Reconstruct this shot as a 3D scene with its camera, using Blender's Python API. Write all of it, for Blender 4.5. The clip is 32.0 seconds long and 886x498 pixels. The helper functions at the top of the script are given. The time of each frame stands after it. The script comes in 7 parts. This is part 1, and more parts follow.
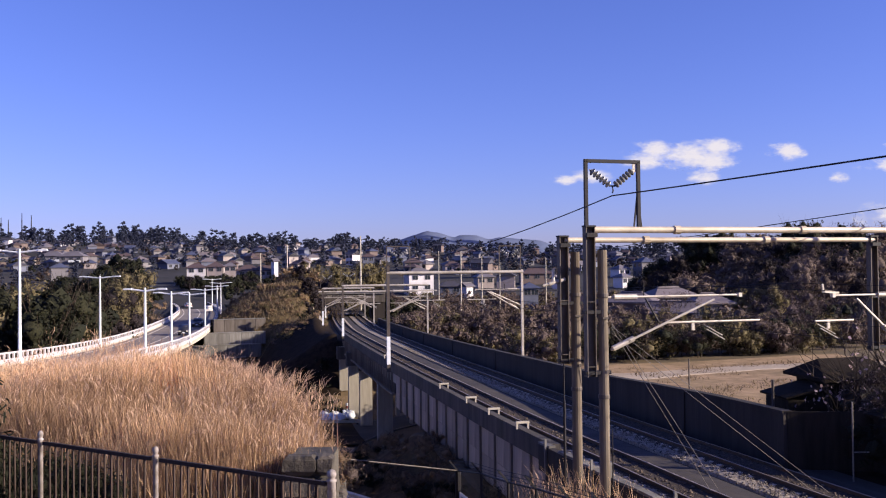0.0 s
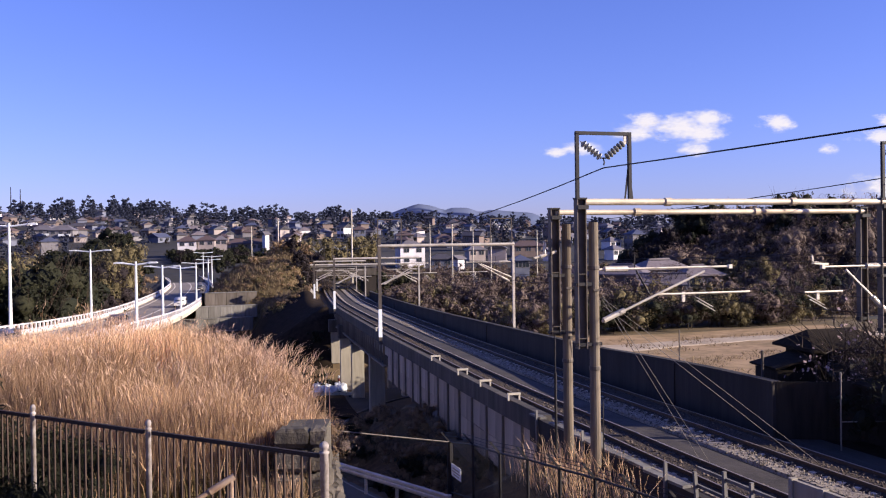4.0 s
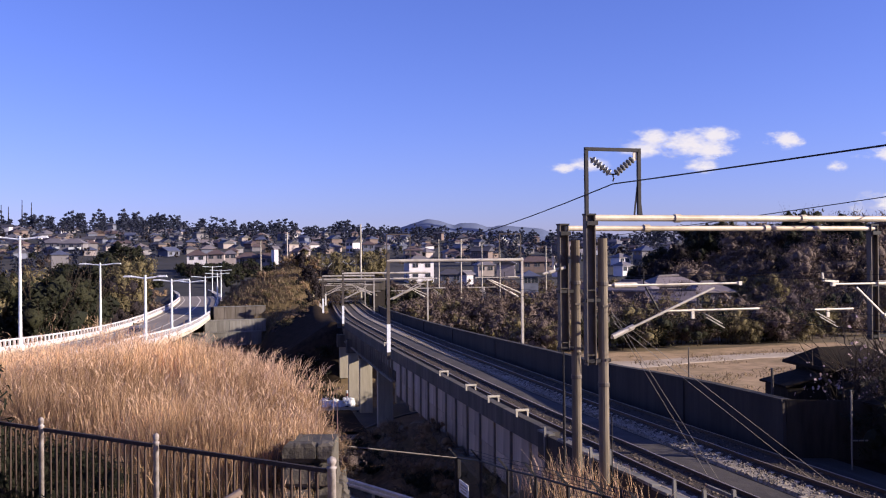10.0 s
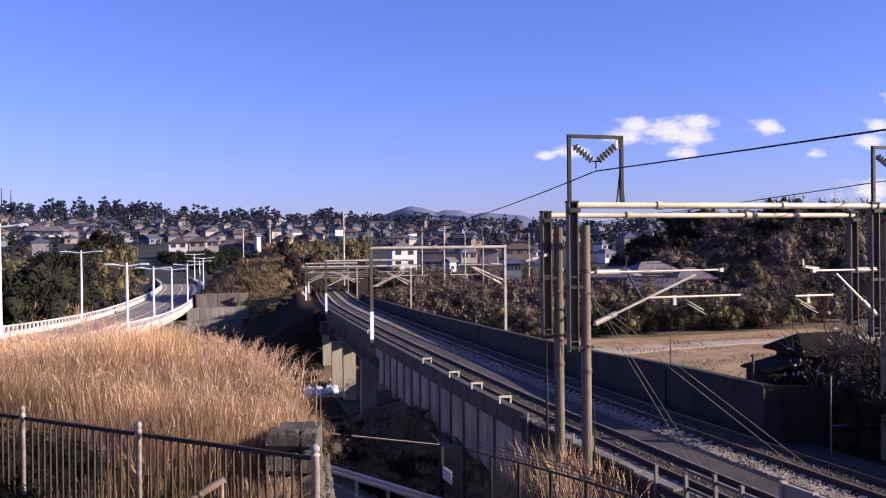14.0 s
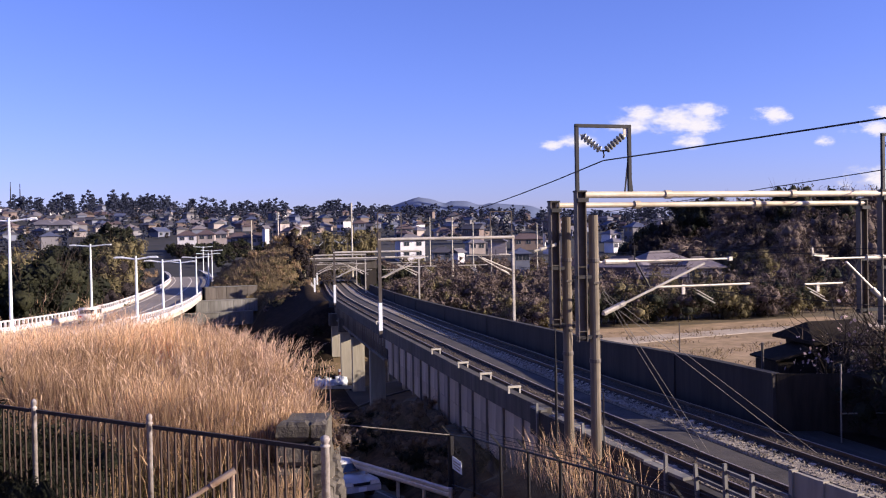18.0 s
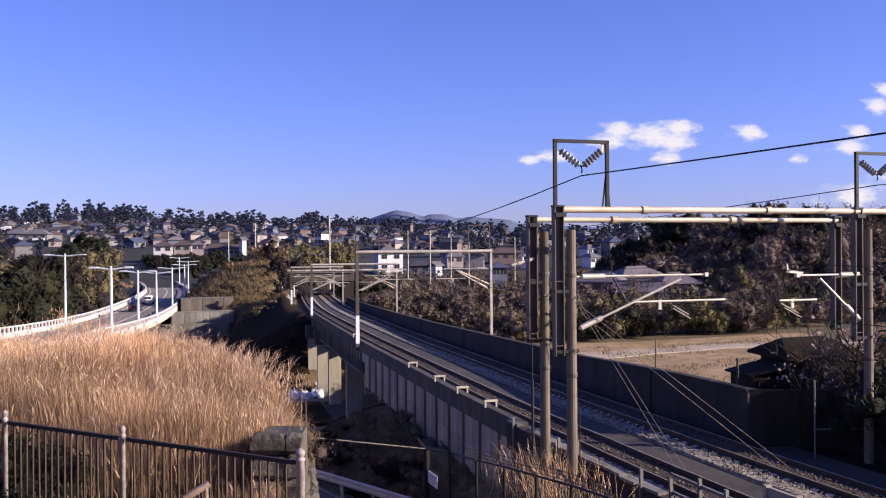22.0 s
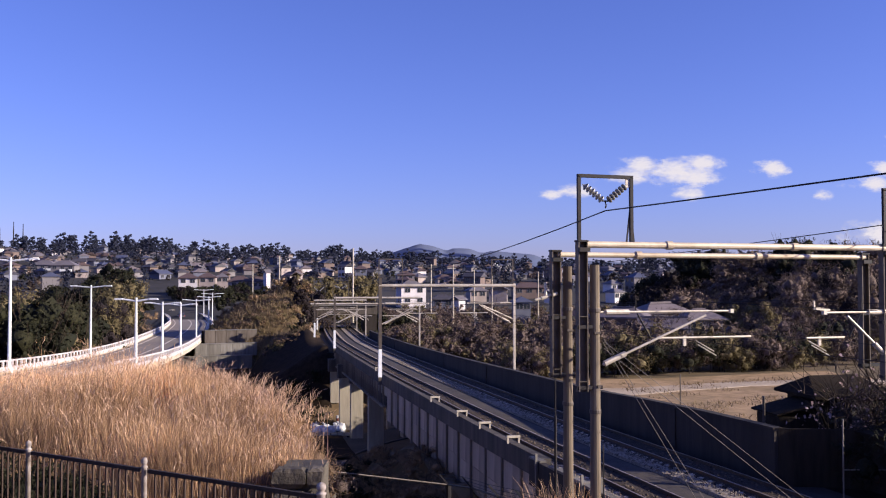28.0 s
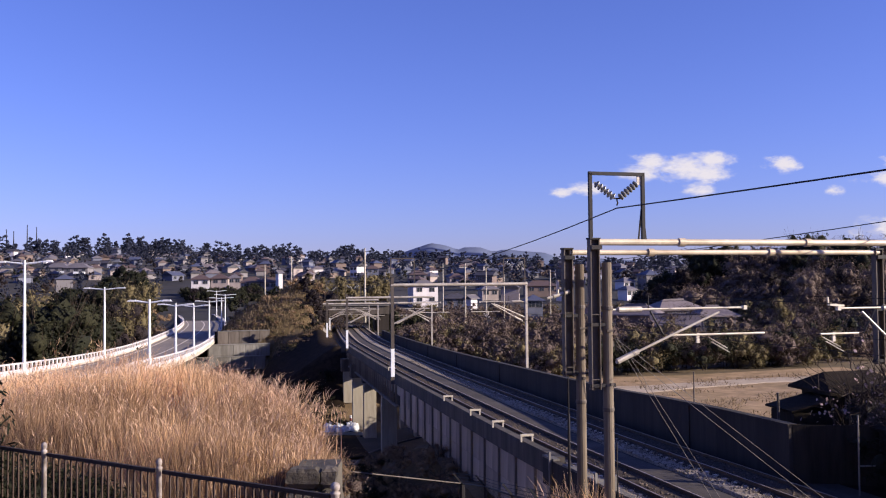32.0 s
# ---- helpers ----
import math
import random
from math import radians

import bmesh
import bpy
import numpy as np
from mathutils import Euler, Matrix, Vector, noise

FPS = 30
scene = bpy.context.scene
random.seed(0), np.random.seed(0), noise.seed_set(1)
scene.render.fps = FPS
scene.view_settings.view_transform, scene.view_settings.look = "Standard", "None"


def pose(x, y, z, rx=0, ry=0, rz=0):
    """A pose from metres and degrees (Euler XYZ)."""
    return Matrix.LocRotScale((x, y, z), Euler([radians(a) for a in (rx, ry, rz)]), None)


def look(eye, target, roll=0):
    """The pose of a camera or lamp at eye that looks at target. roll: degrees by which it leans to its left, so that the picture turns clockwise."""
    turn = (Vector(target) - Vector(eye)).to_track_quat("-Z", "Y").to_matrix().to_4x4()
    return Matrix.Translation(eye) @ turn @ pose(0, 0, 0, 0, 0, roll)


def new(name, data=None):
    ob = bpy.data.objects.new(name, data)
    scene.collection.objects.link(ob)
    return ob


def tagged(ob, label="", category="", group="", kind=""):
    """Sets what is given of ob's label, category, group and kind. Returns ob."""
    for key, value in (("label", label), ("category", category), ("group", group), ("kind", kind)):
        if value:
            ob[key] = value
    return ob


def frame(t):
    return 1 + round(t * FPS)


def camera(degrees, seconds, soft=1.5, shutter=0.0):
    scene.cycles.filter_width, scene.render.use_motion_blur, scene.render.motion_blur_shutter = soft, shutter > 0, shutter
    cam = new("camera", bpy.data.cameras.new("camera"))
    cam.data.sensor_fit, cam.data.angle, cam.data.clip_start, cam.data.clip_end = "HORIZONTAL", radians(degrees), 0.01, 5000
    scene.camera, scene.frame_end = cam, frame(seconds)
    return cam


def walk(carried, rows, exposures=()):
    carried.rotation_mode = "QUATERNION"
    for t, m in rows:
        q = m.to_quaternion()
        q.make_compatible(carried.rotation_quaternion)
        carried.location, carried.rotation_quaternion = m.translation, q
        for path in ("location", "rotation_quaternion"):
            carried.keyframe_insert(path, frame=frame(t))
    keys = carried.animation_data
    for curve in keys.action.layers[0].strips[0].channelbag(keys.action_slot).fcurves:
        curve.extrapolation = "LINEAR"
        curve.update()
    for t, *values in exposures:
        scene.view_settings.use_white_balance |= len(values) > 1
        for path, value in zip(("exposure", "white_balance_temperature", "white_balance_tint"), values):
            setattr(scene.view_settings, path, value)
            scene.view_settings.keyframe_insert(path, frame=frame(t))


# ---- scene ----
EYE = (0.0, 0.0, 6.8)
# seconds, yaw, pitch, roll of the hand-held camera, which turns on one spot
PATH = [
    (0, 0.214, 1.124, 0.604),
    (0.5, 0.117, 0.868, 0.865),
    (1, -0.096, 0.968, 0.692),
    (1.5, 0.032, 0.864, 0.543),
    (2, -0.093, 0.499, 0.269),
    (2.5, -0.384, -0.114, 0.464),
    (3, -0.101, -0.503, 0.345),
    (3.5, -0.354, -0.626, 0.792),
    (5.5, -0.170, 0.001, 0.685),
    (6, -0.540, -0.491, 0.628),
    (6.5, -0.539, -0.234, 0.537),
    (7, -0.849, 0.082, 0.604),
    (7.5, -0.863, 0.164, 0.452),
    (8, -0.558, -0.140, 0.120),
    (8.5, -0.729, -0.712, 0.650),
    (9, -0.300, -0.900, 0.900),
    (9.5, 0.210, -0.388, 0.866),
    (10, 0.225, 0.396, 0.482),
    (10.5, 0.760, 1.109, 0.810),
    (11, 1.437, 0.968, 0.782),
    (11.5, 1.121, 0.631, 0.835),
    (12, 0.887, 0.558, 0.667),
    (12.5, 0.732, 0.268, 0.682),
    (13, 0.429, 0.294, 0.588),
    (13.5, -0.212, -0.187, 0.480),
    (14, -0.794, -0.381, 0.564),
    (14.5, -0.684, -0.597, -0.077),
    (16.5, -0.288, -0.813, 0.863),
    (17, -0.585, -1.135, 0.545),
    (17.5, -0.123, -1.165, 0.824),
    (18, -0.312, -0.930, 0.994),
    (18.5, -0.537, -1.266, 0.635),
    (19, -0.648, -0.905, 1.046),
    (19.5, -0.622, -0.561, 1.147),
    (20, -0.600, -0.207, 0.673),
    (20.5, -0.813, -0.282, 0.956),
    (21, -1.232, -0.258, 0.857),
    (21.5, -1.495, -0.271, 0.390),
    (22, -1.639, -0.145, 0.428),
    (22.5, -1.527, 0.250, 1.113),
    (23, -1.245, 0.357, 0.448),
    (23.5, -1.462, 0.075, 0.607),
    (24, -2.073, 0.155, 0.861),
    (24.5, -1.712, 1.562, 0.219),
    (26.5, -1.571, 1.610, 0.702),
    (27, -1.272, 1.584, 0.590),
    (27.5, -0.562, 1.811, 0.240),
    (28, -0.240, 1.913, -0.009),
    (28.5, 0.241, 1.606, -0.141),
    (29, 0.396, 1.639, -0.162),
    (29.5, 0.466, 1.635, 0.180),
    (30, 0.244, 1.812, 0.268),
    (30.5, 0.216, 1.687, 0.329),
    (31, -0.150, 1.432, 0.482),
    (31.5, 0.074, 1.593, 0.923),
    (32, 0.474, 1.860, 0.505),
]
cam = camera(50.0, 32.0, soft=1.1)
walk(cam, [(t, pose(*EYE, 90 + pitch, roll, yaw)) for t, yaw, pitch, roll in PATH], [(t, 1.1 - 0.088 * min(max(pitch + 0.9, 0), 2.4)) for t, yaw, pitch, roll in PATH])

# ---------------------------------------------------------------- light
SUN_AZ, SUN_EL = 102.0, 18.5
scene.view_settings.exposure = 1.1
world = bpy.data.worlds.new("sky_world")
scene.world = world
world.use_nodes = True
_n, _l = world.node_tree.nodes, world.node_tree.links
_bg = _n["Background"]
_sky = _n.new("ShaderNodeTexSky")
_sky.sky_type = "NISHITA"
_sky.sun_disc = False
_sky.sun_elevation, _sky.sun_rotation = radians(SUN_EL), radians(SUN_AZ)
_sky.air_density, _sky.dust_density, _sky.ozone_density, _sky.altitude = 1.0, 0.5, 4.0, 300
_tint = _n.new("ShaderNodeMix")
_tint.data_type, _tint.blend_type = "RGBA", "MULTIPLY"
_tint.inputs[0].default_value = 1.0
_tint.inputs[7].default_value = (0.9, 0.8, 1.52, 1)
_l.new(_sky.outputs[0], _tint.inputs[6])
_l.new(_tint.outputs[2], _bg.inputs[0])
_bg.inputs[1].default_value = 0.068
_sun = new("sun", bpy.data.lights.new("sun", "SUN"))
_sun.data.energy, _sun.data.angle, _sun.data.color = 5.0, radians(0.5), (1.0, 0.9, 0.77)
_az, _el = radians(SUN_AZ), radians(SUN_EL)
_dir = Vector((math.sin(_az) * math.cos(_el), math.cos(_az) * math.cos(_el), math.sin(_el)))
_sun.matrix_world = look(_dir * 100, (0, 0, 0))

# ---------------------------------------------------------------- materials
def material(name, base, rough=0.8, metal=0.0, second=None, scale=1.0, stain=None, stain_scale=0.2, bump=0.1, per_object=0.0, island=0.0, streak=False, spec=0.3, hue=(1.08, 0.95, 0.82)):
    """Base colour mottled with a second colour (fine grain) and a stain colour (large patches), with relief."""
    base, second, stain = ([a * h for a, h in zip(c, hue)] if c else None for c in (base, second, stain))
    m = bpy.data.materials.new(name)
    m.use_nodes = True
    n, l = m.node_tree.nodes, m.node_tree.links
    b = n["Principled BSDF"]
    b.inputs["Roughness"].default_value, b.inputs["Metallic"].default_value = rough, metal
    b.inputs["Specular IOR Level"].default_value = spec
    co = n.new("ShaderNodeTexCoord")
    src = co.outputs["Object"]
    if streak:
        mp = n.new("ShaderNodeMapping")
        mp.inputs["Scale"].default_value = (1, 1, 0.12)
        l.new(src, mp.inputs[0])
        src = mp.outputs[0]
    fine = n.new("ShaderNodeTexNoise")
    fine.inputs["Scale"].default_value, fine.inputs["Detail"].default_value, fine.inputs["Roughness"].default_value = scale, 6, 0.65
    l.new(src, fine.inputs["Vector"])
    ramp = n.new("ShaderNodeMapRange")
    ramp.inputs[1].default_value, ramp.inputs[2].default_value = 0.35, 0.65
    l.new(fine.outputs[0], ramp.inputs[0])
    mix = n.new("ShaderNodeMix")
    mix.data_type = "RGBA"
    l.new(ramp.outputs[0], mix.inputs[0])
    mix.inputs[6].default_value = (*base, 1)
    mix.inputs[7].default_value = (*(second or [c * 0.75 for c in base]), 1)
    col = mix.outputs[2]
    big = n.new("ShaderNodeTexNoise")
    big.inputs["Scale"].default_value, big.inputs["Detail"].default_value = stain_scale, 4
    l.new(src, big.inputs["Vector"])
    r2 = n.new("ShaderNodeMapRange")
    r2.inputs[1].default_value, r2.inputs[2].default_value, r2.inputs[4].default_value = 0.45, 0.75, 0.8
    l.new(big.outputs[0], r2.inputs[0])
    mix2 = n.new("ShaderNodeMix")
    mix2.data_type = "RGBA"
    l.new(r2.outputs[0], mix2.inputs[0])
    l.new(col, mix2.inputs[6])
    mix2.inputs[7].default_value = (*(stain or [c * 0.6 for c in base]), 1)
    col = mix2.outputs[2]
    for amount, kind, out in ((per_object, "ShaderNodeObjectInfo", "Random"), (island, "ShaderNodeNewGeometry", "Random Per Island")):
        if amount:
            info = n.new(kind)
            rr = n.new("ShaderNodeMapRange")
            rr.inputs[3].default_value, rr.inputs[4].default_value = 1 - amount, 1 + amount
            l.new(info.outputs[out], rr.inputs[0])
            hsv = n.new("ShaderNodeHueSaturation")
            l.new(rr.outputs[0], hsv.inputs["Value"])
            l.new(col, hsv.inputs["Color"])
            col = hsv.outputs[0]
    l.new(col, b.inputs["Base Color"])
    if bump:
        bp = n.new("ShaderNodeBump")
        bp.inputs["Strength"].default_value, bp.inputs["Distance"].default_value = min(1, bump * 3), 0.05
        l.new(fine.outputs[0], bp.inputs["Height"])
        l.new(bp.outputs[0], b.inputs["Normal"])
    return m


def foliage(name, colours, translucent=0.25, relief=0.8):
    """Leaves: each clump takes its own tone between the colours, and lets some light through."""
    colours = [(c[0] * 1.1, c[1] * 0.96, c[2] * 0.98) for c in colours]
    m = bpy.data.materials.new(name)
    m.use_nodes = True
    n, l = m.node_tree.nodes, m.node_tree.links
    b = n["Principled BSDF"]
    b.inputs["Roughness"].default_value, b.inputs["Specular IOR Level"].default_value = 0.75, 0.15
    geo = n.new("ShaderNodeNewGeometry")
    info = n.new("ShaderNodeObjectInfo")
    add = n.new("ShaderNodeMath")
    add.operation = "MULTIPLY_ADD"
    l.new(info.outputs["Random"], add.inputs[0])
    add.inputs[1].default_value = 0.4
    half = n.new("ShaderNodeMath")
    half.operation = "MULTIPLY"
    l.new(geo.outputs["Random Per Island"], half.inputs[0])
    half.inputs[1].default_value = 0.4
    l.new(half.outputs[0], add.inputs[2])
    # fine mottling and relief of leaves and twigs
    co = n.new("ShaderNodeTexCoord")
    grain = n.new("ShaderNodeTexNoise")
    grain.inputs["Scale"].default_value, grain.inputs["Detail"].default_value, grain.inputs["Roughness"].default_value = 3.5, 5, 0.75
    l.new(co.outputs["Object"], grain.inputs["Vector"])
    spread = n.new("ShaderNodeMath")
    spread.operation = "MULTIPLY_ADD"
    l.new(grain.outputs[0], spread.inputs[0])
    spread.inputs[1].default_value = 0.8
    l.new(add.outputs[0], spread.inputs[2])
    fit = n.new("ShaderNodeMath")
    fit.operation = "SUBTRACT"
    l.new(spread.outputs[0], fit.inputs[0])
    fit.inputs[1].default_value = 0.3
    bp = n.new("ShaderNodeBump")
    bp.inputs["Strength"].default_value, bp.inputs["Distance"].default_value = relief, 0.25
    l.new(grain.outputs[0], bp.inputs["Height"])
    if relief:
        l.new(bp.outputs[0], b.inputs["Normal"])
    ramp = n.new("ShaderNodeValToRGB")
    l.new(fit.outputs[0], ramp.inputs[0])
    els = ramp.color_ramp.elements
    els[0].color, els[1].color = (*colours[0], 1), (*colours[-1], 1)
    for i, c in enumerate(colours[1:-1]):
        els.new((i + 1) / (len(colours) - 1)).color = (*c, 1)
    l.new(ramp.outputs[0], b.inputs["Base Color"])
    tr = n.new("ShaderNodeBsdfTranslucent")
    l.new(ramp.outputs[0], tr.inputs[0])
    mx = n.new("ShaderNodeMixShader")
    mx.inputs[0].default_value = translucent
    l.new(b.outputs[0], mx.inputs[1])
    l.new(tr.outputs[0], mx.inputs[2])
    l.new(mx.outputs[0], n["Material Output"].inputs[0])
    return m


WHITE = (1.0, 0.98, 0.98)
M = dict(
    concrete=material("concrete", (0.36, 0.35, 0.32), 0.9, second=(0.27, 0.26, 0.24), scale=3, stain=(0.17, 0.16, 0.15), stain_scale=0.5, bump=0.12, streak=True),
    pale_concrete=material("pale_concrete", (0.5, 0.49, 0.45), 0.88, second=(0.4, 0.39, 0.36), scale=4, stain=(0.27, 0.25, 0.22), stain_scale=0.6, bump=0.1),
    panel=material("panel_concrete", (0.25, 0.225, 0.205), 0.9, second=(0.17, 0.15, 0.135), scale=2.2, stain=(0.09, 0.078, 0.068), stain_scale=0.7, bump=0.12, per_object=0.2, streak=True),
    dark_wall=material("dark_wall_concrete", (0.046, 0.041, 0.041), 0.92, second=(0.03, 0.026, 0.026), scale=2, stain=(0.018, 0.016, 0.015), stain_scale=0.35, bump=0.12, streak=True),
    pole=material("pole_concrete", (0.185, 0.165, 0.14), 0.88, second=(0.12, 0.104, 0.085), scale=6, stain=(0.07, 0.056, 0.044), stain_scale=0.9, bump=0.06, streak=True),
    galv=material("galvanised_steel", (0.55, 0.54, 0.52), 0.5, 0.35, second=(0.42, 0.41, 0.4), scale=9, stain=(0.3, 0.28, 0.25), stain_scale=1.2, bump=0.02),
    mast=material("mast_steel", (0.11, 0.1, 0.1), 0.6, 0.3, second=(0.09, 0.08, 0.076), scale=8, stain=(0.055, 0.046, 0.04), stain_scale=1.1, bump=0.02),
    beam=material("beam_steel", (0.62, 0.58, 0.5), 0.5, 0.15, second=(0.52, 0.48, 0.41), scale=5, stain=(0.3, 0.24, 0.17), stain_scale=0.8, bump=0.02),
    dark_steel=material("dark_steel", (0.014, 0.014, 0.02), 0.6, 0.2, second=(0.024, 0.02, 0.022), scale=7, bump=0.03),
    rail=material("rail_steel", (0.07, 0.048, 0.036), 0.6, 0.3, second=(0.1, 0.068, 0.05), scale=6, bump=0.03),
    rail_head=material("polished_rail_head", (0.36, 0.32, 0.29), 0.45, 0.5, second=(0.22, 0.19, 0.17), scale=4, bump=0.0),
    sleeper=material("sleeper_concrete", (0.55, 0.53, 0.5), 0.9, second=(0.36, 0.33, 0.3), scale=8, stain=(0.2, 0.16, 0.13), stain_scale=2.5, bump=0.1, per_object=0.25),
    ballast=material("ballast_stone", (0.065, 0.05, 0.042), 0.95, second=(0.024, 0.018, 0.016), scale=14, stain=(0.05, 0.038, 0.03), stain_scale=0.5, bump=0.4),
    pale_ballast=material("pale_ballast", (0.38, 0.345, 0.31), 0.95, second=(0.15, 0.135, 0.12), scale=9, stain=(0.12, 0.1, 0.09), stain_scale=0.8, bump=0.4),
    white=material("white_painted_steel", (0.8, 0.8, 0.8), 0.5, second=(0.7, 0.7, 0.7), scale=3, stain=(0.55, 0.54, 0.52), stain_scale=0.7, bump=0.02, hue=WHITE),
    parapet=material("white_parapet", (0.66, 0.62, 0.63), 0.7, second=(0.5, 0.46, 0.46), scale=1.2, stain=(0.3, 0.27, 0.26), stain_scale=0.25, bump=0.05, hue=WHITE),
    asphalt=material("asphalt", (0.2, 0.187, 0.19), 0.9, second=(0.155, 0.143, 0.145), scale=8, stain=(0.25, 0.235, 0.235), stain_scale=0.15, bump=0.1),
    dark_asphalt=material("dark_asphalt", (0.05, 0.049, 0.05), 0.88, second=(0.038, 0.037, 0.038), scale=9, stain=(0.07, 0.068, 0.066), stain_scale=0.25, bump=0.1),
    line=material("road_line_paint", (0.75, 0.74, 0.72), 0.7, second=(0.55, 0.54, 0.52), scale=5, bump=0.03),
    ground=material("dry_earth", (0.15, 0.11, 0.07), 0.97, second=(0.09, 0.068, 0.042), scale=0.6, stain=(0.06, 0.058, 0.032), stain_scale=0.05, bump=0.25),
    field=material("bare_field", (0.34, 0.25, 0.16), 0.97, second=(0.2, 0.145, 0.085), scale=0.9, stain=(0.13, 0.105, 0.052), stain_scale=0.12, bump=0.3),
    dry_slope=material("dry_grass_slope", (0.17, 0.13, 0.08), 0.97, second=(0.085, 0.068, 0.042), scale=1.3, stain=(0.075, 0.072, 0.036), stain_scale=0.12, bump=0.35, spec=0.05),
    brushy=material("dead_brush_bank", (0.11, 0.075, 0.048), 0.97, second=(0.05, 0.034, 0.022), scale=2.2, stain=(0.06, 0.05, 0.026), stain_scale=0.3, bump=0.4, spec=0.05),
    # scrub bank with its shade taken into the base colour
    bank=material("shaded_scrub_bank", (0.034, 0.025, 0.02), 0.97, second=(0.015, 0.012, 0.01), scale=1.5, stain=(0.022, 0.018, 0.012), stain_scale=0.25, bump=0.3, spec=0.05),
    stone=material("rough_stone", (0.12, 0.11, 0.1), 0.95, second=(0.06, 0.055, 0.05), scale=5, stain=(0.03, 0.028, 0.02), stain_scale=1.8, bump=0.35, per_object=0.25),
    mortar=material("mortar", (0.1, 0.095, 0.085), 0.95, scale=6, bump=0.2),
    iron=material("black_iron_fence", (0.03, 0.022, 0.02), 0.75, 0.0, second=(0.055, 0.034, 0.025), scale=12, bump=0.05),
    chipped=material("chipped_white_post", (0.36, 0.35, 0.37), 0.75, second=(0.2, 0.18, 0.18), scale=9, stain=(0.06, 0.045, 0.04), stain_scale=11.0, bump=0.08),
    porcelain=material("porcelain", (0.2, 0.22, 0.24), 0.3, second=(0.26, 0.28, 0.3), scale=6, bump=0.0),
    wire=material("black_wire", (0.02, 0.02, 0.025), 0.6, 0.2, scale=3, bump=0.0),
    pale_wire=material("pale_wire", (0.26, 0.25, 0.25), 0.5, 0.4, scale=3, bump=0.0),
    light_panel=material("light_panel_concrete", (0.37, 0.33, 0.3), 0.9, second=(0.26, 0.23, 0.21), scale=2.5, stain=(0.13, 0.115, 0.1), stain_scale=0.9, bump=0.1, per_object=0.2, streak=True),
    lane=material("dusty_lane", (0.42, 0.37, 0.315), 0.95, second=(0.31, 0.27, 0.225), scale=1.5, stain=(0.25, 0.2, 0.15), stain_scale=0.2, bump=0.1),
    town=material("town_ground", (0.032, 0.031, 0.036), 0.97, second=(0.018, 0.018, 0.02), scale=0.15, stain=(0.05, 0.046, 0.045), stain_scale=0.02, bump=0.2),
    # ridge colour carries the blue of the haze
    mountain=material("haze_blue_mountain", (0.115, 0.14, 0.22), 1.0, second=(0.09, 0.11, 0.18), scale=0.01, stain=(0.13, 0.15, 0.23), stain_scale=0.004, bump=0.0, hue=WHITE),
    straw=foliage("dry_reeds", [(0.44, 0.31, 0.15), (0.66, 0.475, 0.25), (0.84, 0.64, 0.39), (0.52, 0.37, 0.185)], 0.35, 0),
    plume=foliage("reed_plumes", [(0.5, 0.37, 0.23), (0.66, 0.51, 0.34), (0.4, 0.285, 0.17)], 0.35, 0),
    low_grass=foliage("olive_grass", [(0.06, 0.058, 0.022), (0.12, 0.096, 0.042), (0.21, 0.148, 0.072)], 0.2, 0),
    dull=foliage("dull_brown_brush", [(0.1, 0.081, 0.068), (0.12, 0.097, 0.081), (0.142, 0.115, 0.096), (0.105, 0.09, 0.072)], 0.18),
    dead=foliage("shade_brown_reeds", [(0.15, 0.1, 0.055), (0.25, 0.172, 0.095), (0.35, 0.245, 0.14), (0.19, 0.145, 0.075)], 0.25, 0),
    slope_grass=foliage("dry_slope_grass", [(0.1, 0.082, 0.046), (0.155, 0.125, 0.072), (0.21, 0.168, 0.098), (0.09, 0.09, 0.042)], 0.2, 0),
    pale_leaf=foliage("pale_dry_leaves", [(0.3, 0.22, 0.2), (0.5, 0.4, 0.38), (0.6, 0.5, 0.48)], 0.3),
    evergreen=foliage("evergreen_leaves", [(0.01, 0.013, 0.008), (0.018, 0.021, 0.011), (0.036, 0.037, 0.017)], 0.1),
    bamboo=foliage("olive_leaves", [(0.085, 0.078, 0.036), (0.15, 0.135, 0.068), (0.22, 0.195, 0.105)], 0.25),
    russet=foliage("russet_brush", [(0.15, 0.108, 0.065), (0.23, 0.17, 0.1), (0.3, 0.225, 0.135), (0.17, 0.14, 0.08)], 0.25),
    # needles tinted blue for distance haze
    pine=foliage("haze_blue_needles", [(0.02, 0.026, 0.045), (0.032, 0.04, 0.064), (0.05, 0.058, 0.078)], 0.1),
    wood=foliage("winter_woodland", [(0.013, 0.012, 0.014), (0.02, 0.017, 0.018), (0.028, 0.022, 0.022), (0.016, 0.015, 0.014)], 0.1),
    walkway=material("gritty_walkway", (0.06, 0.054, 0.056), 0.92, second=(0.034, 0.03, 0.031), scale=2, stain=(0.085, 0.077, 0.077), stain_scale=0.5, bump=0.3),
    stones=material("loose_ballast_stones", (0.11, 0.09, 0.078), 0.95, second=(0.07, 0.058, 0.05), scale=5, stain=(0.05, 0.04, 0.035), stain_scale=0.4, bump=0.2, island=0.6),
    pale_stones=material("pale_loose_stones", (0.12, 0.108, 0.1), 0.95, second=(0.2, 0.185, 0.17), scale=5, stain=(0.09, 0.08, 0.07), stain_scale=0.5, bump=0.2, island=0.5),
    weathered=material("weathered_grey_concrete", (0.2, 0.185, 0.17), 0.92, second=(0.13, 0.118, 0.105), scale=3, stain=(0.075, 0.065, 0.055), stain_scale=0.6, bump=0.12, per_object=0.15, streak=True, hue=WHITE),
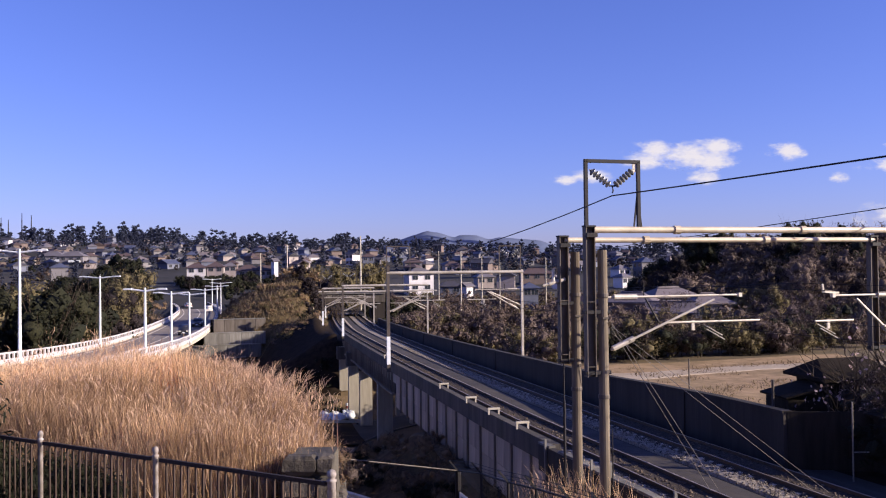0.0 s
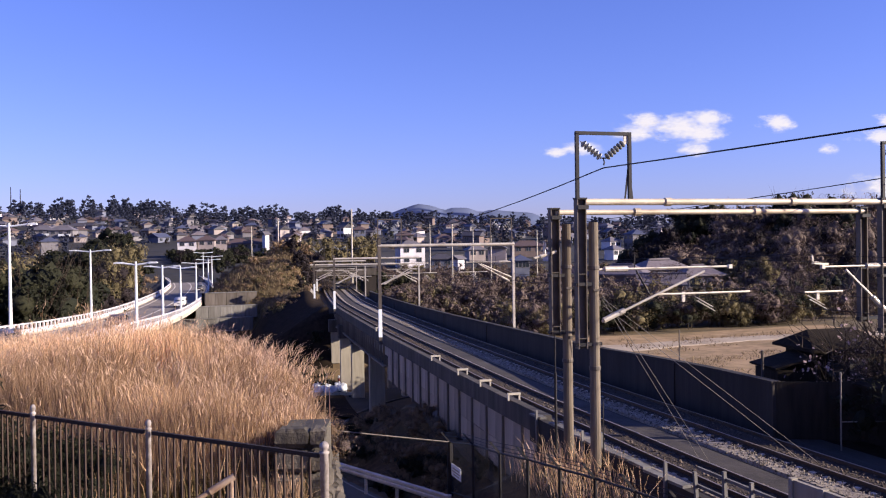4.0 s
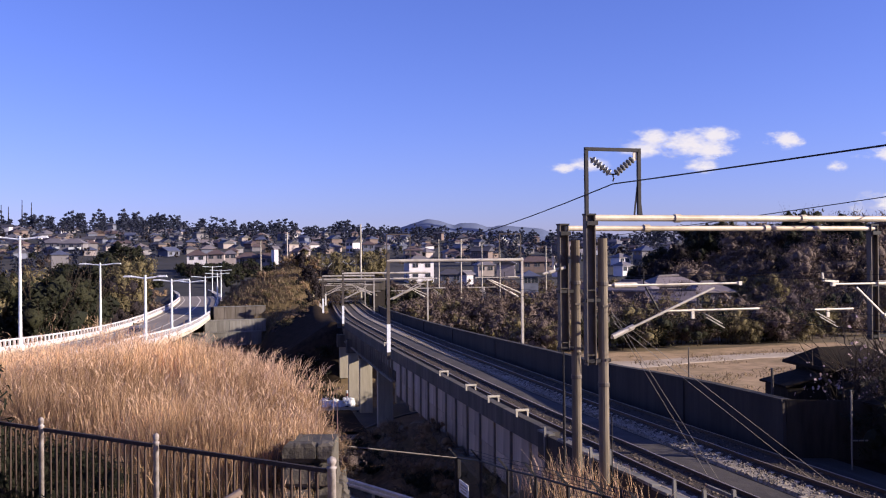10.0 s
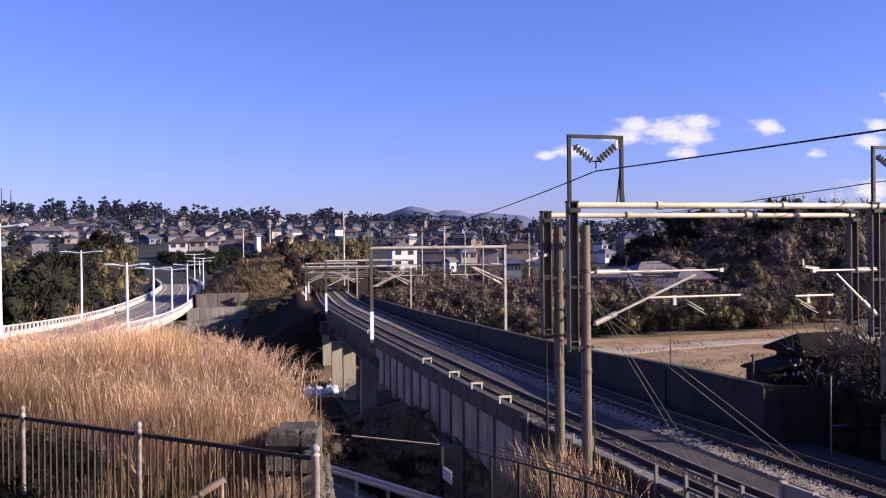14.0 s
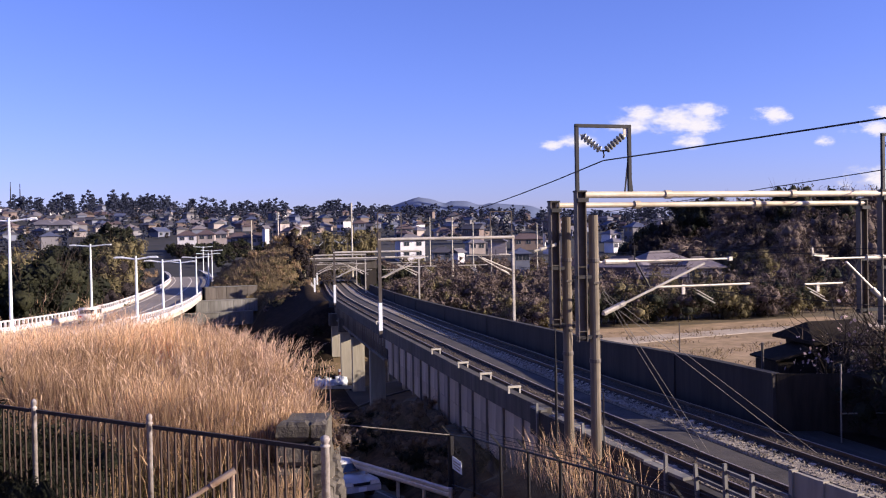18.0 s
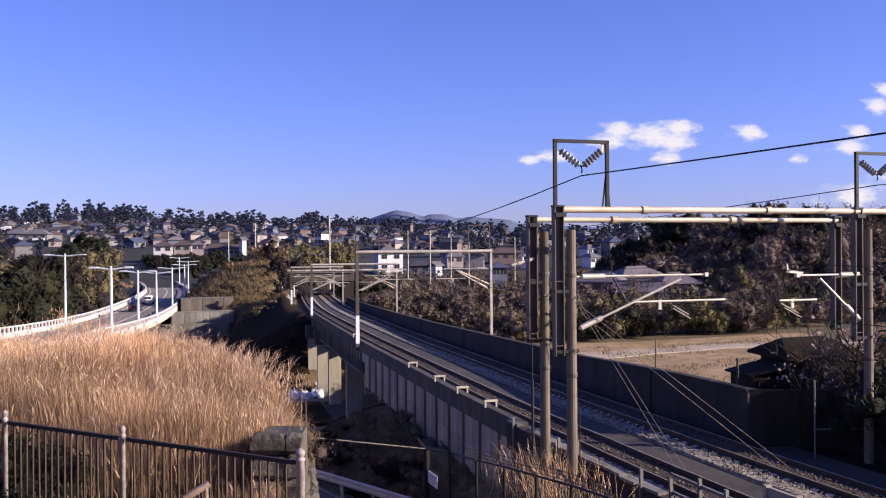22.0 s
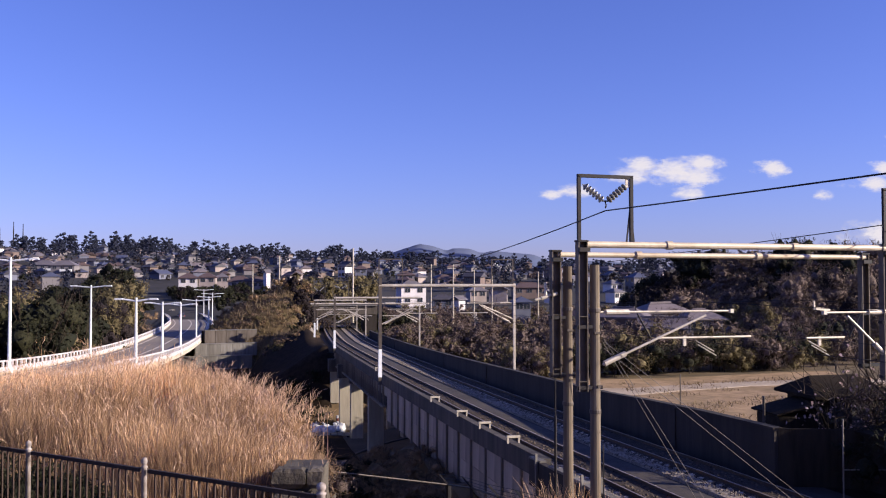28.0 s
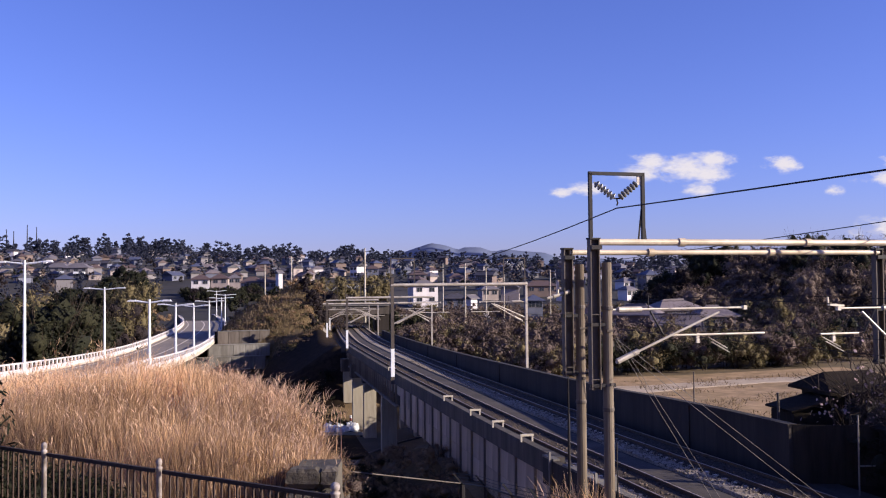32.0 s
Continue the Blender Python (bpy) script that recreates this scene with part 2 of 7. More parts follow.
    # dark concrete, both for moss and for painted shade
    moss_shade=material("moss_shade_concrete", (0.12, 0.1, 0.085), 0.95, second=(0.075, 0.06, 0.05), scale=2, stain=(0.05, 0.045, 0.03), stain_scale=0.5, bump=0.15, per_object=0.2, streak=True, hue=WHITE),
    worn_tube=material("worn_tube", (0.3, 0.24, 0.2), 0.7, 0.2, second=(0.16, 0.1, 0.07), scale=14, stain=(0.42, 0.4, 0.38), stain_scale=7, bump=0.05),
    bare=foliage("bare_twigs", [(0.06, 0.046, 0.036), (0.085, 0.066, 0.054), (0.05, 0.038, 0.03)], 0.05),
    bark=material("bark", (0.05, 0.038, 0.03), 0.95, second=(0.03, 0.023, 0.018), scale=7, bump=0.3),
)

# ---------------------------------------------------------------- building blocks
def quick_mesh(name, co, quads, mat):
    """A large mesh of quads, filled in bulk."""
    me = bpy.data.meshes.new(name)
    me.vertices.add(len(co))
    me.vertices.foreach_set("co", co.astype(np.float32).ravel())
    me.loops.add(quads.size)
    me.loops.foreach_set("vertex_index", quads.astype(np.int32).ravel())
    me.polygons.add(len(quads))
    me.polygons.foreach_set("loop_start", np.arange(0, quads.size, 4, dtype=np.int32))
    me.update(calc_edges=True)
    me.materials.append(mat)
    return me


class Geo:
    """Gathers vertices and faces for one mesh."""

    def __init__(self):
        self.v, self.f = [], []

    def add(self, verts, faces):
        k = len(self.v)
        self.v += [tuple(p) for p in verts]
        self.f += [tuple(i + k for i in q) for q in faces]
        return self

    def box(self, c, s, m=None, taper=1.0):
        x, y, z = (a / 2 for a in s)
        pts = [Vector((sx * x * (taper if sz > 0 else 1), sy * y * (taper if sz > 0 else 1), sz * z)) for sz in (-1, 1) for sy in (-1, 1) for sx in (-1, 1)]
        pts = [(m @ p if m else p) + Vector(c) for p in pts]
        return self.add(pts, [(0, 2, 3, 1), (4, 5, 7, 6), (0, 1, 5, 4), (2, 6, 7, 3), (0, 4, 6, 2), (1, 3, 7, 5)])

    def bar(self, a, b, w, h):
        """A square bar from a to b."""
        a, b = Vector(a), Vector(b)
        m = (b - a).to_track_quat("Y", "Z").to_matrix()
        return self.box((a + b) / 2, (w, (b - a).length, h), m)

    def tube(self, pts, r, n=8, r2=None, caps=True):
        """A round tube along points."""
        pts = [Vector(p) for p in pts]
        rings = []
        for i, p in enumerate(pts):
            d = (pts[min(i + 1, len(pts) - 1)] - pts[max(i - 1, 0)]).normalized()
            q = d.to_track_quat("Z", "Y").to_matrix()
            rr = r if r2 is None else r + (r2 - r) * i / max(1, len(pts) - 1)
            rings.append([p + q @ Vector((rr * math.cos(6.28318 * k / n), rr * math.sin(6.28318 * k / n), 0)) for k in range(n)])
        fs = [(i * n + k, i * n + (k + 1) % n, (i + 1) * n + (k + 1) % n, (i + 1) * n + k) for i in range(len(pts) - 1) for k in range(n)]
        if caps:
            fs += [tuple(range(n - 1, -1, -1)), tuple((len(pts) - 1) * n + k for k in range(n))]
        return self.add([p for ring in rings for p in ring], fs)

    def lathe(self, profile, c=(0, 0, 0), n=10):
        """A turned shape: (radius, height) pairs round z."""
        vs = [(c[0] + r * math.cos(6.28318 * k / n), c[1] + r * math.sin(6.28318 * k / n), c[2] + z) for r, z in profile for k in range(n)]
        fs = [(i * n + k, i * n + (k + 1) % n, (i + 1) * n + (k + 1) % n, (i + 1) * n + k) for i in range(len(profile) - 1) for k in range(n)]
        return self.add(vs, fs + [tuple(range(n - 1, -1, -1)), tuple((len(profile) - 1) * n + k for k in range(n))])

    def sweep(self, path, prof, caps=True):
        """A closed profile of (to the right, up) carried along a path in plan."""
        path = [Vector(p) for p in path]
        n = len(prof)
        vs = []
        for i, p in enumerate(path):
            d = path[min(i + 1, len(path) - 1)] - path[max(i - 1, 0)]
            r = Vector((d.y, -d.x, 0)).normalized()
            vs += [p + r * a + Vector((0, 0, b)) for a, b in prof]
        fs = [(i * n + k, (i + 1) * n + k, (i + 1) * n + (k + 1) % n, i * n + (k + 1) % n) for i in range(len(path) - 1) for k in range(n)]
        if caps:
            fs += [tuple(range(n)), tuple((len(path) - 1) * n + k for k in range(n - 1, -1, -1))]
        return self.add(vs, fs)

    def mesh(self, name, mat, smooth=False):
        if len(self.f) > 20000:
            return quick_mesh(name, np.array(self.v, dtype=np.float32), np.array(self.f, dtype=np.int32), mat)
        me = bpy.data.meshes.new(name)
        me.from_pydata(self.v, [], self.f)
        me.update()
        me.materials.append(mat)
        if smooth:
            me.shade_smooth()
        return me


def part(name, geo, mat, parent, label="", smooth=False):
    me = geo if isinstance(geo, bpy.types.Mesh) else geo.mesh(name, mat, smooth)
    ob = new(name, me)
    ob.parent = parent
    if label:
        ob["label"] = label
    return ob


def piece(name, me, parent, m):
    ob = new(name, me)
    ob.parent = parent
    ob.matrix_basis = m
    return ob


def empty(name, label, category, m=None, group="", kind=""):
    ob = new(name)
    if m is not None:
        ob.matrix_basis = m
    return tagged(ob, label, category, group, kind)


def solid(name, geo, mat, label, category, group="", kind="", smooth=False):
    return tagged(new(name, geo.mesh(name, mat, smooth)), label, category, group, kind)


def rect(x0, z0, x1, z1):
    return [(x0, z0), (x1, z0), (x1, z1), (x0, z1)]


rng = random.Random(7)

# ---------------------------------------------------------------- the railway's line
HEAD = radians(17)
C17, S17 = math.cos(HEAD), math.sin(HEAD)
DEV_S = [-60, 0, 25, 35, 45, 57, 72, 90, 110, 128, 145, 160, 200]
DEV_D = [0, 0, 0, 0.5, 1.3, 2.4, 3.7, 5.5, 7.6, 9.7, 12.2, 14.6, 21]


def dev(s):
    """How far the line has swung to the right of its first straight."""
    return sum(float(np.interp(s + k, DEV_S, DEV_D)) for k in (-6, -3, 0, 3, 6)) / 5


def grade(s):
    return -0.015 * max(0.0, s - 30)


def T(s, off, z=0.0):
    """A place s metres along the line, off metres to the right of the camera's own parallel, z above the rails."""
    o = off + dev(s)
    return Vector((o * C17 - s * S17, o * S17 + s * C17, z + grade(s)))


def turn_at(s):
    return 17 - math.degrees(math.atan((dev(s + 2) - dev(s - 2)) / 4))


def steps(a, b, d):
    n = max(1, round((b - a) / d))
    return [a + (b - a) * i / n for i in range(n + 1)]


NEAR_C, FAR_C = 15.38, 19.28
VIADUCT = (33.4, 120.0)


def smooth(a, b, t):
    t = min(1, max(0, (t - a) / (b - a)))
    return t * t * (3 - 2 * t)


# ---------------------------------------------------------------- the flyover road's line
RY = [-60, -30, 0, 20, 34, 45, 65, 90, 120, 150, 185, 220, 250, 275, 300, 330]
RX = [-44, -29, -19.5, -17.4, -18.3, -20.6, -27.41, -31.94, -36.71, -42.49, -48.98, -56.95, -66.14, -76.48, -88.61, -101.8]
RZ = [4.6, 4.4, 3.8, 2.9, 2.2, 1.63, 0.17, -1.26, -2.31, -2.82, -3.0, -3.05, -3.06, -3.03, -3.01, -2.98]
_ry = steps(-60, 330, 3)


def _line(v):
    """Rounded off widely near the camera, less at the far bend."""
    wide = tight = np.interp(_ry, RY, v)
    for _ in range(3):
        wide = np.convolve(np.pad(wide, 4, mode="reflect", reflect_type="odd"), np.ones(9) / 9, "valid")
        tight = np.convolve(np.pad(tight, 2, mode="reflect", reflect_type="odd"), np.ones(5) / 5, "valid")
    k = np.clip((np.array(_ry) - 140) / 40, 0, 1)
    return wide * (1 - k) + tight * k


_rx, _rz = _line(RX), _line(RZ)
ROAD = [Vector((float(a), b, float(c))) for a, b, c in zip(_rx, _ry, _rz)]


def road_at(y, off=0.0):
    """The road's surface at y metres ahead, off metres to the right of its middle, and its heading in degrees."""
    x, z = (float(np.interp(y, _ry, v)) for v in (_rx, _rz))
    d = (float(np.interp(y + 2, _ry, _rx)) - float(np.interp(y - 2, _ry, _rx))) / 4
    n = math.hypot(1, d)
    return Vector((x + off / n, y - off * d / n, z)), -math.degrees(math.atan(d))


# the lower road, which dips from the bridge foot under the railway
LOW = [(6.5, 2, 1.2), (4.6, 8, 0.5), (1.6, 16, -0.6), (-1.4, 26, -1.9), (-4.2, 34, -3.0), (-7.4, 44, -4.3), (-9.6, 56, -5.9), (-10.6, 68, -7.4), (-11.0, 80, -8.7), (-10.4, 92, -9.6), (-6, 103, -9.9), (3, 111, -10.0), (16, 117, -10.0)]
LOWPATH = []
for _i in range(len(LOW) - 1):
    _a, _b, _c, _d = (Vector(LOW[min(max(_i + k, 0), len(LOW) - 1)]) for k in (-1, 0, 1, 2))
    for _k in range(5):
        _t = _k / 5
        LOWPATH.append(0.5 * (2 * _b + (_c - _a) * _t + (2 * _a - 5 * _b + 4 * _c - _d) * _t ** 2 + (3 * _b - _a - 3 * _c + _d) * _t ** 3))
LOWPATH.append(Vector(LOW[-1]))
_low = np.array([tuple(p) for p in LOWPATH])
EDGE_Y, EDGE_X = [-60, 0, 4, 7, 9.5, 12, 16, 21, 26, 30, 40], [9, 3, 1.0, -0.7, -1.2, -1.38, -1.9, -3.75, -7.0, -11, -22]


def mound_z(x, y):
    return 0.4 * math.exp(-((x + 5.6) / 2.3) ** 2 - ((y - 19.5) / 4.5) ** 2) + float(np.interp(y, [-60, 3, 8, 12, 22, 26, 34], [5.2, 5.2, 3.75, 3.5, 3.22, 2.2, -3]))


def ground_z(x, y):
    off, s = x * C17 + y * S17, -x * S17 + y * C17
    rel = off - dev(s)
    z = float(np.interp(y, [-80, 0, 60, 92, 130, 165, 200, 260, 330, 400, 520, 700, 850, 1000, 1300, 2500, 5000], [-2, -7, -8, -10, -10, -8, -5.5, -2.5, 1, 5, 11, 18, 22, 22.5, 18, 5, 0]))
    if y > 180:
        z += smooth(180, 400, y) * (2.5 * noise.noise((x * 0.008, y * 0.008, 0)) + 1.2 * noise.noise((x * 0.03, y * 0.03, 3)))
        z += smooth(300, 700, y) * 9 * math.exp(-((x + 330) / 150) ** 2) + smooth(300, 700, y) * -7 * math.exp(-((x - 130) / 120) ** 2)
    # land on the far side of the line
    if s < 175:
        w = smooth(21.0, 21.35, rel) * (1 - smooth(130, 175, s))
        low = smooth(64, 78, s) * (1 - smooth(112, 124, s)) * (1 - smooth(24, 26.5, rel) * (1 - smooth(80, 92, s)))
        z += (low * float(np.interp(rel, [21, 27, 44], [-8.2, -7.2, 0])) - 1.5 + 0.9 * (1 - smooth(31, 40, s)) + 0.5 * smooth(34, 45, s) * noise.noise((x * 0.05, y * 0.05, 9)) - grade(0) + grade(s) * 0.6 - z) * w
    # the formation next to the camera, and the bank down to the lower road
    if s < 36:
        fence = float(np.interp(s, [-40, 10, 20, 31, 36], [0.2, 0.1, -0.3, -1.7, -2.4]))
        w = smooth(8.6, 9.7, rel)
        here = fence + (-0.62 - fence) * smooth(9.7, 12.6, rel)
        cut = 1 - smooth(29.6, 32.8, s) if rel < 13.3 else 1 - smooth(33.4, 36, s)
        if rel < 21.2:
            z += (here - z) * w * cut
    # the lower road's bed
    d = np.hypot(_low[:, 0] - x, _low[:, 1] - y)
    k = int(d.argmin())
    w = 1 - smooth(3.4, 5.2, float(d[k]))
    if rel < 9.4 or s > 36:
        z += (float(_low[k, 2]) - 0.12 - z) * max(w, (1 - smooth(5.2, 9, float(d[k]))) * 0.8 if s < 36 and rel < 9.4 else 0)
    # bank under the panelled side of the viaduct
    if 30 < s < 72 and rel < 21.1:
        z = max(z, -3.25 - max(0, 13.5 - rel) * 0.6 - 2.6 * smooth(55, 70, s) - (2 if rel > 14 else 0) + 0.3 * noise.noise((x * 0.4, y * 0.4, 1)))
    # the embankment past the viaduct
    if s > 85 and rel < 21.1:
        z = max(z, grade(s) - 0.62 - max(0, 12.6 - rel) / 1.5 - max(0, 121 - s) * 1.1)
    # shaded spur beside the cutting's mouth
    if s > 116 and rel < 12.6:
        lip = -1.0 - max(0, 11.0 - rel) * 0.46 - max(0, rel - 11.3) * 1.0 - max(0, 4.6 - rel) * 1.1
        z += max(0, lip - z) * smooth(118, 147, s) * (1 - smooth(158, 185, s))
    # wooded knoll between road and line
    if 100 < y < 260:
        bump = 11.6 * math.exp(-((x + 34) / 11) ** 2 - ((y - 170) / 26) ** 2) + 9.5 * math.exp(-((x + 24) / 7) ** 2 - ((y - 176) / 24) ** 2)
        z = max(z, -10.4 + smooth(149, 158, y) * (1 - smooth(9.5, 13.0, rel)) * bump)
    # hill at the far right
    if x > 10 and 60 < y < 500:
        z = max(z, -6 + 11 * smooth(26, 52, x - 0.12 * (y - 150)) * math.exp(-((y - 175) / 60) ** 2 if y < 175 else -((y - 175) / 140) ** 2))
    # the grassy mound and the terrace behind the fence
    ex = float(np.interp(y, EDGE_Y, EDGE_X))
    if y < 36 and x > float(np.interp(y, RY, RX)) + 5.2:
        z += (mound_z(x, y) + 0.25 * noise.noise((x * 0.3, y * 0.3, 5)) - z) * smooth(ex + 0.05, ex - 0.3, x) if x < ex + 0.05 else 0
    return z


def grid_lines(fine, step, far, grow):
    v, d = [0.0], step
    while v[-1] < far:
        if v[-1] >= fine:
            d *= grow
        v.append(v[-1] + d)
    return v


def build_ground():
    ys = [-a for a in grid_lines(6, 2.0, 120, 1.3)[:0:-1]] + grid_lines(45, 0.75, 4600, 1.045)
    xp = grid_lines(25, 0.75, 4000, 1.06)
    xs = [-a for a in xp[:0:-1]] + xp
    g = Geo()
    w = len(xs)
    verts = [(x, y, ground_z(x, y)) for y in ys for x in xs]
    faces = [(j * w + i, j * w + i + 1, (j + 1) * w + i + 1, (j + 1) * w + i) for j in range(len(ys) - 1) for i in range(w - 1)]
    g.add(verts, faces)
    return solid("ground", g, M["ground"], "dry winter ground with scrub, earth and dead grass", "ground", kind="structure", smooth=True)


def build_town_ground():
    """Dark gardens and lanes of the town on the far slope."""
    ys = [215 + 14 * i for i in range(66)]
    g = Geo()
    n = 70
    g.add([(y * (-0.72 + 1.25 * i / n), y, ground_z(y * (-0.72 + 1.25 * i / n), y) + 0.25) for y in ys for i in range(n + 1)], [(j * (n + 1) + i, j * (n + 1) + i + 1, (j + 1) * (n + 1) + i + 1, (j + 1) * (n + 1) + i) for j in range(len(ys) - 1) for i in range(n)])
    solid("ground_town", g, M["town"], "dark gardens and lanes of the hillside town", "ground", kind="structure", smooth=True)


def build_field():
    """Bare ground and a dusty lane past the railway wall."""
    g = Geo()
    rows = []
    for s in steps(34, 74, 2):
        rows.append([T(s, 21.6 + k * (3.2 + 0.35 * noise.noise((s * 0.2, k, 0))), 0) for k in range(12)])
    w = len(rows[0])
    g.add([(p.x, p.y, ground_z(p.x, p.y) + 0.06) for r in rows for p in r], [(j * w + i, j * w + i + 1, (j + 1) * w + i + 1, (j + 1) * w + i) for j in range(len(rows) - 1) for i in range(w - 1)])
    solid("ground_field", g, M["field"], "bare sandy field beside the railway wall", "field", kind="structure", smooth=True)
    g = Geo()
    path = [Vector((x, y, 0)) for x, y in ((12.5, 72), (18, 77), (25, 80.5), (34, 82), (46, 80))]
    fine = [path[int(t)].lerp(path[min(int(t) + 1, 4)], t % 1) for t in steps(0, 3.99, 0.125)]
    g.sweep([(p.x, p.y, ground_z(p.x, p.y) + 0.1) for p in fine], [(-2.6, -0.2), (2.6, -0.2), (2.2, -0.02), (-2.2, -0.02)])
    solid("road_lane", g, M["lane"], "pale dusty concrete lane across the bare field", "lane", kind="structure")


def build_tracks():
    a, b = -30, 200
    g = Geo()
    ss = steps(a, b, 2.5)
    g.sweep([T(s, 17.33) for s in ss], [(-3.35, -0.62), (-2.95, -0.2), (-0.85, -0.2), (-0.75, -0.24), (0.75, -0.24), (0.85, -0.2), (3.1, -0.2), (3.7, -0.62)])
    bed = solid("track_bed", g, M["ballast"], "dark stone ballast bed of the double track line", "ballast", kind="structure")
    # shoulders of pale ballast and a trodden walkway between the lines
    for lo, hi, z, mat, nm in ((-1.1, 0.02, -0.16, M["walkway"], "walkway"), (0.2, 0.95, -0.13, M["pale_ballast"], "ballast_shoulder"), (-1.32, -1.12, -0.11, M["pale_ballast"], "ballast_shoulder"), (-3.08, -2.72, -0.14, M["pale_ballast"], "ballast_shoulder")):
        part(nm, Geo().sweep([T(s, 17.33) for s in ss], [(lo, -0.3), (lo + 0.05, z), (hi - 0.05, z), (hi, -0.3)]), mat, bed)
    for c, nm in ((NEAR_C, "near"), (FAR_C, "far")):
        tr = empty("railway_track", "rusty rails with polished heads on concrete sleepers", "railway track", group="railway tracks")
        for side in (-1, 1):
            base = [T(s, c + side * 0.5685) for s in ss]
            r = part("rail", Geo().sweep(base, [(-0.06, -0.155), (0.06, -0.155), (0.06, -0.14), (0.012, -0.12), (0.012, -0.045), (0.034, -0.035), (0.034, -0.006), (-0.034, -0.006), (-0.034, -0.035), (-0.012, -0.045), (-0.012, -0.12), (-0.06, -0.14)]), M["rail"], tr)
            part("rail_head", Geo().sweep(base, rect(-0.03, -0.006, 0.03, 0.0)), M["rail_head"], r, "polished steel rail head")
        part("ballast_fill", Geo().sweep([T(s, c) for s in ss], [(-0.9, -0.22), (-0.74, -0.122), (0.74, -0.122), (0.9, -0.22)]), M["ballast"], tr)
        me = Geo().box((0, 0, 0), (2.0, 0.22, 0.14), taper=0.9).mesh("sleeper", M["sleeper"])
        s, n = 14.0, 0
        while s < 150 and n < 200:
            p = T(s, c, -0.2)
            piece("sleeper", me, tr, pose(p.x, p.y, p.z, 0, 0, turn_at(s)))
            s += 0.62
            n += 1
        far = Geo()
        while s < 196:
            far.box(T(s, c, -0.2), (2.0, 0.22, 0.14), Euler((0, 0, radians(turn_at(s)))).to_matrix())
            s += 0.62
        tagged(part("sleeper", far, M["sleeper"], tr), kind="stuff")


def build_ballast():
    """Loose stones: dark ones over the bed, pale ones strewn along the walkway."""
    r = np.random.default_rng(17)
    cube = np.array([(x, y, z) for z in (-1, 1) for y in (-1, 1) for x in (-1, 1)], dtype=float) * 0.5
    quad = np.array([(0, 2, 3, 1), (4, 5, 7, 6), (0, 1, 5, 4), (2, 6, 7, 3), (0, 4, 6, 2), (1, 3, 7, 5)])

    def strew(name, label, mat, n, bands, lo, hi):
        vs, fs = [], []
        for i in range(n):
            a, b, z = bands[i % len(bands)]
            s = 11 + 80 * r.random() ** 1.7
            if noise.noise((s * 0.35, i % len(bands), 2)) < -0.25 and mat is M["pale_stones"]:
                continue
            p = T(s, a + (b - a) * r.random(), z)
            size = lo + (hi - lo) * r.random() ** 2
            q = Euler(tuple(r.uniform(0, 6.28, 3))).to_matrix()
            k = cube * size * (0.7 + 0.6 * r.random((8, 3)))
            vs.append(k @ np.array(q).T + np.array(tuple(p)))
            fs.append(quad + 8 * (len(vs) - 1))
        tagged(new(name, quick_mesh(name, np.concatenate(vs), np.concatenate(fs), mat)), label, "ballast", kind="stuff")

    strew("ballast_stones", "dark loose ballast stones round the sleepers", M["stones"], 15000, ((14.0, 14.75, -0.22), (14.9, 15.9, -0.13), (15.95, 16.2, -0.15), (18.5, 18.75, -0.17), (18.8, 19.8, -0.13), (19.9, 20.4, -0.2)), 0.03, 0.085)
    strew("pale_stones", "pale loose stones strewn along the walkway between the tracks", M["pale_stones"], 8000, ((17.45, 18.3, -0.13), (17.5, 18.35, -0.12), (18.0, 18.6, -0.12), (14.25, 14.65, -0.13), (16.0, 16.2, -0.11), (17.5, 18.2, -0.13)), 0.02, 0.06)


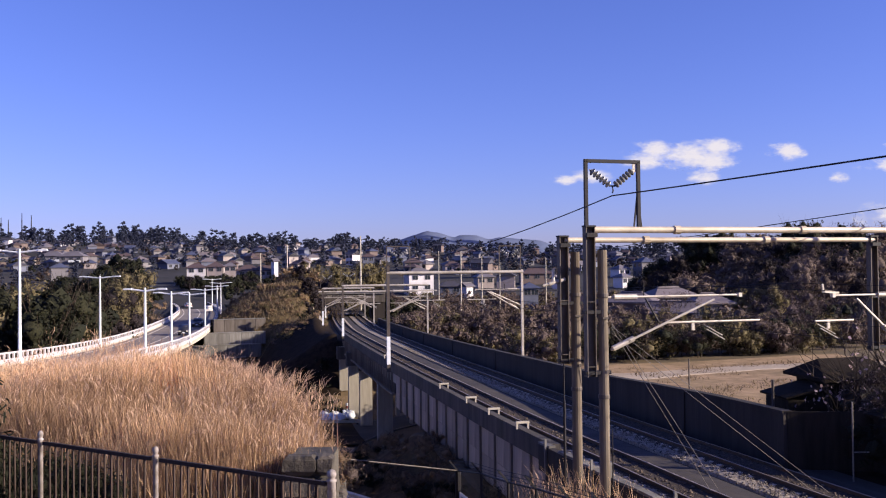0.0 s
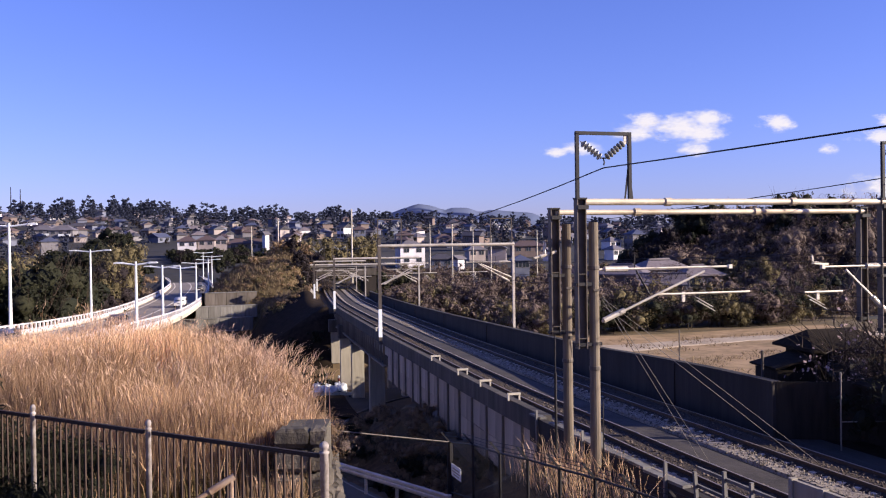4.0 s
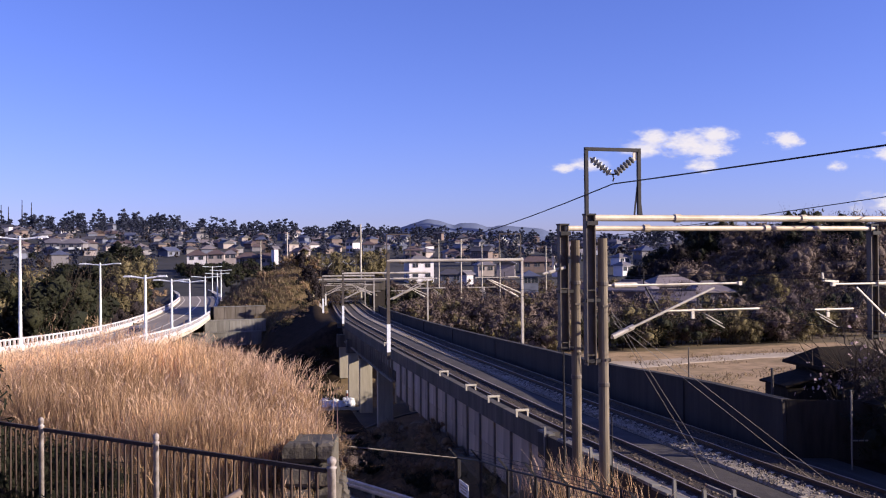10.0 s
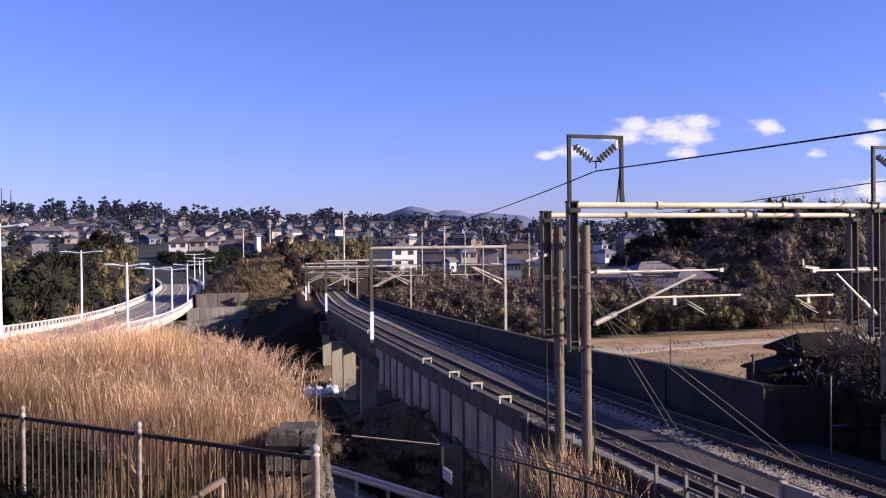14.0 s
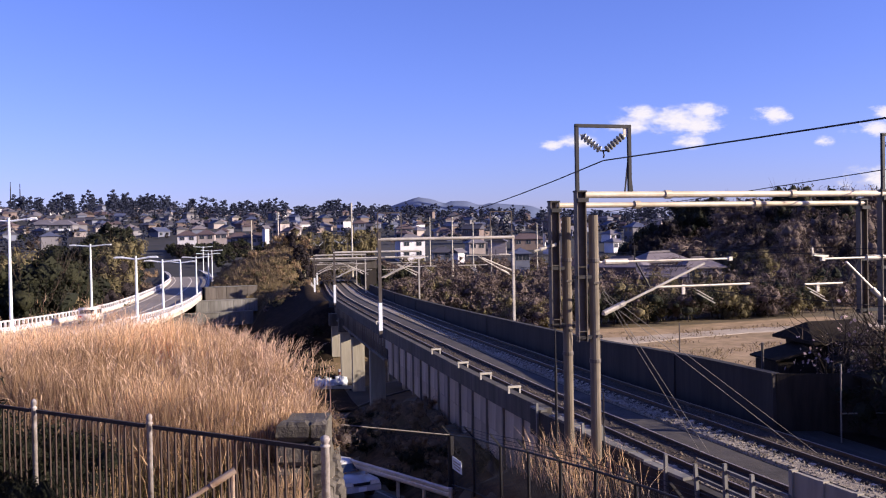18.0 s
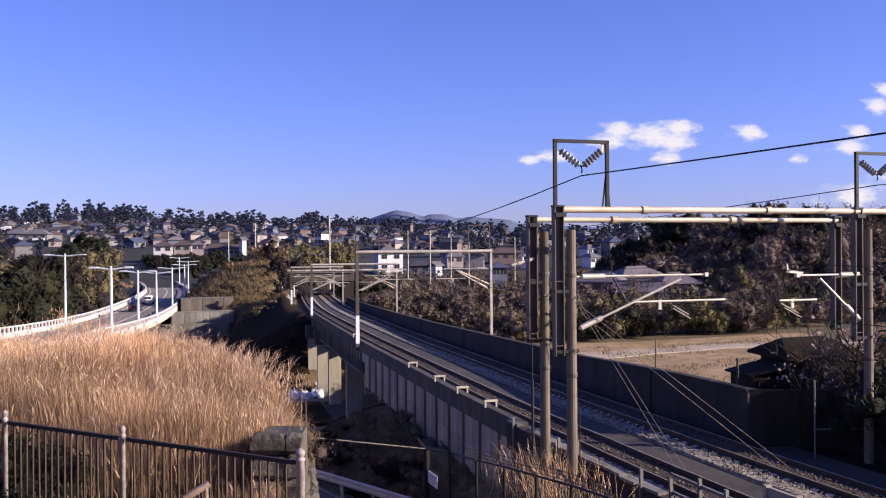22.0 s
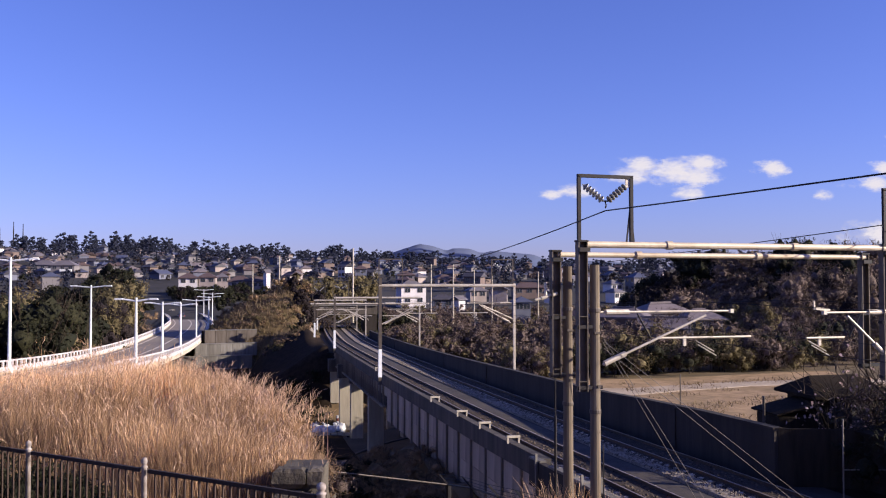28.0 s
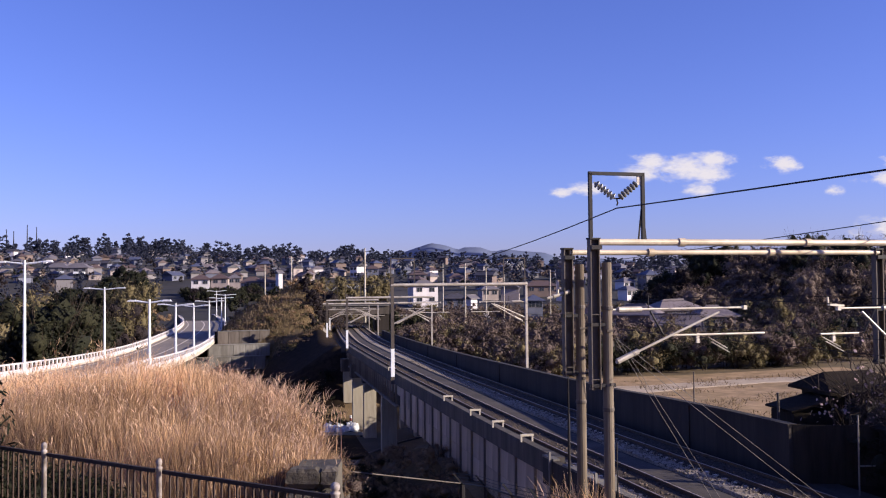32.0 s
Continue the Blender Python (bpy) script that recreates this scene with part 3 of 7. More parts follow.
def build_viaduct():
    """Deck on columns, with a ribbed side of concrete panels toward the lower road."""
    a, b = VIADUCT
    v = empty("railway_viaduct", "grey concrete railway viaduct with ribbed panel sides", "viaduct", kind="structure")
    ss = steps(a, b, 2.5)
    part("deck", Geo().sweep([T(s, 17.4) for s in ss], rect(-3.4, -1.5, 3.9, -0.64)), M["concrete"], v)
    # plate along the edge, above the panels
    part("edge_beam", Geo().sweep([T(s, 14.0) for s in ss], rect(-0.16, -0.72, 0.2, 0.12)), M["moss_shade"], v)
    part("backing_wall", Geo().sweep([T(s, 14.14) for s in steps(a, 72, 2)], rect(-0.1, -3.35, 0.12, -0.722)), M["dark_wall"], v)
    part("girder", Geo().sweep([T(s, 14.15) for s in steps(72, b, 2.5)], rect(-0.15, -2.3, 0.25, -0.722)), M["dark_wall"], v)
    part("flange", Geo().sweep([T(s, 14.15) for s in steps(72, b, 2.5)], rect(-0.42, -2.42, 0.5, -2.302)), M["panel"], v)
    s = a
    rib = Geo().box((0, 0, 0), (0.16, 0.2, 2.62)).mesh("rib", M["panel"])
    upper = Geo().box((0, 0, 0), (0.12, 2.46, 1.28)).mesh("side_panel", M["light_panel"])
    lower = Geo().box((0, 0, 0), (0.12, 2.46, 1.22)).mesh("side_panel", M["light_panel"])
    while s < 71:
        q = T(s, 13.91, -2.04)
        piece("rib", rib, v, pose(q.x, q.y, q.z, 0, 0, turn_at(s)))
        for me, z in ((upper, -1.37), (lower, -2.64)):
            q = T(s + 1.35, 14.0, z)
            piece("side_panel", me, v, pose(q.x, q.y, q.z, 0, 0, turn_at(s)))
        s += 2.7
    stiff = Geo().box((0, 0, 0), (0.2, 0.1, 1.56)).mesh("stiffener", M["panel"])
    s = 73
    while s < b - 1:
        p = T(s, 13.92, -1.5)
        piece("stiffener", stiff, v, pose(p.x, p.y, p.z, 0, 0, turn_at(s)))
        s += 1.6
    # cable brackets along the edge
    hook = Geo().bar((-0.24, 0, 0), (-0.24, 0, 0.26), 0.07, 0.07).bar((0.24, 0, 0), (0.24, 0, 0.26), 0.07, 0.07).box((0, 0, 0.28), (0.58, 0.1, 0.09)).mesh("cable_bracket", M["pale_concrete"])
    for s in (37.4, 41.9, 46.4, 53.2, 76.0):
        p = T(s, 13.98, 0.1)
        piece("cable_bracket", hook, v, pose(p.x, p.y, p.z, 0, 0, turn_at(s)))
    # columns and cross-heads
    for x, y, w in ((-12.8, 117.0, 1.05), (-10.7, 108.0, 1.15), (-8.75, 101.5, 1.3), (-6.1, 92.0, 1.45)):
        s = -x * S17 + y * C17
        rot = Euler((0, 0, radians(turn_at(s)))).to_matrix()
        for k in (0, 5.4):
            px, py = x + k * math.cos(radians(turn_at(s))), y + k * math.sin(radians(turn_at(s)))
            gz, top = ground_z(px, py) - 0.3, grade(s) - 1.5
            part("pier", Geo().box((px, py, (gz + top) / 2), (w, 1.1, top - gz), rot, taper=0.98), M["concrete"], v, "pale concrete bridge pier")
        # deep dark crosshead paints the deck's shade over the pier tops
        q = Vector((x, y, grade(s) - 2.25)) + rot @ Vector((3.3, 0, 0))
        part("crosshead", Geo().box(q, (8.2, 1.4, 1.5), rot), M["moss_shade"], v, "concrete crosshead, darkened to carry the deck's shade")
    p = T(b + 0.8, 17.3)
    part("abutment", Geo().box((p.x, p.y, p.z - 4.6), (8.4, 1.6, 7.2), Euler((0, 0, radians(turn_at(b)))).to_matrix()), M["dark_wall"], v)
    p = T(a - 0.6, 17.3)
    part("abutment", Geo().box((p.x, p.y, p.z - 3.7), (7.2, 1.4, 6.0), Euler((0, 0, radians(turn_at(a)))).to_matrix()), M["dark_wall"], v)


def build_far_wall():
    """Long retaining wall on the far side of the tracks, in bays with pilasters and a coping."""
    ss = steps(29, 150, 2.5)
    top = lambda q: float(np.interp(q, [29, 34, 39, 45, 80, 98, 120, 150], [1.57, 1.57, 1.48, 1.3, 0.96, 0.82, 0.78, 0.6]))
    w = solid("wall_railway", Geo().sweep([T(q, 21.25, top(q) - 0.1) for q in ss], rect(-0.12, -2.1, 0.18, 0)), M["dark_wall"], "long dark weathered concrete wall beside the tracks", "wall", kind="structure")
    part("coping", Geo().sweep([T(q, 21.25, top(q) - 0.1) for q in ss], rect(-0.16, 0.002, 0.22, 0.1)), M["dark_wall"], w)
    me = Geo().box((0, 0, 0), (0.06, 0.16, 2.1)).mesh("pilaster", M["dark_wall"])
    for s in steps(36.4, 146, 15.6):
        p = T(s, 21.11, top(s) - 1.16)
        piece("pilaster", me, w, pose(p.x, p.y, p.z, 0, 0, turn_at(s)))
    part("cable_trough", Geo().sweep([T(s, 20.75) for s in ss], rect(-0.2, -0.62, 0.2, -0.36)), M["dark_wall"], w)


def build_flyover():
    """The road bridge that sweeps past the houses."""
    f = empty("road_flyover", "white-walled concrete flyover road sweeping in a curve", "flyover", kind="structure")
    part("carriageway", Geo().sweep(ROAD, rect(-4.5, -0.3, 4.5, 0)), M["asphalt"], f, "worn grey asphalt carriageway")
    part("girder", Geo().sweep(ROAD, [(-3.0, -1.15), (3.0, -1.15), (4.55, -0.302), (-4.55, -0.302)]), M["pale_concrete"], f, "white concrete bridge edge")
    for side in (-1, 1):
        o = side * 4.65
        part("kerb", Geo().sweep(ROAD, rect(o - 0.35, -0.3, o + 0.15, 0.16)), M["pale_concrete"], f)
        part("parapet", Geo().sweep(ROAD, rect(o - 0.06, 0.162, o + 0.12, 0.5)), M["parapet"], f)
        part("handrail", Geo().sweep(ROAD, rect(o - 0.05, 0.9, o + 0.12, 1.02)), M["parapet"], f)
        g = Geo().box((0, 0, 0), (0.12, 0.34, 0.4)).mesh("rail_post", M["parapet"])
        for i in range(34, 106):
            d = ROAD[i + 1] - ROAD[i]
            r = Vector((d.y, -d.x, 0)).normalized()
            for k in (0, 0.5):
                q = ROAD[i] + d * k + r * (o + 0.03)
                piece("rail_post", g, f, pose(q.x, q.y, q.z + 0.7, 0, 0, math.degrees(math.atan2(-d.x, d.y))))
    for o in (-3.6, 3.55):
        part("edge_line", Geo().sweep(ROAD, rect(o - 0.08, 0.0, o + 0.08, 0.006)), M["line"], f)
    part("centre_line", Geo().sweep(ROAD, rect(-0.09, 0.0, 0.09, 0.006)), M["line"], f)
    for y, w in ((58, 3.2), (88, 3.2), (112, 3.2), (150, 3.0), (185, 3.0), (222, 3.0)):
        q = road_at(y)[0]
        x, z = q.x, q.z - 1.5
        gz = ground_z(x, y) - 0.4
        part("pier", Geo().box((x, y, (gz + z) / 2), (w, 1.6, z - gz)), M["pale_concrete"], f)
    return f


def build_terraces():
    """Stepped concrete retaining walls beside the flyover's foot."""
    t = empty("terraced_retaining_wall", "stepped grey concrete retaining walls with dark joints", "retaining wall", kind="structure")
    for x0, x1, y, z0, z1 in ((-37.4, -29.9, 152.4, -3.2, -1.2), (-38.2, -29.5, 150.0, -5.0, -3.22), (-41, -29.8, 147.6, -6.9, -5.02), (-41.5, -31.6, 145.4, -10.8, -6.92)):
        t2 = Matrix.Translation((x0, y - 0.41 * (x1 - x0 - 7.4), 0)) @ Euler((0, 0, radians(24))).to_matrix().to_4x4()
        L = (x1 - x0) * 1.12
        n = round(L / 1.8)

        def put(name, c, s, mat):
            g = Geo().box(c, s)
            part(name, Geo().add([t2 @ Vector(q) for q in g.v], g.f), mat, t)

        # Top tier mossy; the lowest tier's shade is given by the same dark concrete.
        for i in range(n):
            put("wall_panel", (L * (i + 0.5) / n, 0.6, (z0 + z1) / 2 - 0.1), (L / n - 0.05, 1.2, z1 - z0 + 0.1), M["moss_shade"] if z1 > -2 or z1 < -6 else M["weathered"])
        put("coping", (L / 2, 0.58, z1 + 0.03), (L + 0.06, 1.3, 0.1), M["weathered"])
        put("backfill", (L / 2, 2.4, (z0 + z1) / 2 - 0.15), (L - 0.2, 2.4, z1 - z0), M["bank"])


def build_lower_road():
    r = solid("road_lower", Geo().sweep(LOWPATH, rect(-2.9, -0.4, 2.9, 0)), M["dark_asphalt"], "narrow dark asphalt road dipping toward the viaduct", "road", kind="structure")
    for o in (-2.65, 2.65):
        part("edge_line", Geo().sweep(LOWPATH, rect(o - 0.05, 0, o + 0.05, 0.006)), M["weathered"], r)


build_ground()
build_town_ground()
build_field()
build_lower_road()
build_tracks()
build_ballast()
build_viaduct()
build_far_wall()
build_flyover()
build_terraces()

# ---------------------------------------------------------------- overhead line
def insulator_string(g, a, b, n=6, r=0.13):
    """Discs on a rod between two points."""
    a, b = Vector(a), Vector(b)
    q = (b - a).to_track_quat("Z", "Y").to_matrix()
    L = (b - a).length
    g.tube([a, b], 0.02, 5)
    for i in range(n):
        c = a + (b - a) * ((i + 0.8) / (n + 0.6))
        k = Geo().lathe([(0.03, -0.05), (r * 0.5, -0.02), (r, 0.02), (r * 0.96, 0.045), (0.04, 0.06)], n=8)
        g.add([q @ Vector(v) + c for v in k.v], k.f)


def feeder_frame(par, x0, x1, y, z, h, detail=True):
    """Dark portal on the beam with a V of insulators for the feeder line."""
    r = 0.05 if detail else 0.035
    fr = part("feeder_frame", Geo().bar((x0, y, z), (x0, y, z + h), 2 * r, 2 * r).bar((x1, y, z), (x1, y, z + h), 2 * r, 2 * r).bar((x0 - r, y, z + h), (x1 + r, y, z + h), 2 * r, 2 * r), M["dark_steel"] if detail else M["mast"], par)
    if detail:
        part("brace", Geo().bar((x1 + 0.08, y, z), (x1 - 0.04, y, z + h * 0.55), 0.05, 0.05).bar((x1 - 0.16, y, z), (x1 - 0.04, y, z + h * 0.5), 0.04, 0.04), M["dark_steel"], fr)
        part("corner_plate", Geo().box((x1 - 0.09, y, z + h - 0.17), (0.2, 0.03, 0.28)), M["galv"], fr)
    m, w = (x0 + x1) / 2, (x1 - x0)
    low = z + h * 0.6
    g = Geo()
    insulator_string(g, (x0 + 0.12, y, z + h - 0.25), (m - 0.08, y, low + 0.06), 6 if detail else 4, 0.12 if detail else 0.14)
    insulator_string(g, (x1 - 0.14, y, z + h - 0.22), (m + 0.08, y, low + 0.06), 6 if detail else 4, 0.12 if detail else 0.14)
    part("insulator", g, M["porcelain"], fr, "string of dark porcelain insulator discs")
    part("clamp", Geo().bar((m - 0.1, y, low + 0.05), (m + 0.1, y, low + 0.05), 0.04, 0.04).tube([(m, y, low + 0.05), (m + 0.03, y, low - 0.08), (m, y, low - 0.16)], 0.025, 5), M["dark_steel"], fr)
    return m, low - 0.16


def cantilever(par, x, side, y, z, reach, drop=0.8):
    """Hinged bracket with insulators, brace, registration tube and steady arms; side +1 reaches to the right."""
    c = part("cantilever", Geo().tube([(x, y, z), (x + side * reach, y, z)], 0.035, 8), M["galv"], par, "galvanised steel catenary bracket")
    part("insulator", Geo().tube([(x + side * 0.25, y, z), (x + side * 1.0, y, z)], 0.09, 10), M["galv"], c)
    zb = z - 1.55
    xe = x + side * (reach - 0.95)
    part("brace", Geo().tube([(x + side * 0.15, y, zb), (xe, y, z - 0.12)], 0.04, 8), M["galv"], c)
    q = Vector((x + side * 0.2, y, zb + 0.03))
    d = (Vector((xe, y, z - 0.12)) - q).normalized()
    part("insulator", Geo().tube([q, q + d * 0.75], 0.085, 10), M["galv"], c)
    zr = z - drop
    part("registration_tube", Geo().tube([(x + side * 1.95, y, zr), (x + side * (reach + 0.65), y, zr)], 0.035, 8), M["galv"], c)
    part("strut", Geo().tube([(x + side * 1.3, y, z - 0.05), (x + side * 1.75, y, zr)], 0.025, 6).tube([(x + side * 1.25, y, z), (x + side * 1.25, y, z + 0.42)], 0.02, 6), M["dark_steel"], c)
    for k in (0, 0.12):
        part("steady_arm", Geo().tube([(x + side * 3.3, y - k, zr - 0.1 - k), (x + side * 3.3 + 0.5, y - k - 0.2, zr - 0.42 - k)], 0.02, 6), M["galv"], c)
    part("drop_arm", Geo().box((x + side * 2.9, y, zr - 0.1), (0.1, 0.05, 0.3)), M["galv"], c)
    part("end_clamp", Geo().box((x + side * (reach - 0.05), y, z), (0.12, 0.12, 0.12)), M["galv"], c)
    return c


def steel_column(par, x, y, z0, z1):
    """Rolled H column with a few stiffeners."""
    h = z1 - z0
    section = [(-0.15, -0.12), (-0.12, -0.12), (-0.12, 0.02), (0.12, 0.02), (0.12, -0.12), (0.15, -0.12), (0.15, 0.12), (0.12, 0.12), (0.12, 0.04), (-0.12, 0.04), (-0.12, 0.12), (-0.15, 0.12)]
    n = len(section)
    g = Geo().add([(x + a, y + b, z) for z in (z0, z1) for a, b in section], [(i, (i + 1) % n, n + (i + 1) % n, n + i) for i in range(n)] + [tuple(range(n - 1, -1, -1)), tuple(range(n, 2 * n))])
    c = part("steel_column", g, M["mast"], par, "grey rolled steel H column")
    for i in range(3):
        part("stiffener_plate", Geo().box((x, y - 0.045, z0 + 0.3 + i * (h - 0.6) / 2), (0.236, 0.13, 0.02)), M["mast"], c)
    part("cap", Geo().box((x, y, z1 + 0.02), (0.33, 0.28, 0.05)), M["dark_steel"], c)


def concrete_pole(par, x, y, z0, z1, r=0.15):
    p = part("concrete_pole", Geo().tube([(x, y, z0), (x, y, (z0 + z1) / 2), (x, y, z1)], r * 1.08, 14, r * 0.94), M["pole"], par, "weathered round concrete pole")
    for z in (z0 + 3.6, z1 - 1.4):
        part("band", Geo().lathe([(r * 1.1, 0), (r * 1.14, 0.02), (r * 1.14, 0.1), (r * 1.1, 0.12)], (x, y, z), 14), M["mast"], p)
    for c, s in (((x + 0.05, y - r, z0 + 4.4), (0.1, 0.06, 0.08)), ((x, y - r, z1 - 2.0), (0.2, 0.08, 0.06)), ((x + r, y, z1 - 2.4), (0.06, 0.12, 0.16))):
        part("bracket_plate", Geo().box(c, s), M["mast"], p)


def near_gantry():
    o = T(25.5, 12.5)
    g = empty("catenary_gantry", "twin-beam steel catenary gantry clamped to concrete poles", "catenary gantry", pose(o.x, o.y, 0, 0, 0, 17), "gantries over the line")
    for y, zb, zc, top, foot in ((0, 7.87, 8.05, 7.27, 3.55), (1.9, 7.62, 7.82, 7.25, 3.75)):
        for x, cx in ((0.0, -0.42), (10.95, 10.5) if y == 0 else (11.75, 11.3)):
            if x < 11.5:
                concrete_pole(g, x, y, -0.7, top)
            steel_column(g, cx, y, foot, zc - 0.1)
            mid = (x + cx) / 2
            for z in (foot + 0.12, foot + 1.9):
                part("clamp", Geo().box((mid, y, z), (abs(x - cx) + 0.4, 0.2, 0.1)), M["dark_steel"], g)
            part("seat", Geo().box((cx, y - 0.18, zb - 0.16), (0.34, 0.12, 0.12)), M["dark_steel"], g)
        b = part("beam", Geo().tube([(-0.3 if y == 0 else -0.35, y, zb), (12.6 if y == 0 else 11.4, y, zb)], 0.098 if y == 0 else 0.085, 12), M["beam"], g, "cream-grey steel pipe beam")
        for k in (2.4, 6.9):
            part("beam_sleeve", Geo().tube([(k, y, zb), (k + 0.2, y, zb)], 0.13, 12), M["beam"], b)
    feeder_frame(g, -0.5, 1.22, 0.0, 7.95, 1.95)
    feeder_frame(g, 10.5, 12.2, 0.0, 7.95, 1.85)
    cantilever(g, 0.1, 1, 0.0, 5.87, 4.6)
    cantilever(g, 10.8, -1, 0.0, 5.78, 2.75)
    # fuse post by the far bracket, and clips on the poles
    part("fuse_post", Geo().bar((7.75, 0, 5.92), (8.3, 0, 5.87), 0.09, 0.09).bar((7.73, 0, 5.87), (7.7, 0, 6.17), 0.05, 0.05), M["galv"], g)
    part("arrester", Geo().tube([(-0.9, 1.9, 6.25), (-0.35, 1.9, 6.4)], 0.06, 8).tube([(-1.1, 1.9, 6.2), (-0.5, 1.9, 6.35)], 0.04, 8).tube([(-0.75, 1.9, 6.35), (-0.75, 1.9, 6.75)], 0.05, 8), M["galv"], g)
    for run, rr in (([(-0.5, 1.75, 3.8), (-0.5, 1.75, 2.62)], 0.022), ([(-0.5, 1.75, 2.62), (-0.5, 1.75, -0.6)], 0.045), ([(0.2, -0.1, 2.0), (0.2, -0.1, -0.6)], 0.018)):
        part("conduit", Geo().tube(run, rr, 8), M["dark_steel"], g)
    return g


def far_gantry(s, off, width, beam_z, top_z, foot_z, frames, right_top, second=None, label="slender steel catenary gantry on the viaduct"):
    o = T(s, off)
    h = turn_at(s)
    g = empty("catenary_gantry", label, "catenary gantry", pose(o.x, o.y, o.z, 0, 0, h), "gantries over the line")
    bz = beam_z - o.z
    part("mast", Geo().box((0, 0, (foot_z + top_z) / 2 - o.z), (0.26, 0.26, top_z - foot_z), taper=0.85), M["mast"], g, "dark grey square steel mast")
    part("mast_foot", Geo().box((0, 0, 1.2), (0.27, 0.27, 2.1), taper=0.95), M["white"], g, "white-painted mast foot")
    part("mast", Geo().box((width, 0, (right_top - o.z - 0.6) / 2), (0.19, 0.19, right_top - o.z + 0.6), taper=0.85), M["galv"], g, "pale steel mast")
    part("beam", Geo().tube([(-0.1, 0, bz), (width + 0.1, 0, bz)], 0.13, 10), M["galv"], g, "pale steel pipe beam")
    if second:
        part("beam", Geo().tube([(-0.6, 1.2, bz - second), (width * 0.9, 1.2, bz - second)], 0.13, 10), M["galv"], g, "pale steel pipe beam")
    for x0, x1, hh in frames:
        feeder_frame(g, x0, x1, 0, bz, hh, False)
    cantilever(g, 0.15, 1, 0.0, bz - 1.35, 3.6, 0.75)
    cantilever(g, width - 0.15, -1, 0.0, bz - 1.35, 3.6, 0.75)
    part("knee_brace", Geo().tube([(width - 0.1, 0, bz - 2.6), (width - 2.6, 0, bz - 1.5)], 0.06, 6).tube([(0.1, 0, bz - 2.9), (2.5, 0, bz - 1.9)], 0.06, 6), M["galv"], g)
    return g


def wire(name, pts, r, mat, label, sag=0.0, group=""):
    """A hung wire through points."""
    full = []
    for i, (a, b) in enumerate(zip(pts, pts[1:])):
        a, b = Vector(a), Vector(b)
        for k in range(10):
            t = k / 10
            p = a.lerp(b, t)
            p.z -= 4 * (sag if i else min(sag, 0.1)) * t * (1 - t)
            full.append(p)
    full.append(Vector(pts[-1]))
    return solid(name, Geo().tube(full, r, 5), mat, label, "wire", group)


def build_overhead():
    near_gantry()
    far_gantry(69.9, 13.2, 10.5, 6.43, 7.05, -1.0, [(-0.1, 1.7, 2.0), (8.7, 10.4, 2.0)], 6.6)
    far_gantry(109.3, 13.2, 10.0, 4.8, 5.2, -1.6, [(-0.2, 1.6, 1.7)], 4.0, 0.75)
    far_gantry(139.0, 12.1, 7.5, 3.9, 4.0, -4.8, [(-0.3, 1.5, 2.2)], 3.6, 0.5)
    far_gantry(168.0, 12.9, 7.0, 3.3, 3.5, -2.6, [], 3.0)
    # feeder lines over the beam ends, from gantry to gantry
    q = lambda s, off, z: Vector((*T(s, off).xy, z))
    wire("feeder_wire", [q(-12, 12.86, 8.8), q(25.5, 12.86, 8.88), q(69.9, 14.0, 7.3), q(109.3, 13.9, 5.9)], 0.02, M["wire"], "black feeder wire hung from the gantry frames", 0.45, "overhead wires")
    wire("feeder_wire", [q(-12, 23.85, 8.75), q(25.5, 23.85, 8.75), q(69.9, 22.7, 7.3), q(109.3, 22.2, 5.8)], 0.018, M["wire"], "black feeder wire hung from the gantry frames", 0.1, "overhead wires")
    for c in (NEAR_C, FAR_C):
        wire("contact_wire", [q(-12, c, 5.0), q(25.5, c + 0.2, 5.0), q(69.9, c - 0.2, 4.5), q(109.3, c, 4.0), q(139, c, 3.4)], 0.009, M["wire"], "thin dark contact wire above the track", 0.0, "overhead wires")
        wire("messenger_wire", [q(-12, c, 6.2), q(25.5, c, 6.2), q(69.9, c, 5.3), q(109.3, c, 4.6), q(139, c, 3.9)], 0.009, M["wire"], "thin dark messenger wire above the track", 0.25, "overhead wires")
    # stays from the poles to the ground
    o = T(25.5, 12.5)
    for (a, za), (s, off), k in (((0.25, 5.0), (25.3, 16.05), 0), ((0.25, 5.15), (25.1, 16.25), 1), ((0.3, 4.8), (24.6, 19.2), 2), ((0.3, 5.0), (24.3, 19.55), 3)):
        p = T(25.5, 12.5 + a)
        e = T(s, off, -0.25)
        solid("stay_wire", Geo().tube([(p.x, p.y, za), e], 0.008, 5), M["pale_wire"], "pale steel stay wire from pole to ground", "wire", "stay wires")


# ---------------------------------------------------------------- street lamps on the flyover
def street_lamp(y, off, h, arm):
    q, turn = road_at(y, off)
    L = empty("street_lamp", "white double-armed street lamp on the flyover edge", "street lamp", pose(q.x, q.y, q.z, 0, 0, turn - 12), "street lamps")
    part("pole", Geo().tube([(0, 0, -0.3), (0, 0, h * 0.5), (0, 0, h)], 0.15, 10, 0.09), M["white"], L)
    part("base_plate", Geo().box((0, 0, 0.12), (0.42, 0.42, 0.3)), M["white"], L)
    for sd in (-1, 1):
        a = part("arm", Geo().tube([(0, 0, h - 0.28), (sd * arm * 0.5, 0, h - 0.2), (sd * arm, 0, h - 0.1)], 0.075, 8), M["white"], L)
        part("lamp_head", Geo().box((sd * (arm + 0.2), 0, h - 0.1), (0.75, 0.24, 0.14), taper=0.8), M["white"], a)


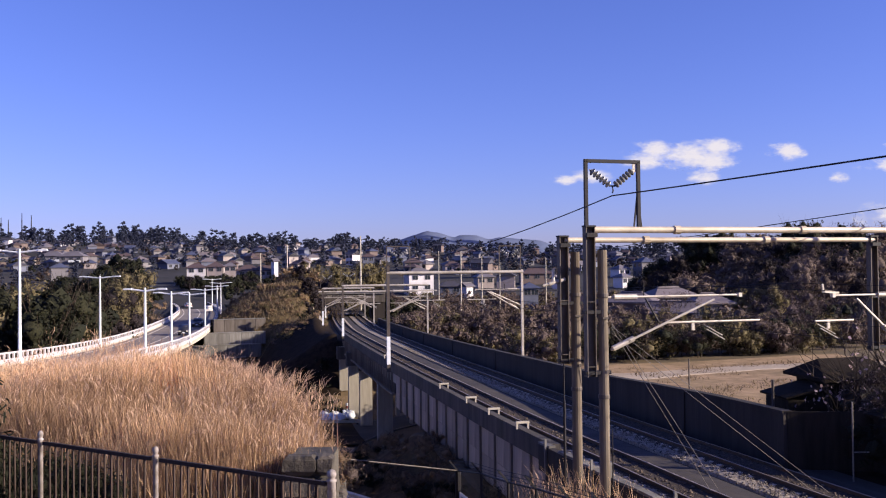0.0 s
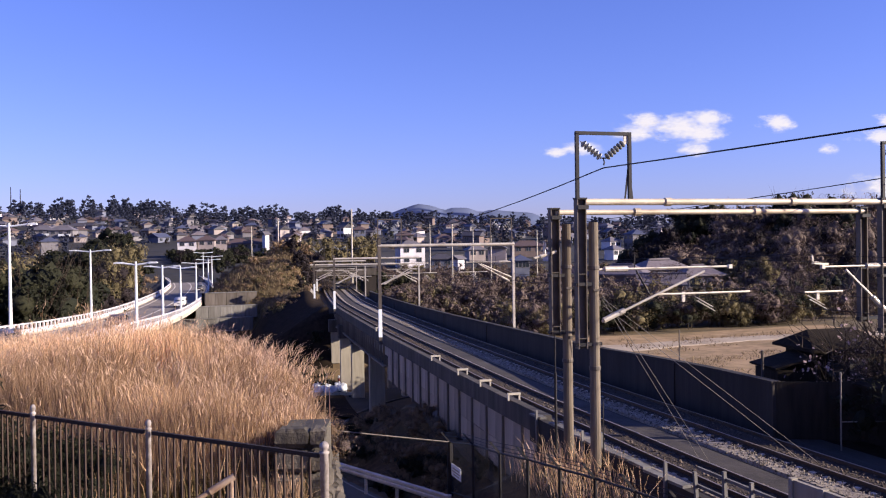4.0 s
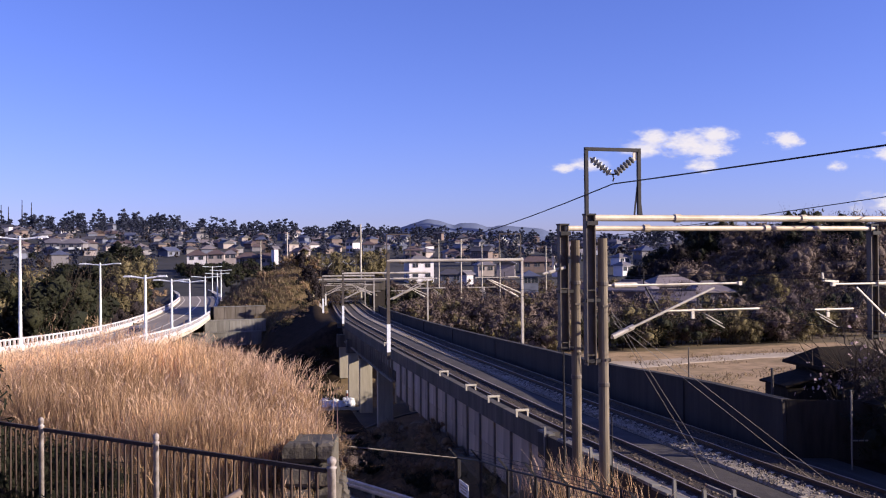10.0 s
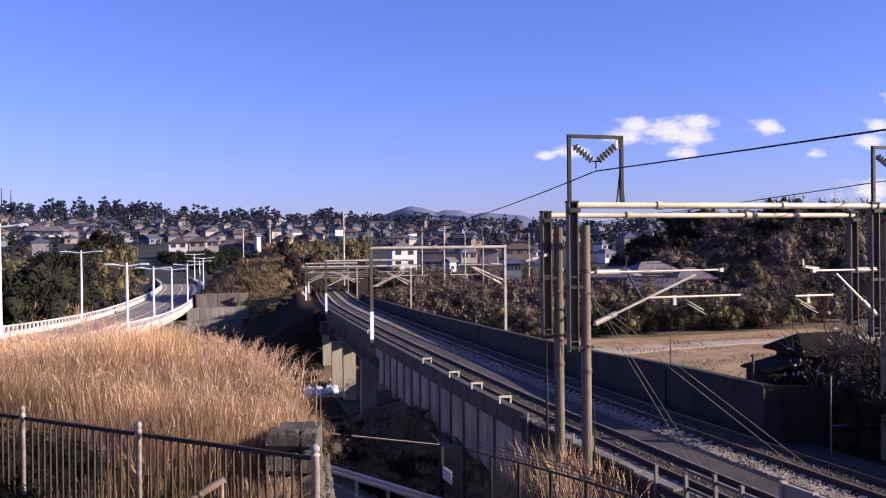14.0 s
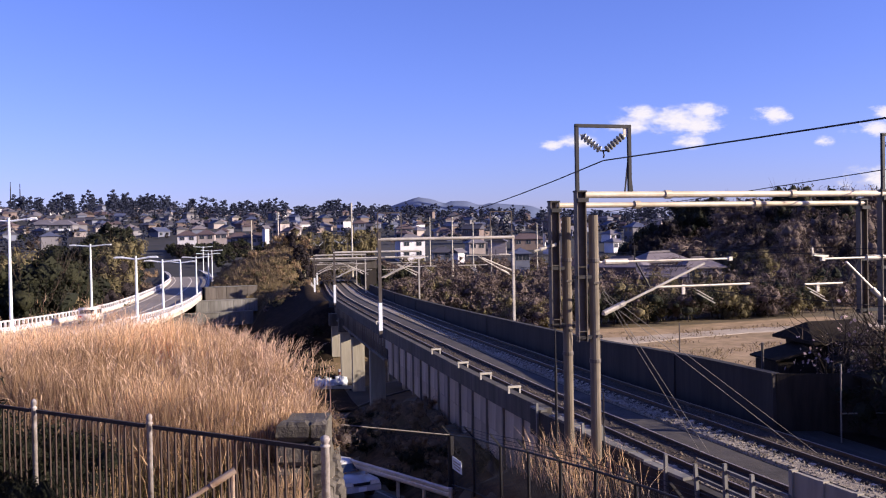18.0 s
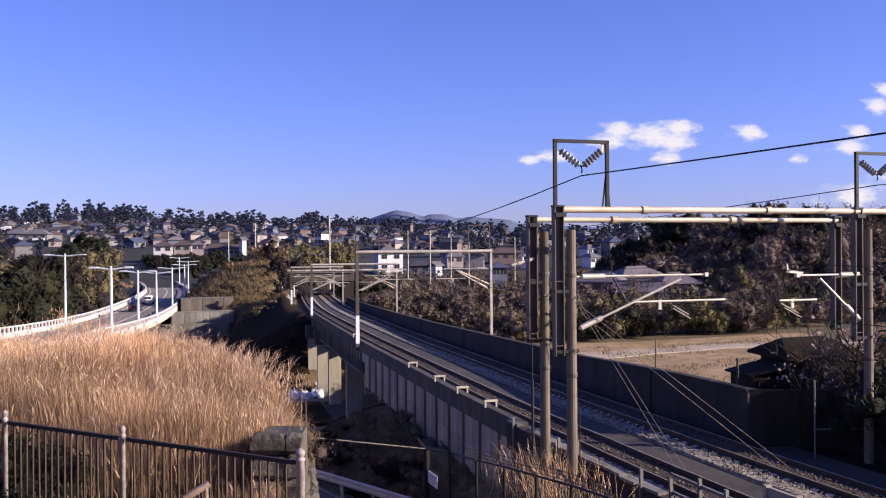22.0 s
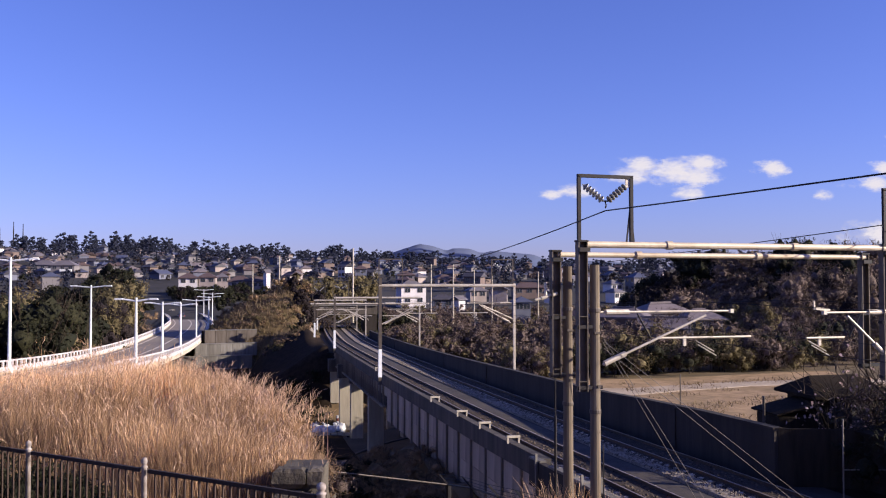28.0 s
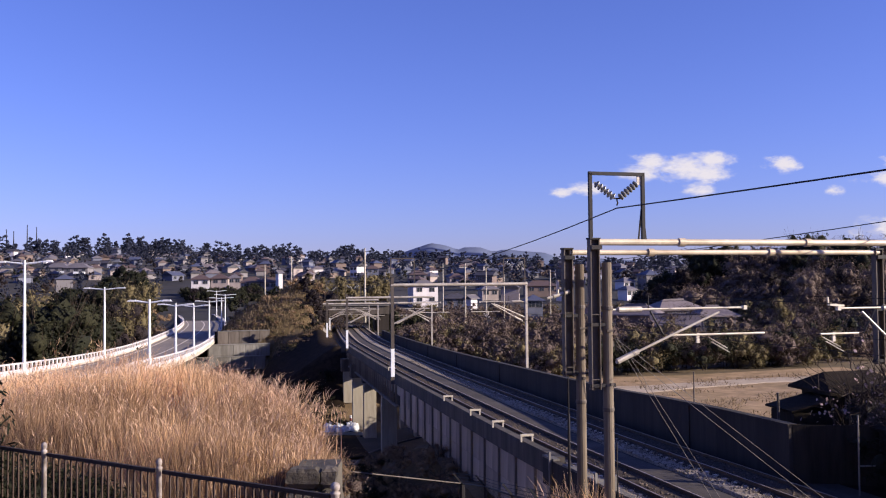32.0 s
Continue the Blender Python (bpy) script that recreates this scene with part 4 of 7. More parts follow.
def build_lamps():
    for y, off, h, arm in ((75.4, -4.6, 9.0, 1.65), (109, -4.6, 8.2, 1.85), (77.6, 4.6, 5.9, 1.25), (97.8, 4.6, 6.1, 1.35), (116, 4.6, 6.15, 1.5), (142.5, 4.6, 6.7, 1.6), (177, 4.6, 6.9, 1.7), (212, 4.6, 7.1, 1.9), (250, 4.6, 7.6, 2.0)):
        street_lamp(y, off, h, arm)


# ---------------------------------------------------------------- fences and rails by the camera
def near_fence():
    """Iron railing with ball-topped posts along the foot of the mound."""
    posts = [(-7.6, 12.3), (-5.95, 11.26), (-4.4, 10.27), (-2.86, 9.3), (-1.0, 8.14)]
    f = empty("iron_fence", "dark iron railing fence with chipped white ball-topped posts", "fence")
    top = 4.96
    for i, (x, y) in enumerate(posts):
        z0 = ground_z(x, y) - 0.1
        r = 0.027 if i < 4 else 0.037
        p = part("post", Geo().lathe([(r, z0), (r, top + 0.02), (r * 1.2, top + 0.025), (r * 1.2, top + 0.04), (r * 0.65, top + 0.05), (r * 1.0, top + 0.066), (r * 1.15, top + 0.09), (r * 0.95, top + 0.112), (r * 0.35, top + 0.127)], (x, y, 0), 12), M["chipped"], f, "chipped white-painted post with a ball cap", True)
    bal = {}
    for a, b in zip(posts, posts[1:]):
        a, b = Vector((*a, 0)), Vector((*b, 0))
        d = (b - a).normalized()
        a2, b2 = a + d * 0.06, b - d * 0.06
        for z, w in ((top, 0.036), (top - 1.0, 0.03)):
            part("rail", Geo().bar(a2 + Vector((0, 0, z)), b2 + Vector((0, 0, z)), w, w), M["iron"], f)
        n = round((b2 - a2).length / 0.1)
        me = bal.setdefault(1, Geo().box((0, 0, 0), (0.017, 0.017, 0.96)).mesh("baluster", M["iron"]))
        for k in range(1, n):
            p = a2.lerp(b2, k / n)
            piece("baluster", me, f, pose(p.x, p.y, top - 0.5, rng.uniform(-0.4, 0.4), rng.uniform(-0.4, 0.4), math.degrees(math.atan2(d.y, d.x))))
    # loose tubular rail in front
    h = empty("handrail", "chipped white tubular handrail stub in front of the fence", "handrail")
    part("tube", Geo().tube([(-2.05, 6.4, 4.85), (-1.75, 6.5, 5.0), (-1.47, 6.6, 5.16)], 0.017, 10), M["worn_tube"], h)
    part("leg", Geo().tube([(-1.46, 6.6, 5.17), (-1.46, 6.6, 3.9)], 0.016, 10), M["worn_tube"], h)
    part("coupling", Geo().tube([(-1.6, 6.55, 5.085), (-1.44, 6.61, 5.175)], 0.025, 10), M["worn_tube"], h)


def stone_wall():
    """End of the mound's masonry wall, in rough coursed blocks."""
    w = empty("wall_stone", "rough grey stone retaining wall at the mound's end", "stone wall", kind="structure")
    xs = [(-1.86, 11.4), (-1.3, 11.0)]
    part("core", Geo().box((-1.64, 11.65, 1.9), (0.5, 0.8, 5.3)), M["mortar"], w)
    r = random.Random(3)
    z = 4.64
    while z > 1.2:
        hgt = r.uniform(0.24, 0.32)
        x = -1.94
        while x < -1.36:
            wd = min(r.uniform(0.3, 0.5), -1.34 - x)
            if wd > 0.1:
                part("stone", rough_block((x + wd / 2, 11.16 + r.uniform(-0.03, 0.03), z - hgt / 2), (wd - 0.035, 0.22, hgt - 0.035), r), M["stone"], w)
            x += wd
        y = 11.1
        while y < 15 and z < 3.7 + (0.8 if y < 11.5 else 0):
            wd = r.uniform(0.3, 0.5)
            ex = float(np.interp(y + wd / 2, EDGE_Y, EDGE_X))
            part("stone", rough_block((-1.44 if y < 12 else ex + 0.02, y + wd / 2, z - hgt / 2), (0.24, wd - 0.035, hgt - 0.035), r), M["stone"], w) if y < 15 else None
            y += wd
        z -= hgt


def rough_block(c, s, r):
    """A hewn block with chamfered, uneven corners."""
    g = Geo()
    x, y, z = (a / 2 for a in s)
    ch = min(s) * 0.22
    pts, fs = [], []
    for k, (i, zz) in enumerate(((ch, -z), (0, -z + ch), (0, z - ch), (ch, z))):
        for sx, sy in ((-1, -1), (1, -1), (1, 1), (-1, 1)):
            pts.append((c[0] + sx * (x - i) + r.uniform(-1, 1) * ch * 0.4, c[1] + sy * (y - i) + r.uniform(-1, 1) * ch * 0.4, c[2] + zz + r.uniform(-1, 1) * ch * 0.3))
    for k in range(3):
        fs += [(k * 4 + i, k * 4 + (i + 1) % 4, k * 4 + 4 + (i + 1) % 4, k * 4 + 4 + i) for i in range(4)]
    fs += [(3, 2, 1, 0), (12, 13, 14, 15)]
    return g.add(pts, fs)


def mesh_fence():
    """Chain-link fence with barbed-wire arms below the railway."""
    f = empty("chain_link_fence", "dark chain-link fence with angled barbed-wire arms", "fence")
    ss = [31.8, 28.9, 26.2, 23.9, 21.7, 19.7, 17.8, 15.9, 14.0]
    tops = [-0.3, 0.2, 0.5, 0.82, 1.07, 1.3, 1.47, 1.62, 1.75]
    pts = [Vector((*T(s, 9.7).xy, z)) for s, z in zip(ss, tops)]
    out = Vector((-C17, -S17, 0))
    for i, p in enumerate(pts):
        gz = p.z - 1.9
        k = part("post", Geo().tube([(p.x, p.y, gz), p], 0.045 if i else 0.11, 8), M["dark_steel"], f)
        part("barb_arm", Geo().bar(p, p + out * 0.32 + Vector((0, 0, 0.38)), 0.05, 0.05), M["dark_steel"], k)
    mesh, barb = Geo(), Geo()
    for a, b in zip(pts, pts[1:]):
        lo = Vector((0, 0, 1.75))
        part("rail", Geo().tube([a, b], 0.03, 6), M["dark_steel"], f)
        part("rail", Geo().tube([a - lo, b - lo], 0.022, 6), M["dark_steel"], f)
        n = 20
        for k in range(n + 14):
            t0, t1 = k / n, (k - 14) / n
            u0, u1 = min(t0, 1), max(t1, 0)
            if t0 > 1:
                z0 = (t0 - 1) / (t0 - t1)
            else:
                z0 = 0
            z1 = 1 if t1 >= 0 else t0 / (t0 - t1)
            mesh.tube([a.lerp(b, u0) - lo * z0, a.lerp(b, u1) - lo * z1], 0.003, 3, caps=False)
            mesh.tube([a.lerp(b, 1 - u0) - lo * z0, a.lerp(b, 1 - u1) - lo * z1], 0.003, 3, caps=False)
        for k in (0.3, 0.65, 1.0):
            v = out * 0.32 * k + Vector((0, 0, 0.38 * k))
            barb.tube([a + v, b + v], 0.008, 4)
    # run of plain wire fence that turns off toward the lower road
    side = [pts[0].lerp(Vector((-3.4, 31.0, 0.62)), k) for k in (0, 0.5, 1)]
    for a, b in zip(side, side[1:]):
        part("rail", Geo().tube([a, b], 0.024, 6), M["mast"], f)
    b = side[-1]
    part("post", Geo().tube([(b.x, b.y, min(ground_z(b.x, b.y), b.z - 1.6)), b], 0.04, 8), M["dark_steel"], f)
    tagged(part("wire_mesh", mesh, M["dark_steel"], f), kind="stuff")
    tagged(part("barbed_wire", barb, M["dark_steel"], f), kind="stuff")
    s = empty("notice_board", "small blank white notice on the chain-link fence", "sign")
    m = T(30.6, 9.6)
    rot = Euler((0, 0, radians(17))).to_matrix()
    part("plate", Geo().box((m.x, m.y, -1.08), (0.02, 1.0, 0.42), rot), M["white"], s)
    part("writing", Geo().box((m.x - 0.012, m.y - 0.004, -1.0), (0.006, 0.7, 0.05), rot).box((m.x - 0.012, m.y - 0.004, -1.1), (0.006, 0.8, 0.04), rot).box((m.x - 0.012, m.y - 0.004, -1.2), (0.006, 0.6, 0.04), rot), M["concrete"], s, "grey bars of writing")


def guard_rail():
    """Steel crash barrier beside the lower road."""
    g = empty("guard_rail", "pale galvanised steel guard rail on short posts", "guard rail")
    line = [Vector(p) for p in ((-7.2, 45.0, -3.35), (-5.7, 41.6, -2.75), (-4.25, 38.2, -2.2), (-1.7, 34.4, -1.98), (0.23, 31.6, -1.85))]
    g2 = Geo().sweep(line, [(0.0, -0.17), (0.05, -0.12), (0.05, -0.04), (0.02, 0.0), (0.05, 0.04), (0.05, 0.12), (0.0, 0.17), (-0.03, 0.12), (-0.03, -0.12)])
    part("beam", g2, M["galv"], g)
    for a, b in zip(line, line[1:]):
        for k in (0.0, 0.5):
            p = a.lerp(b, k) + Vector((0.09, 0.06, 0))
            part("post", Geo().tube([(p.x, p.y, p.z - 0.8), (p.x, p.y, p.z + 0.12)], 0.06, 8), M["galv"], g)
    part("end_post", Geo().tube([(0.27, 31.62, -2.8), (0.27, 31.62, -1.7)], 0.07, 8), M["galv"], g)


def track_fence():
    """Low kerb and concrete posts with rails at the near edge of the track."""
    f = empty("trackside_fence", "old pale concrete post and rail fence on a kerb", "fence")
    part("kerb", Geo().sweep([T(s, 13.35) for s in steps(6, 33.2, 1.5)], rect(-0.12, -0.75, 0.12, 0.22)), M["dark_wall"], f)
    rk = random.Random(23)
    s = 20.5
    while s < 33:
        w = rk.uniform(0.8, 1.3)
        if rk.random() < 0.85:
            q = T(s + w / 2, 13.35 + rk.uniform(-0.03, 0.03), 0.26 + rk.uniform(-0.03, 0.02))
            part("kerb_slab", Geo().box(q, (0.26, w - rk.uniform(0.03, 0.12), 0.08), Euler((rk.uniform(-0.03, 0.03), rk.uniform(-0.06, 0.06), HEAD + rk.uniform(-0.04, 0.04))).to_matrix()), M["weathered"], f)
        s += w
    post = Geo().box((0, 0, 0.4), (0.1, 0.1, 1.5), taper=0.85).mesh("post", M["weathered"])
    for s, z in ((32.2, -0.6), (27.9, -0.55), (26.7, -0.4), (22.6, -0.4), (21.0, -0.3), (19.75, 0.0), (18.7, 0.0)):
        p = T(s, 13.18, z)
        piece("post", post, f, pose(p.x, p.y, p.z, rng.uniform(-3, 3), rng.uniform(-3, 3), 17))
    for z in (0.95, 0.5):
        part("rail", Geo().sweep([T(s, 13.2) for s in (17.4, 19.0, 21.0)], rect(-0.035, z - 0.04, 0.035, z + 0.04)), M["weathered"], f)
    w = empty("concrete_screen", "weathered grey concrete panel screen by the tracks", "screen wall")
    for i in range(8):
        a = 17.5 - i * 1.0
        p = T(a - 0.5, 13.4, 0.35)
        part("panel", Geo().box(p, (0.1, 0.98, 2.25), Euler((0, 0, HEAD)).to_matrix()), M["concrete"], w)
        p = T(a, 13.38, 0.37)
        part("post", Geo().box(p, (0.16, 0.12, 2.28), Euler((0, 0, HEAD)).to_matrix()), M["concrete"], w)


# ---------------------------------------------------------------- the reeds
def blade(vs, fs, p, lean, h, w, turn, droop):
    k = len(vs)
    c, s = math.cos(turn) * w, math.sin(turn) * w
    dx, dy = lean
    for t, ww in ((0, 1.0), (0.55, 0.8), (1.0, 0.15)):
        bend = t * t
        vs.append((p[0] + dx * bend - c * ww, p[1] + dy * bend - s * ww, p[2] + h * t - droop * bend * h))
        vs.append((p[0] + dx * bend + c * ww, p[1] + dy * bend + s * ww, p[2] + h * t - droop * bend * h))
    fs += [(k, k + 1, k + 3, k + 2), (k + 2, k + 3, k + 5, k + 4)]


def tuft(vs, fs, p, lean, h, n, size, r):
    """A feathery seed head."""
    for _ in range(n):
        t = r.random()
        q = (p[0] + lean[0] * (0.8 + 0.3 * t) + r.gauss(0, size * 0.25), p[1] + lean[1] * (0.8 + 0.3 * t) + r.gauss(0, size * 0.25), p[2] + h * (0.85 + 0.2 * t))
        blade(vs, fs, q, (lean[0] * 0.4 + r.gauss(0, size * 0.5), lean[1] * 0.4 + r.gauss(0, size * 0.5)), size * r.uniform(0.6, 1.3), 0.005, r.uniform(0, 3.14), 0.25)


def build_reeds():
    r = random.Random(11)
    vs, fs, pv, pf, lv, lf, dv, df = [], [], [], [], [], [], [], []
    n = 0
    while n < 78000:
        y = 8.8 + 17.5 * r.random() ** 0.8
        x = r.uniform(max(-0.56 * y - 1.5, float(np.interp(y, RY, RX)) + 5.4), float(np.interp(y, EDGE_Y, EDGE_X)) - 0.25)
        if x < -0.475 * y and r.random() < 0.95:
            continue
        clump = noise.noise((x * 0.5, y * 0.5, 2.0))
        if clump < -0.35 + 0.3 * r.random():
            continue
        n += 1
        z = mound_z(x, y) + 0.25 * noise.noise((x * 0.3, y * 0.3, 5))
        behind = y - 8.14 + 0.627 * (x + 1)
        front = smooth(0.3, 3.4, behind)
        lee = smooth(-4.6, -3.2, x)
        if x < -0.4 * y and y < 12.2 and r.random() < 0.8:
            continue
        # dark low grass crowds the fence foot to deepen its shade
        if r.random() < 0.93 * (1 - smooth(0.8, 2.9, behind)) * (1 - 0.3 * lee):
            for _k in range(2):
                blade(lv, lf, (x + r.gauss(0, 0.1), y + r.gauss(0, 0.1), z - 0.03), (r.gauss(0, 0.2), r.gauss(0, 0.2)), r.uniform(0.25, 0.8) * (0.5 + front), 0.008, r.uniform(0, 3.14), r.uniform(0, 0.4))
            continue
        edge = smooth(0.2, 2.6, float(np.interp(y, EDGE_Y, EDGE_X)) - x)
        h = (0.55 + 0.25 * lee * (1 - front) + 0.95 * front) * (0.72 + 0.28 * edge) * r.uniform(0.75, 1.12) * (1 + 0.14 * clump)
        lean = (r.gauss(0.02, 0.12) * h, r.gauss(-0.04, 0.12) * h)
        # browner reeds near the fence stand in for self-shadow; elsewhere they are brown patches
        bv, bf = (vs, fs) if behind > 2.4 + 1.6 * clump + r.uniform(-0.8, 0.8) and noise.noise((x * 0.22, y * 0.3, 8)) + 0.25 * r.random() < 0.28 - 0.6 * smooth(-7.5, -3.2, x) * smooth(12.5, 15.5, y) else (dv, df)
        if x > -3.7 and y < 16.5 and r.random() < 0.75:
            bv, bf = dv, df
        blade(bv, bf, (x, y, z - 0.05), lean, h, r.uniform(0.003, 0.0065), r.uniform(0, 3.14), r.uniform(0, 0.15))
        if r.random() < 0.5 * front + 0.15:
            q = (x + r.gauss(0, 0.05), y + r.gauss(0, 0.05), z + h * r.uniform(0.2, 0.6))
            blade(bv, bf, q, (r.gauss(0, 0.3), r.gauss(-0.05, 0.3)), h * r.uniform(0.3, 0.55), 0.004, r.uniform(0, 3.14), r.uniform(0.3, 0.9))
        if r.random() < 0.035 * front:
            tuft(pv, pf, (x, y, z), lean, h, 5, 0.12, r)
        if r.random() < 0.3 * (1 - front):
            blade(lv, lf, (x, y, z - 0.03), (r.gauss(0, 0.2), r.gauss(0, 0.2)), r.uniform(0.2, 0.5), 0.012, r.uniform(0, 3.14), r.uniform(0, 0.4))
    # taller plumed stalks along the brow, dark-stemmed against the shade
    for x0, y0, x1, y1, k, hh in ((-2.6, 16.5, -4.9, 22.0, 130, 1.0), (-4.9, 22.0, -8.4, 25.0, 90, 1.05), (-8.0, 24.5, -9.5, 24.9, 170, 2.05), (-14, 25, -18, 24, 40, 1.3)):
        for _ in range(k):
            t = r.random()
            x, y = x0 + (x1 - x0) * t + r.gauss(0, 0.3), y0 + (y1 - y0) * t + r.gauss(0, 0.3)
            z = ground_z(min(x, float(np.interp(y, EDGE_Y, EDGE_X)) - 0.3), y)
            h = hh * r.uniform(0.8, 1.2)
            lean = (r.gauss(0.12, 0.12), r.gauss(-0.05, 0.12))
            blade(vs, fs, (x, y, z), lean, h, 0.01, r.uniform(0, 3.14), 0.0)
            tuft(pv, pf, (x, y, z), lean, h, 9, 0.2, r)
    # grass at the foot of the railway bank
    for _ in range(650):
        s, off = r.uniform(22.0, 29.5), r.uniform(10.9, 12.9)
        p = T(s, off)
        if abs(s - 26) > 2.4 and r.random() < 0.6:
            continue
        blade(vs, fs, (p.x, p.y, ground_z(p.x, p.y)), (r.gauss(-0.1, 0.25), r.gauss(-0.1, 0.25)), r.uniform(0.5, 1.6), 0.01, r.uniform(0, 3.14), r.uniform(0, 0.3))
    for nm, v, f, mat, lab in (("dry_reeds", vs, fs, M["straw"], "tall dry golden reed grass on the mound"), ("reed_plumes", pv, pf, M["plume"], "pale feathery plumes of the dry reeds"), ("dead_reeds", dv, df, M["dead"], "brown dead reeds, partly standing in for shade behind the fence"), ("low_grass", lv, lf, M["low_grass"], "short olive grass at the fence foot")):
        g = Geo()
        g.v, g.f = v, f
        solid(nm, g, mat, lab, "grass", kind="stuff")


build_overhead()
build_lamps()
near_fence()
stone_wall()
mesh_fence()
guard_rail()
track_fence()
build_reeds()

# ---------------------------------------------------------------- plants
def leaf_cloud(r, blobs, n, size, flat=0.6, core=0.5):
    """Many small leaves scattered near the surfaces of overlapping blobs, round dense, lumpy hearts."""
    vs, fs = [], []
    for cx, cy, cz, rad, sq in blobs if core else ():
        k, rows, cols = len(vs), 4, 6
        for i in range(rows):
            a = math.pi * (i + 0.35) / (rows - 0.3)
            for j in range(cols):
                b = 6.28318 * (j + 0.5 * (i % 2)) / cols
                d = rad * core * (0.9 + 0.55 * noise.noise((cx + 2 * math.cos(b), cy + 2 * math.sin(b), i + cz)) + r.uniform(-0.16, 0.16))
                vs.append((cx + d * math.sin(a) * math.cos(b), cy + d * math.sin(a) * math.sin(b), cz + d * sq * math.cos(a)))
        fs += [(k + i * cols + j, k + (i + 1) * cols + j, k + (i + 1) * cols + (j + 1) % cols, k + i * cols + (j + 1) % cols) for i in range(rows - 1) for j in range(cols)]
    weights = [b[3] ** 2 for b in blobs]
    for _ in range(n):
        cx, cy, cz, rad, sq = r.choices(blobs, weights)[0]
        u = Vector((r.gauss(0, 1), r.gauss(0, 1), r.gauss(0, 1))).normalized()
        d = rad * (0.55 + 0.5 * r.random())
        p = Vector((cx + u.x * d, cy + u.y * d, cz + u.z * d * sq))
        q = Euler((r.uniform(-1.2, 1.2), r.uniform(-1.2, 1.2), r.uniform(0, 6.3))).to_matrix()
        s = size * r.uniform(0.6, 1.4)
        k = len(vs)
        vs += [tuple(p + q @ Vector(c)) for c in ((-s, -s * flat, 0), (s * 0.8, -s * flat * 0.7, s * 0.25), (s, s * flat, 0), (-s * 0.7, s * flat * 0.8, s * 0.2))]
        fs.append((k, k + 1, k + 2, k + 3))
    g = Geo()
    g.v, g.f = vs, fs
    return g


def crown(r, blobs, n, size, flat, mat, core=0.5):
    return leaf_cloud(r, blobs, n, size, flat, core).mesh("crown", mat, True)


def branches(r, h, spread, n, base=0.12):
    """Tapered trunk with forked limbs."""
    g = Geo()
    top = Vector((r.gauss(0, 0.06) * h, r.gauss(0, 0.06) * h, h * 0.75))
    g.tube([(0, 0, -0.3), top * 0.5 + Vector((r.gauss(0, 0.03) * h, 0, 0)), top], base, 7, base * 0.35)
    for _ in range(n):
        t = r.uniform(0.3, 0.95)
        a = top * t
        ang = r.uniform(0, 6.28)
        b = a + Vector((math.cos(ang) * spread * r.uniform(0.4, 1), math.sin(ang) * spread * r.uniform(0.4, 1), h * r.uniform(0.12, 0.4)))
        m = (a + b) / 2 + Vector((r.gauss(0, 0.1), r.gauss(0, 0.1), -0.08 * h))
        g.tube([a, m, b], base * 0.4, 5, base * 0.1)
        for _k in range(2):
            c = b + Vector((r.gauss(0, 0.25) * spread, r.gauss(0, 0.25) * spread, r.uniform(0.05, 0.2) * h))
            g.tube([m, c], base * 0.2, 4, base * 0.05)
    return g


